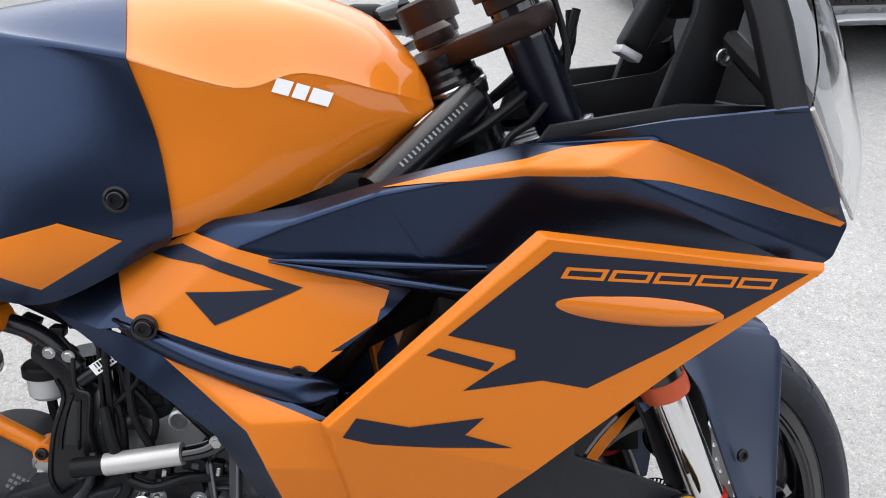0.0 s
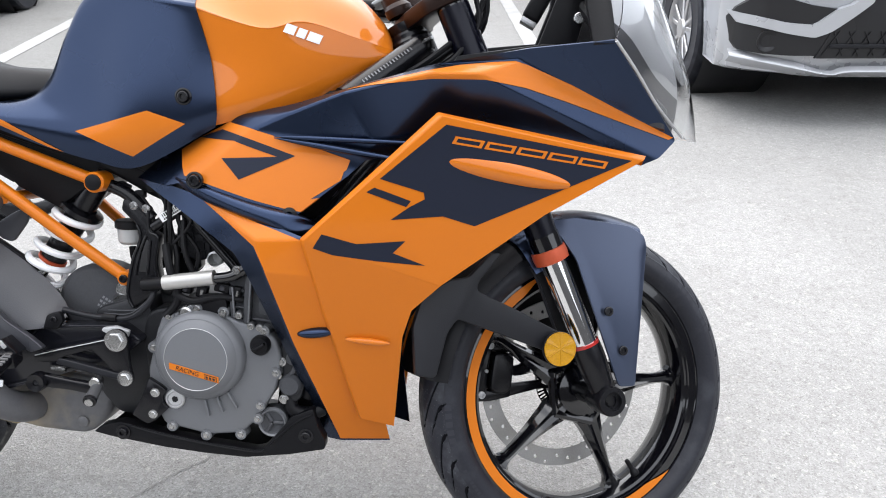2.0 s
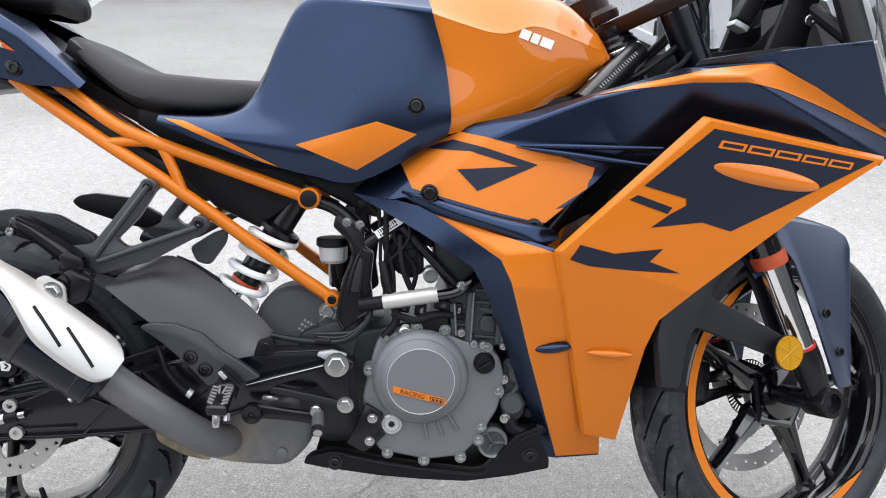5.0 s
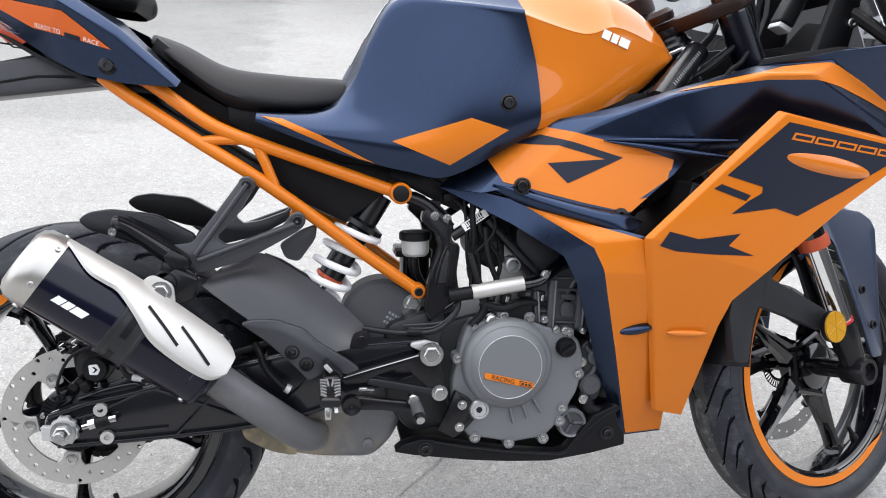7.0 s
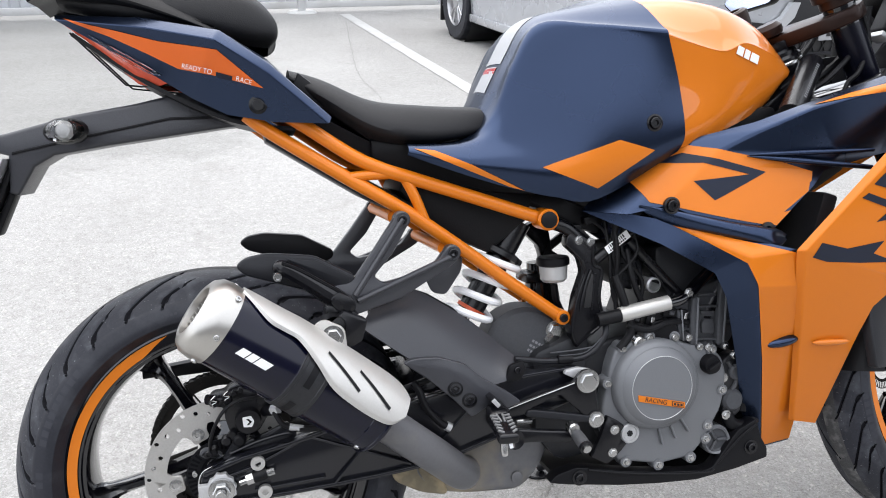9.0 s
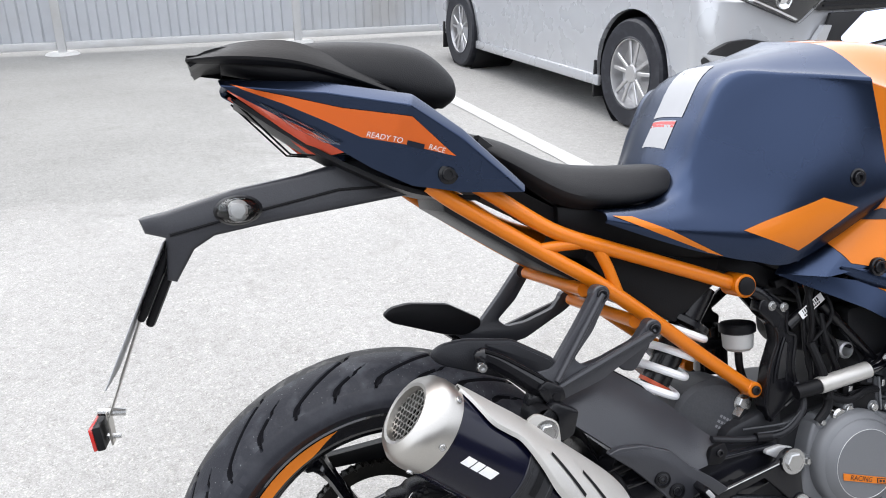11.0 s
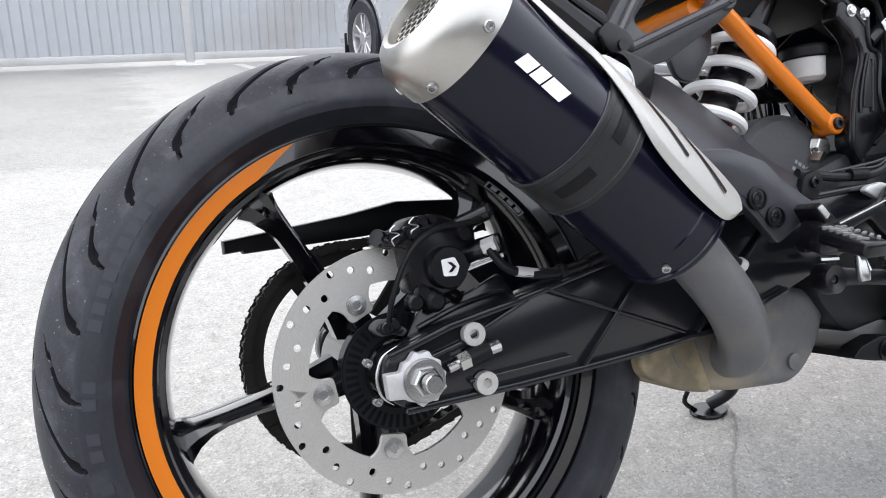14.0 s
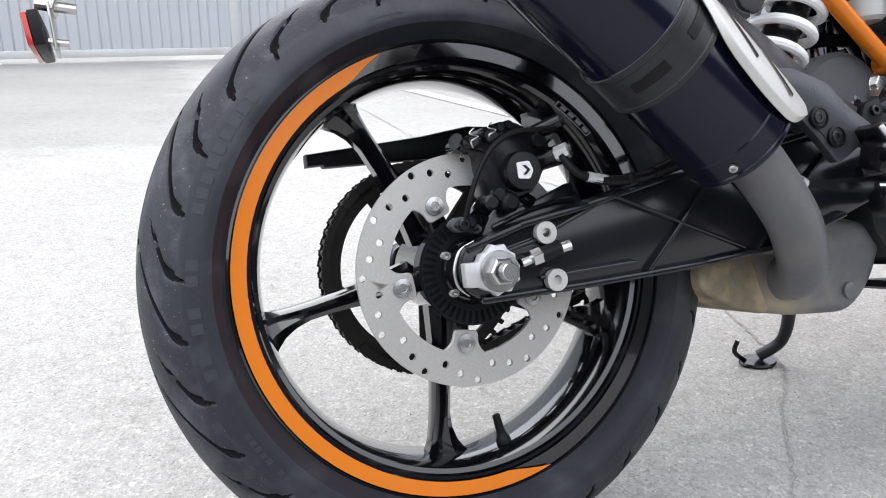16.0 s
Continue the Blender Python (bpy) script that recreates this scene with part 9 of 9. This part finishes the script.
# ---- vinyls, bolts and small things on the bodywork ----
for s in (1, -1):
    up, low, wing = fairings[s]
    k = -s
    st = lambda name, target, poly, mat, lift=0.0009, label="": sticker(name, target, poly, mat, side=k, lift=lift, label=label)
    st("nose_decal", up, [(0.955, 0.8165), (1.016, 0.832), (1.073, 0.844), (1.126, 0.855), (1.174, 0.860), (1.207, 0.862), (1.224, 0.858), (1.293, 0.832), (1.371, 0.797), (1.466, 0.756), (1.458, 0.752), (1.371, 0.779), (1.289, 0.805), (1.222, 0.824), (1.162, 0.834), (1.086, 0.834), (1.0, 0.824)], VINYL_ORANGE, label="orange nose band decal")
    st("side_decal", up, [(0.669, 0.717), (0.705, 0.738), (0.760, 0.764), (0.799, 0.756), (0.877, 0.735), (0.902, 0.730), (0.960, 0.711), (0.955, 0.696), (0.951, 0.693), (0.947, 0.680), (0.900, 0.650), (0.943, 0.657), (0.903, 0.632), (0.885, 0.630), (0.860, 0.634), (0.812, 0.645), (0.771, 0.656), (0.728, 0.668), (0.688, 0.678)], VINYL_ORANGE, label="orange angular side decal")
    st("side_decal_dark", up, [(0.706, 0.738), (0.750, 0.752), (0.798, 0.740), (0.875, 0.715), (0.785, 0.676), (0.755, 0.708), (0.846, 0.713), (0.775, 0.735)], VINYL_NAVY, 0.0016)
    st("leg_decal", low, [(0.722, 0.640), (0.80, 0.617), (0.897, 0.589), (0.93, 0.55), (0.985, 0.41), (1.025, 0.245), (1.022, 0.208), (0.929, 0.221), (0.868, 0.419), (0.833, 0.545), (0.818, 0.578), (0.768, 0.611)], ORANGE_PANEL, 0.0010, "orange field of the lower fairing")
    st("wing_field", wing, [(1.110, 0.769), (1.389, 0.721), (1.254, 0.663), (1.154, 0.620), (1.107, 0.635), (1.030, 0.628), (1.058, 0.648), (1.080, 0.660), (1.079, 0.670), (1.015, 0.689)], VINYL_NAVY, label="matt navy decal field")
    st("wing_bar", wing, [(1.007, 0.676), (1.060, 0.657), (1.053, 0.648), (0.995, 0.669)], VINYL_NAVY)
    st("wing_flash", wing, [(0.914, 0.582), (0.928, 0.604), (0.979, 0.590), (1.052, 0.596), (1.033, 0.577), (1.082, 0.558), (1.008, 0.564), (0.943, 0.572)], VINYL_NAVY)
    # model badge as plain outlined blocks
    a, b = Vector((1.1215, 0.7535)), Vector((1.3560, 0.7185))
    way = (b - a).normalized()
    dn = Vector((way.y, -way.x))
    if dn.y > 0:
        dn = -dn

    def badge(u0, u1, v0, v1, skew=0.35):
        h = 0.0115
        return [tuple(a + way * (u - skew * v * h) + dn * (v * h)) for u, v in ((u0, v0), (u1, v0), (u1, v1), (u0, v1))]

    for u0 in (0.002, 0.049, 0.096, 0.143, 0.190):
        w = 0.043
        for p, q, v0, v1 in ((0, w, 0.0, 0.26), (0, w, 0.74, 1.0), (0, 0.005, 0.26, 0.74), (w - 0.005, w, 0.26, 0.74)):
            st("badge_block", wing, badge(u0 + p, u0 + q, v0, v1), VINYL_ORANGE, 0.0016)
    # the long pod on the panel
    pod = bmesh.new()
    bmesh.ops.create_uvsphere(pod, u_segments=40, v_segments=20, radius=1.0)
    p0, p1 = Vector((1.072, s * -0.247, 0.727)), Vector((1.298, s * -0.197, 0.682))
    ax_p = (p1 - p0)
    m = Matrix.Translation((p0 + p1) / 2) @ ax_p.to_track_quat("X", "Z").to_matrix().to_4x4() @ Matrix.Diagonal((ax_p.length / 2, 0.016, 0.0185, 1))
    part("panel_pod", moved(pod, m), ORANGE, wing, "long raised orange pod")
    ridge = bmesh.new()
    bmesh.ops.create_uvsphere(ridge, u_segments=24, v_segments=12, radius=1.0)
    part("panel_crease", moved(ridge, Matrix.Translation((0.990, s * -0.1925, 0.427)) @ Matrix.Rotation(radians(4), 4, "Y") @ Matrix.Diagonal((0.036, 0.006, 0.0055, 1))), ORANGE, wing)
    notch = bmesh.new()
    bmesh.ops.create_uvsphere(notch, u_segments=24, v_segments=12, radius=1.0)
    part("fairing_fin", moved(notch, Matrix.Translation((0.905, s * -0.180, 0.436)) @ Matrix.Rotation(radians(-6), 4, "Y") @ Matrix.Diagonal((0.032, 0.016, 0.010, 1))), BLUE, low, "dark blue fin")
    st("cover_diamond", cover, [(0.512, 0.744), (0.635, 0.779), (0.695, 0.760), (0.603, 0.706)], VINYL_ORANGE, label="orange diamond decal")
    st("cover_strip", cover, [(0.316, 0.783), (0.346, 0.779), (0.401, 0.755), (0.486, 0.710), (0.461, 0.718), (0.385, 0.752)], VINYL_ORANGE)
    # two long raised waves behind the side panel
    for a, b, r in (((0.842, -0.184, 0.744), (1.055, -0.207, 0.740), 0.0040), ((0.842, -0.184, 0.742), (1.055, -0.204, 0.712), 0.0048)):
        a, b = Vector((a[0], a[1] * s, a[2])), Vector((b[0], b[1] * s, b[2]))
        part("fairing_wave", tube([a, a.lerp(b, 0.3) - Vector((0, 0.002 * s, 0)), a.lerp(b, 0.65) - Vector((0, 0.003 * s, 0)), b], [0.0008, r, r, r * 0.8], 12, 6), BLUE, up, "raised wave in the dark blue fairing")
    for target, x, z in ((cover, 0.694, 0.802), (up, 0.713, 0.673)):
        tree = BVHTree.FromPolygons([v.co for v in target.data.vertices], [p.vertices for p in target.data.polygons])
        hit = tree.ray_cast(Vector((x, k * 2.0, z)), Vector((0, -k, 0)))
        y = (hit[0].y if hit[0] else k * 0.165) + (k * 0.010 if target is up else 0.0)
        part("bolt_washer", lathe([(0.0135, 0.004), (0.0135, -0.001), (0.011, -0.002), (0.009, -0.001)], 24, Matrix.Translation((x, y, z)) @ Matrix.Rotation(0 if k < 0 else math.pi, 4, "Z")), BLACK_METAL, target)
        bolt((x, y + k * 0.001, z), (0, k, 0), 0.0085, 0.004, BLACK_METAL, target)
# tank logo block and warning labels
for u0, u1 in ((0.0, 0.016), (0.019, 0.032), (0.035, 0.055)):
    c = Vector((0.853, 0.918))
    way = Vector((0.0525, -0.0165)).normalized()
    dn = Vector((-0.006, -0.0135))
    quad = [tuple(c + way * u0), tuple(c + way * u1), tuple(c + way * u1 + dn), tuple(c + way * u0 + dn)]
    sticker("maker_mark", tank, quad, WHITE_PRINT, side=-1, lift=0.002)
    sticker("maker_mark", tank, quad, SILVER, side=1, lift=0.002)


def top_label(x0, x1, y0, y1, mat):
    """A paper label on the sloping back of the tank cover."""
    tree = BVHTree.FromPolygons([v.co for v in cover.data.vertices], [p.vertices for p in cover.data.polygons])
    bm, rows = bmesh.new(), []
    for i in range(7):
        row = []
        for j in range(7):
            hit = tree.ray_cast(Vector((x0 + (x1 - x0) * i / 6, y0 + (y1 - y0) * j / 6, 1.6)), Vector((0, 0, -1)))
            row.append(bm.verts.new(hit[0] + hit[1] * (0.0008 if hit[1].z > 0 else -0.0008)))
        rows.append(row)
    for a, b in zip(rows, rows[1:]):
        for j in range(6):
            bm.faces.new((a[j], a[j + 1], b[j + 1], b[j]))
    return part("warning_label", bm, mat, cover, "white paper label")


top_label(0.482, 0.540, -0.060, 0.020, LABEL_WHITE)
top_label(0.456, 0.479, -0.050, 0.015, LABEL_WHITE)
top_label(0.473, 0.478, -0.050, 0.015, RED_PLASTIC)
# tail
sticker("tail_decal", tail, [(-0.156, 0.990), (-0.090, 0.970), (-0.027, 0.949), (0.050, 0.930), (0.1075, 0.879), (0.044, 0.8985), (-0.005, 0.912), (-0.045, 0.935), (-0.095, 0.962)], VINYL_RED, label="burnt orange tail decal")


def words_on(target, words, size, at, way, mat, lift=0.0036):
    """Printed words pressed onto a part's right side; way: direction in (x, z)."""
    tree = BVHTree.FromPolygons([v.co for v in target.data.vertices], [p.vertices for p in target.data.polygons])
    bm = text_mesh(words, size, 0.0)
    d = Vector(way).normalized()
    n = Vector((-d.y, d.x))
    for v in bm.verts:
        q = Vector(at) + d * v.co.x + n * v.co.y
        hit = tree.ray_cast(Vector((q.x, -2, q.y)), Vector((0, 1, 0)))
        v.co = Vector((q.x, (hit[0].y if hit[0] else -0.15) - lift, q.y))
    return part("lettering", bm, mat, target)


words_on(tail, "READY TO", 0.0088, (0.020, 0.9085), (0.043, -0.0130), WHITE_PRINT)
words_on(tail, "RACE", 0.0088, (0.0815, 0.8895), (0.025, -0.0080), WHITE_PRINT, 0.0050)
sticker("slogan_bar", tail, [(0.046, 0.9035), (0.067, 0.8970), (0.066, 0.8905), (0.045, 0.8970)], VINYL_NAVY, lift=0.0016)
part("tail_bolt_washer", lathe([(0.013, 0.004), (0.013, -0.002), (0.009, -0.003)], 20, pose(0.098, -0.137, 0.857)), BLACK_METAL, tail)
bolt((0.098, -0.139, 0.857), (0, -1, 0), 0.0085, 0.004, BLACK_METAL, tail)
# engine badge
badge_m = Matrix.Translation((0.6965, -0.1622, 0.353)) @ Matrix.Rotation(radians(15), 4, "Y") @ Matrix.Rotation(radians(90), 4, "X")
part("engine_badge", prism([(-0.043, 0.0050), (0.042, 0.0050), (0.045, -0.0050), (-0.040, -0.0050)], -0.1622, -0.1607, 0, 1), VINYL_ORANGE, engine, "orange badge strip", m=Matrix.Translation((0.6965, 0, 0.353)) @ Matrix.Rotation(radians(15), 4, "Y"))
part("badge_words", moved(text_mesh("RACING", 0.0108, 0.0), badge_m @ Matrix.Translation((-0.010, 0, 0.0008))), ENGINE_DARK, engine)
badge_at = Matrix.Translation((0.6965, 0, 0.353)) @ Matrix.Rotation(radians(15), 4, "Y")
mark_plate = part("badge_mark", prism([(0.0180, 0.0038), (0.0395, 0.0038), (0.0415, -0.0038), (0.0200, -0.0038)], -0.1632, -0.1624, 0, 1), ENGINE_DARK, engine, m=badge_at)
part("mark_field", prism([(0.0192, 0.0028), (0.0387, 0.0028), (0.0403, -0.0028), (0.0208, -0.0028)], -0.1638, -0.1633, 0, 1), VINYL_ORANGE, mark_plate)
for k in range(3):
    part("mark_bar", prism([(0.0215 + 0.006 * k, 0.0018), (0.0255 + 0.006 * k, 0.0018), (0.0263 + 0.006 * k, -0.0018), (0.0223 + 0.006 * k, -0.0018)], -0.1642, -0.1639, 0, 1), ENGINE_DARK, mark_plate)
# marks on the black cover and the barcode label by the frame
for row in range(3):
    for k in range(6 - row):
        part("stamped_mark", box(0.0036 + 0.001 * ((k + row) % 2), 0.0006, 0.0042, Matrix.Translation((0.522, -0.0803, 0.449)) @ Matrix.Rotation(radians(33), 4, "Y") @ pose(-0.014 + 0.0062 * k, 0, -0.0085 * row), 0), GREY_PRINT, bike)
part("stamped_box", box(0.010, 0.0006, 0.0065, Matrix.Translation((0.522, -0.0803, 0.449)) @ Matrix.Rotation(radians(33), 4, "Y") @ pose(0.020, 0, -0.0170), 0), GREY_PRINT, bike)
label_m = pose(0.650, -0.1140, 0.6140, 0, -33, 0)
part("barcode_label", box(0.047, 0.0012, 0.0135, label_m, 0), WHITE_PRINT, bike, "white barcode label")
for k in range(9):
    part("barcode_bar", box(0.0010 + 0.0008 * (k % 3), 0.001, 0.0060, label_m @ Matrix.Translation((-0.017 + 0.0038 * k, -0.0006, 0.0026)), 0), BLACK_PLASTIC, bike)
    part("barcode_bar", box(0.0026, 0.001, 0.0026, label_m @ Matrix.Translation((-0.017 + 0.0038 * k, -0.0006, -0.0035)), 0), BLACK_PLASTIC, bike)
# hoses and wires in the engine bay
rng = random.Random(11)
for k in range(5):
    x = 0.634 + 0.010 * k
    part("wire", tube([(x, -0.095 - 0.01 * (k % 3), 0.665), (x + rng.uniform(-0.02, 0.03), -0.11 - 0.008 * (k % 2), 0.60), (x + rng.uniform(-0.03, 0.03), -0.112, 0.545), (x + rng.uniform(-0.03, 0.02), -0.115, 0.495)], 0.0028 + 0.0012 * (k % 3), 8, 5), BLACK_PLASTIC, bike)
part("clutch_cable", tube([(0.6205, -0.112, 0.500), (0.6185, -0.128, 0.474), (0.606, -0.132, 0.4545), (0.588, -0.132, 0.4395), (0.563, -0.130, 0.4325), (0.5136, -0.128, 0.4345), (0.462, -0.126, 0.4435)], 0.0052, 10, 6), STAY_GREY, bike, "dark grey sleeved hose")
part("hose_clip", tube([(0.533, -0.130, 0.4345), (0.557, -0.131, 0.4335)], 0.0072, 12, 1), BLACK_PLASTIC, bike)
part("thin_cable", tube([(0.620, -0.122, 0.476), (0.6149, -0.132, 0.4699), (0.5927, -0.133, 0.4499), (0.5725, -0.133, 0.4410), (0.536, -0.131, 0.4412)], 0.0011, 8, 6), HEAD_GREY, bike)
part("wire", tube([(0.618, -0.12, 0.50), (0.618, -0.130, 0.465), (0.59, -0.128, 0.448), (0.53, -0.105, 0.44)], 0.0016, 8, 6), HEAD_GREY, bike)
part("throttle_body", lathe([(0.03, -0.02), (0.034, -0.015), (0.034, 0.02), (0, 0.02)], 28, pose(0.725, -0.075, 0.612)), ENGINE_DARK, bike)
part("coolant_hose", tube([(0.80, -0.10, 0.60), (0.84, -0.115, 0.57), (0.88, -0.12, 0.51), (0.91, -0.11, 0.45)], 0.013, 12, 5), BLACK_PLASTIC, bike)
part("inner_bolt", lathe([(0.012, 0.01), (0.012, -0.004), (0.006, -0.005), (0.005, 0.0), (0, 0.0)], 20, pose(0.868, -0.196, 0.625)), BLACK_METAL, bike)
part("seat_filler", prism([(0.26, 0.80), (0.50, 0.79), (0.52, 0.70), (0.44, 0.708), (0.30, 0.750), (0.26, 0.775)], -0.095, 0.095, 0.004), BLACK_PLASTIC, bike, "black tray under the rider seat")
part("wiring_cover", prism(round_poly([(0.470, 0.712), (0.640, 0.712), (0.652, 0.668), (0.630, 0.625), (0.596, 0.640), (0.545, 0.668), (0.490, 0.690)], 0.008), -0.082, 0.082, 0.006), BLACK_PLASTIC, bike, "black cover under the tank")
part("canister", lathe([(0, -0.036), (0.026, -0.036), (0.028, -0.033), (0.028, 0.020), (0.0245, 0.024), (0.0245, 0.040), (0, 0.040)], 32, pose(0.567, 0.03, 0.530, 90, 0, 0)), GLOSS_BLACK, bike, "gloss black cylindrical canister")
part("canister_clamp", box(0.066, 0.06, 0.018, pose(0.562, 0.028, 0.545, 0, 4, 0), 0.004), BLACK_METAL, bike)
part("rest_hose", tube([(0.292, -0.150, 0.432), (0.2991, -0.158, 0.420), (0.307, -0.160, 0.3958), (0.3269, -0.160, 0.3693), (0.340, -0.160, 0.360)], 0.0058, 10, 5), BLACK_PLASTIC, bike, "black rubber hose with a crimped end")
part("hose_crimp", tube([(0.337, -0.160, 0.362), (0.3435, -0.160, 0.3575)], 0.0072, 12, 1), AXLE_GREY, bike)
for k, (x, z, w) in enumerate(((0.560, 0.652, 0.020), (0.588, 0.640, 0.016), (0.612, 0.652, 0.022))):
    part("wire_connector", box(w, 0.016, 0.012, pose(x, -0.090, z, 0, 25 - 20 * k, 0), 0.002), BLACK_PLASTIC, bike)
    part("wire", tube([(x, -0.094, z), (x + 0.02, -0.104, z - 0.02), (x + 0.028, -0.100, z - 0.05)], 0.0024, 8, 4), BLACK_PLASTIC, bike)
part("shock_bolt", tube([(0.54, -0.075, 0.455), (0.545, -0.086, 0.452)], 0.014, 6, 1), STEEL, bike)

# small plain marks in an outlined field on the rear rim
def rim_patch(r0, r1, a0, a1, lift=0.0006, n=8):
    """A patch on the sloping inner shoulder of the rear rim."""
    bm, rows = bmesh.new(), []
    for i in range(n + 1):
        a = radians(a0 + (a1 - a0) * i / n)
        rows.append([bm.verts.new((r * math.cos(a), -(0.0534 - (0.2090 - r) * 0.0059 / 0.0065 + lift), r * math.sin(a))) for r in (r0, r1)])
    for one, two in zip(rows, rows[1:]):
        bm.faces.new((one[0], one[1], two[1], two[0]))
    return bm


mark = part("rim_mark", rim_patch(0.2033, 0.2087, 38.5, 52.5), GREY_PRINT, REAR, "small grey printed field on the rim")
part("mark_field", rim_patch(0.2040, 0.2080, 39.0, 52.0, 0.0010), GLOSS_BLACK, mark)
for k in range(4):
    part("mark_bar", rim_patch(0.2046, 0.2074, 50.8 - 3.1 * k - 2.1, 50.8 - 3.1 * k, 0.0014, 3), GREY_PRINT, mark)
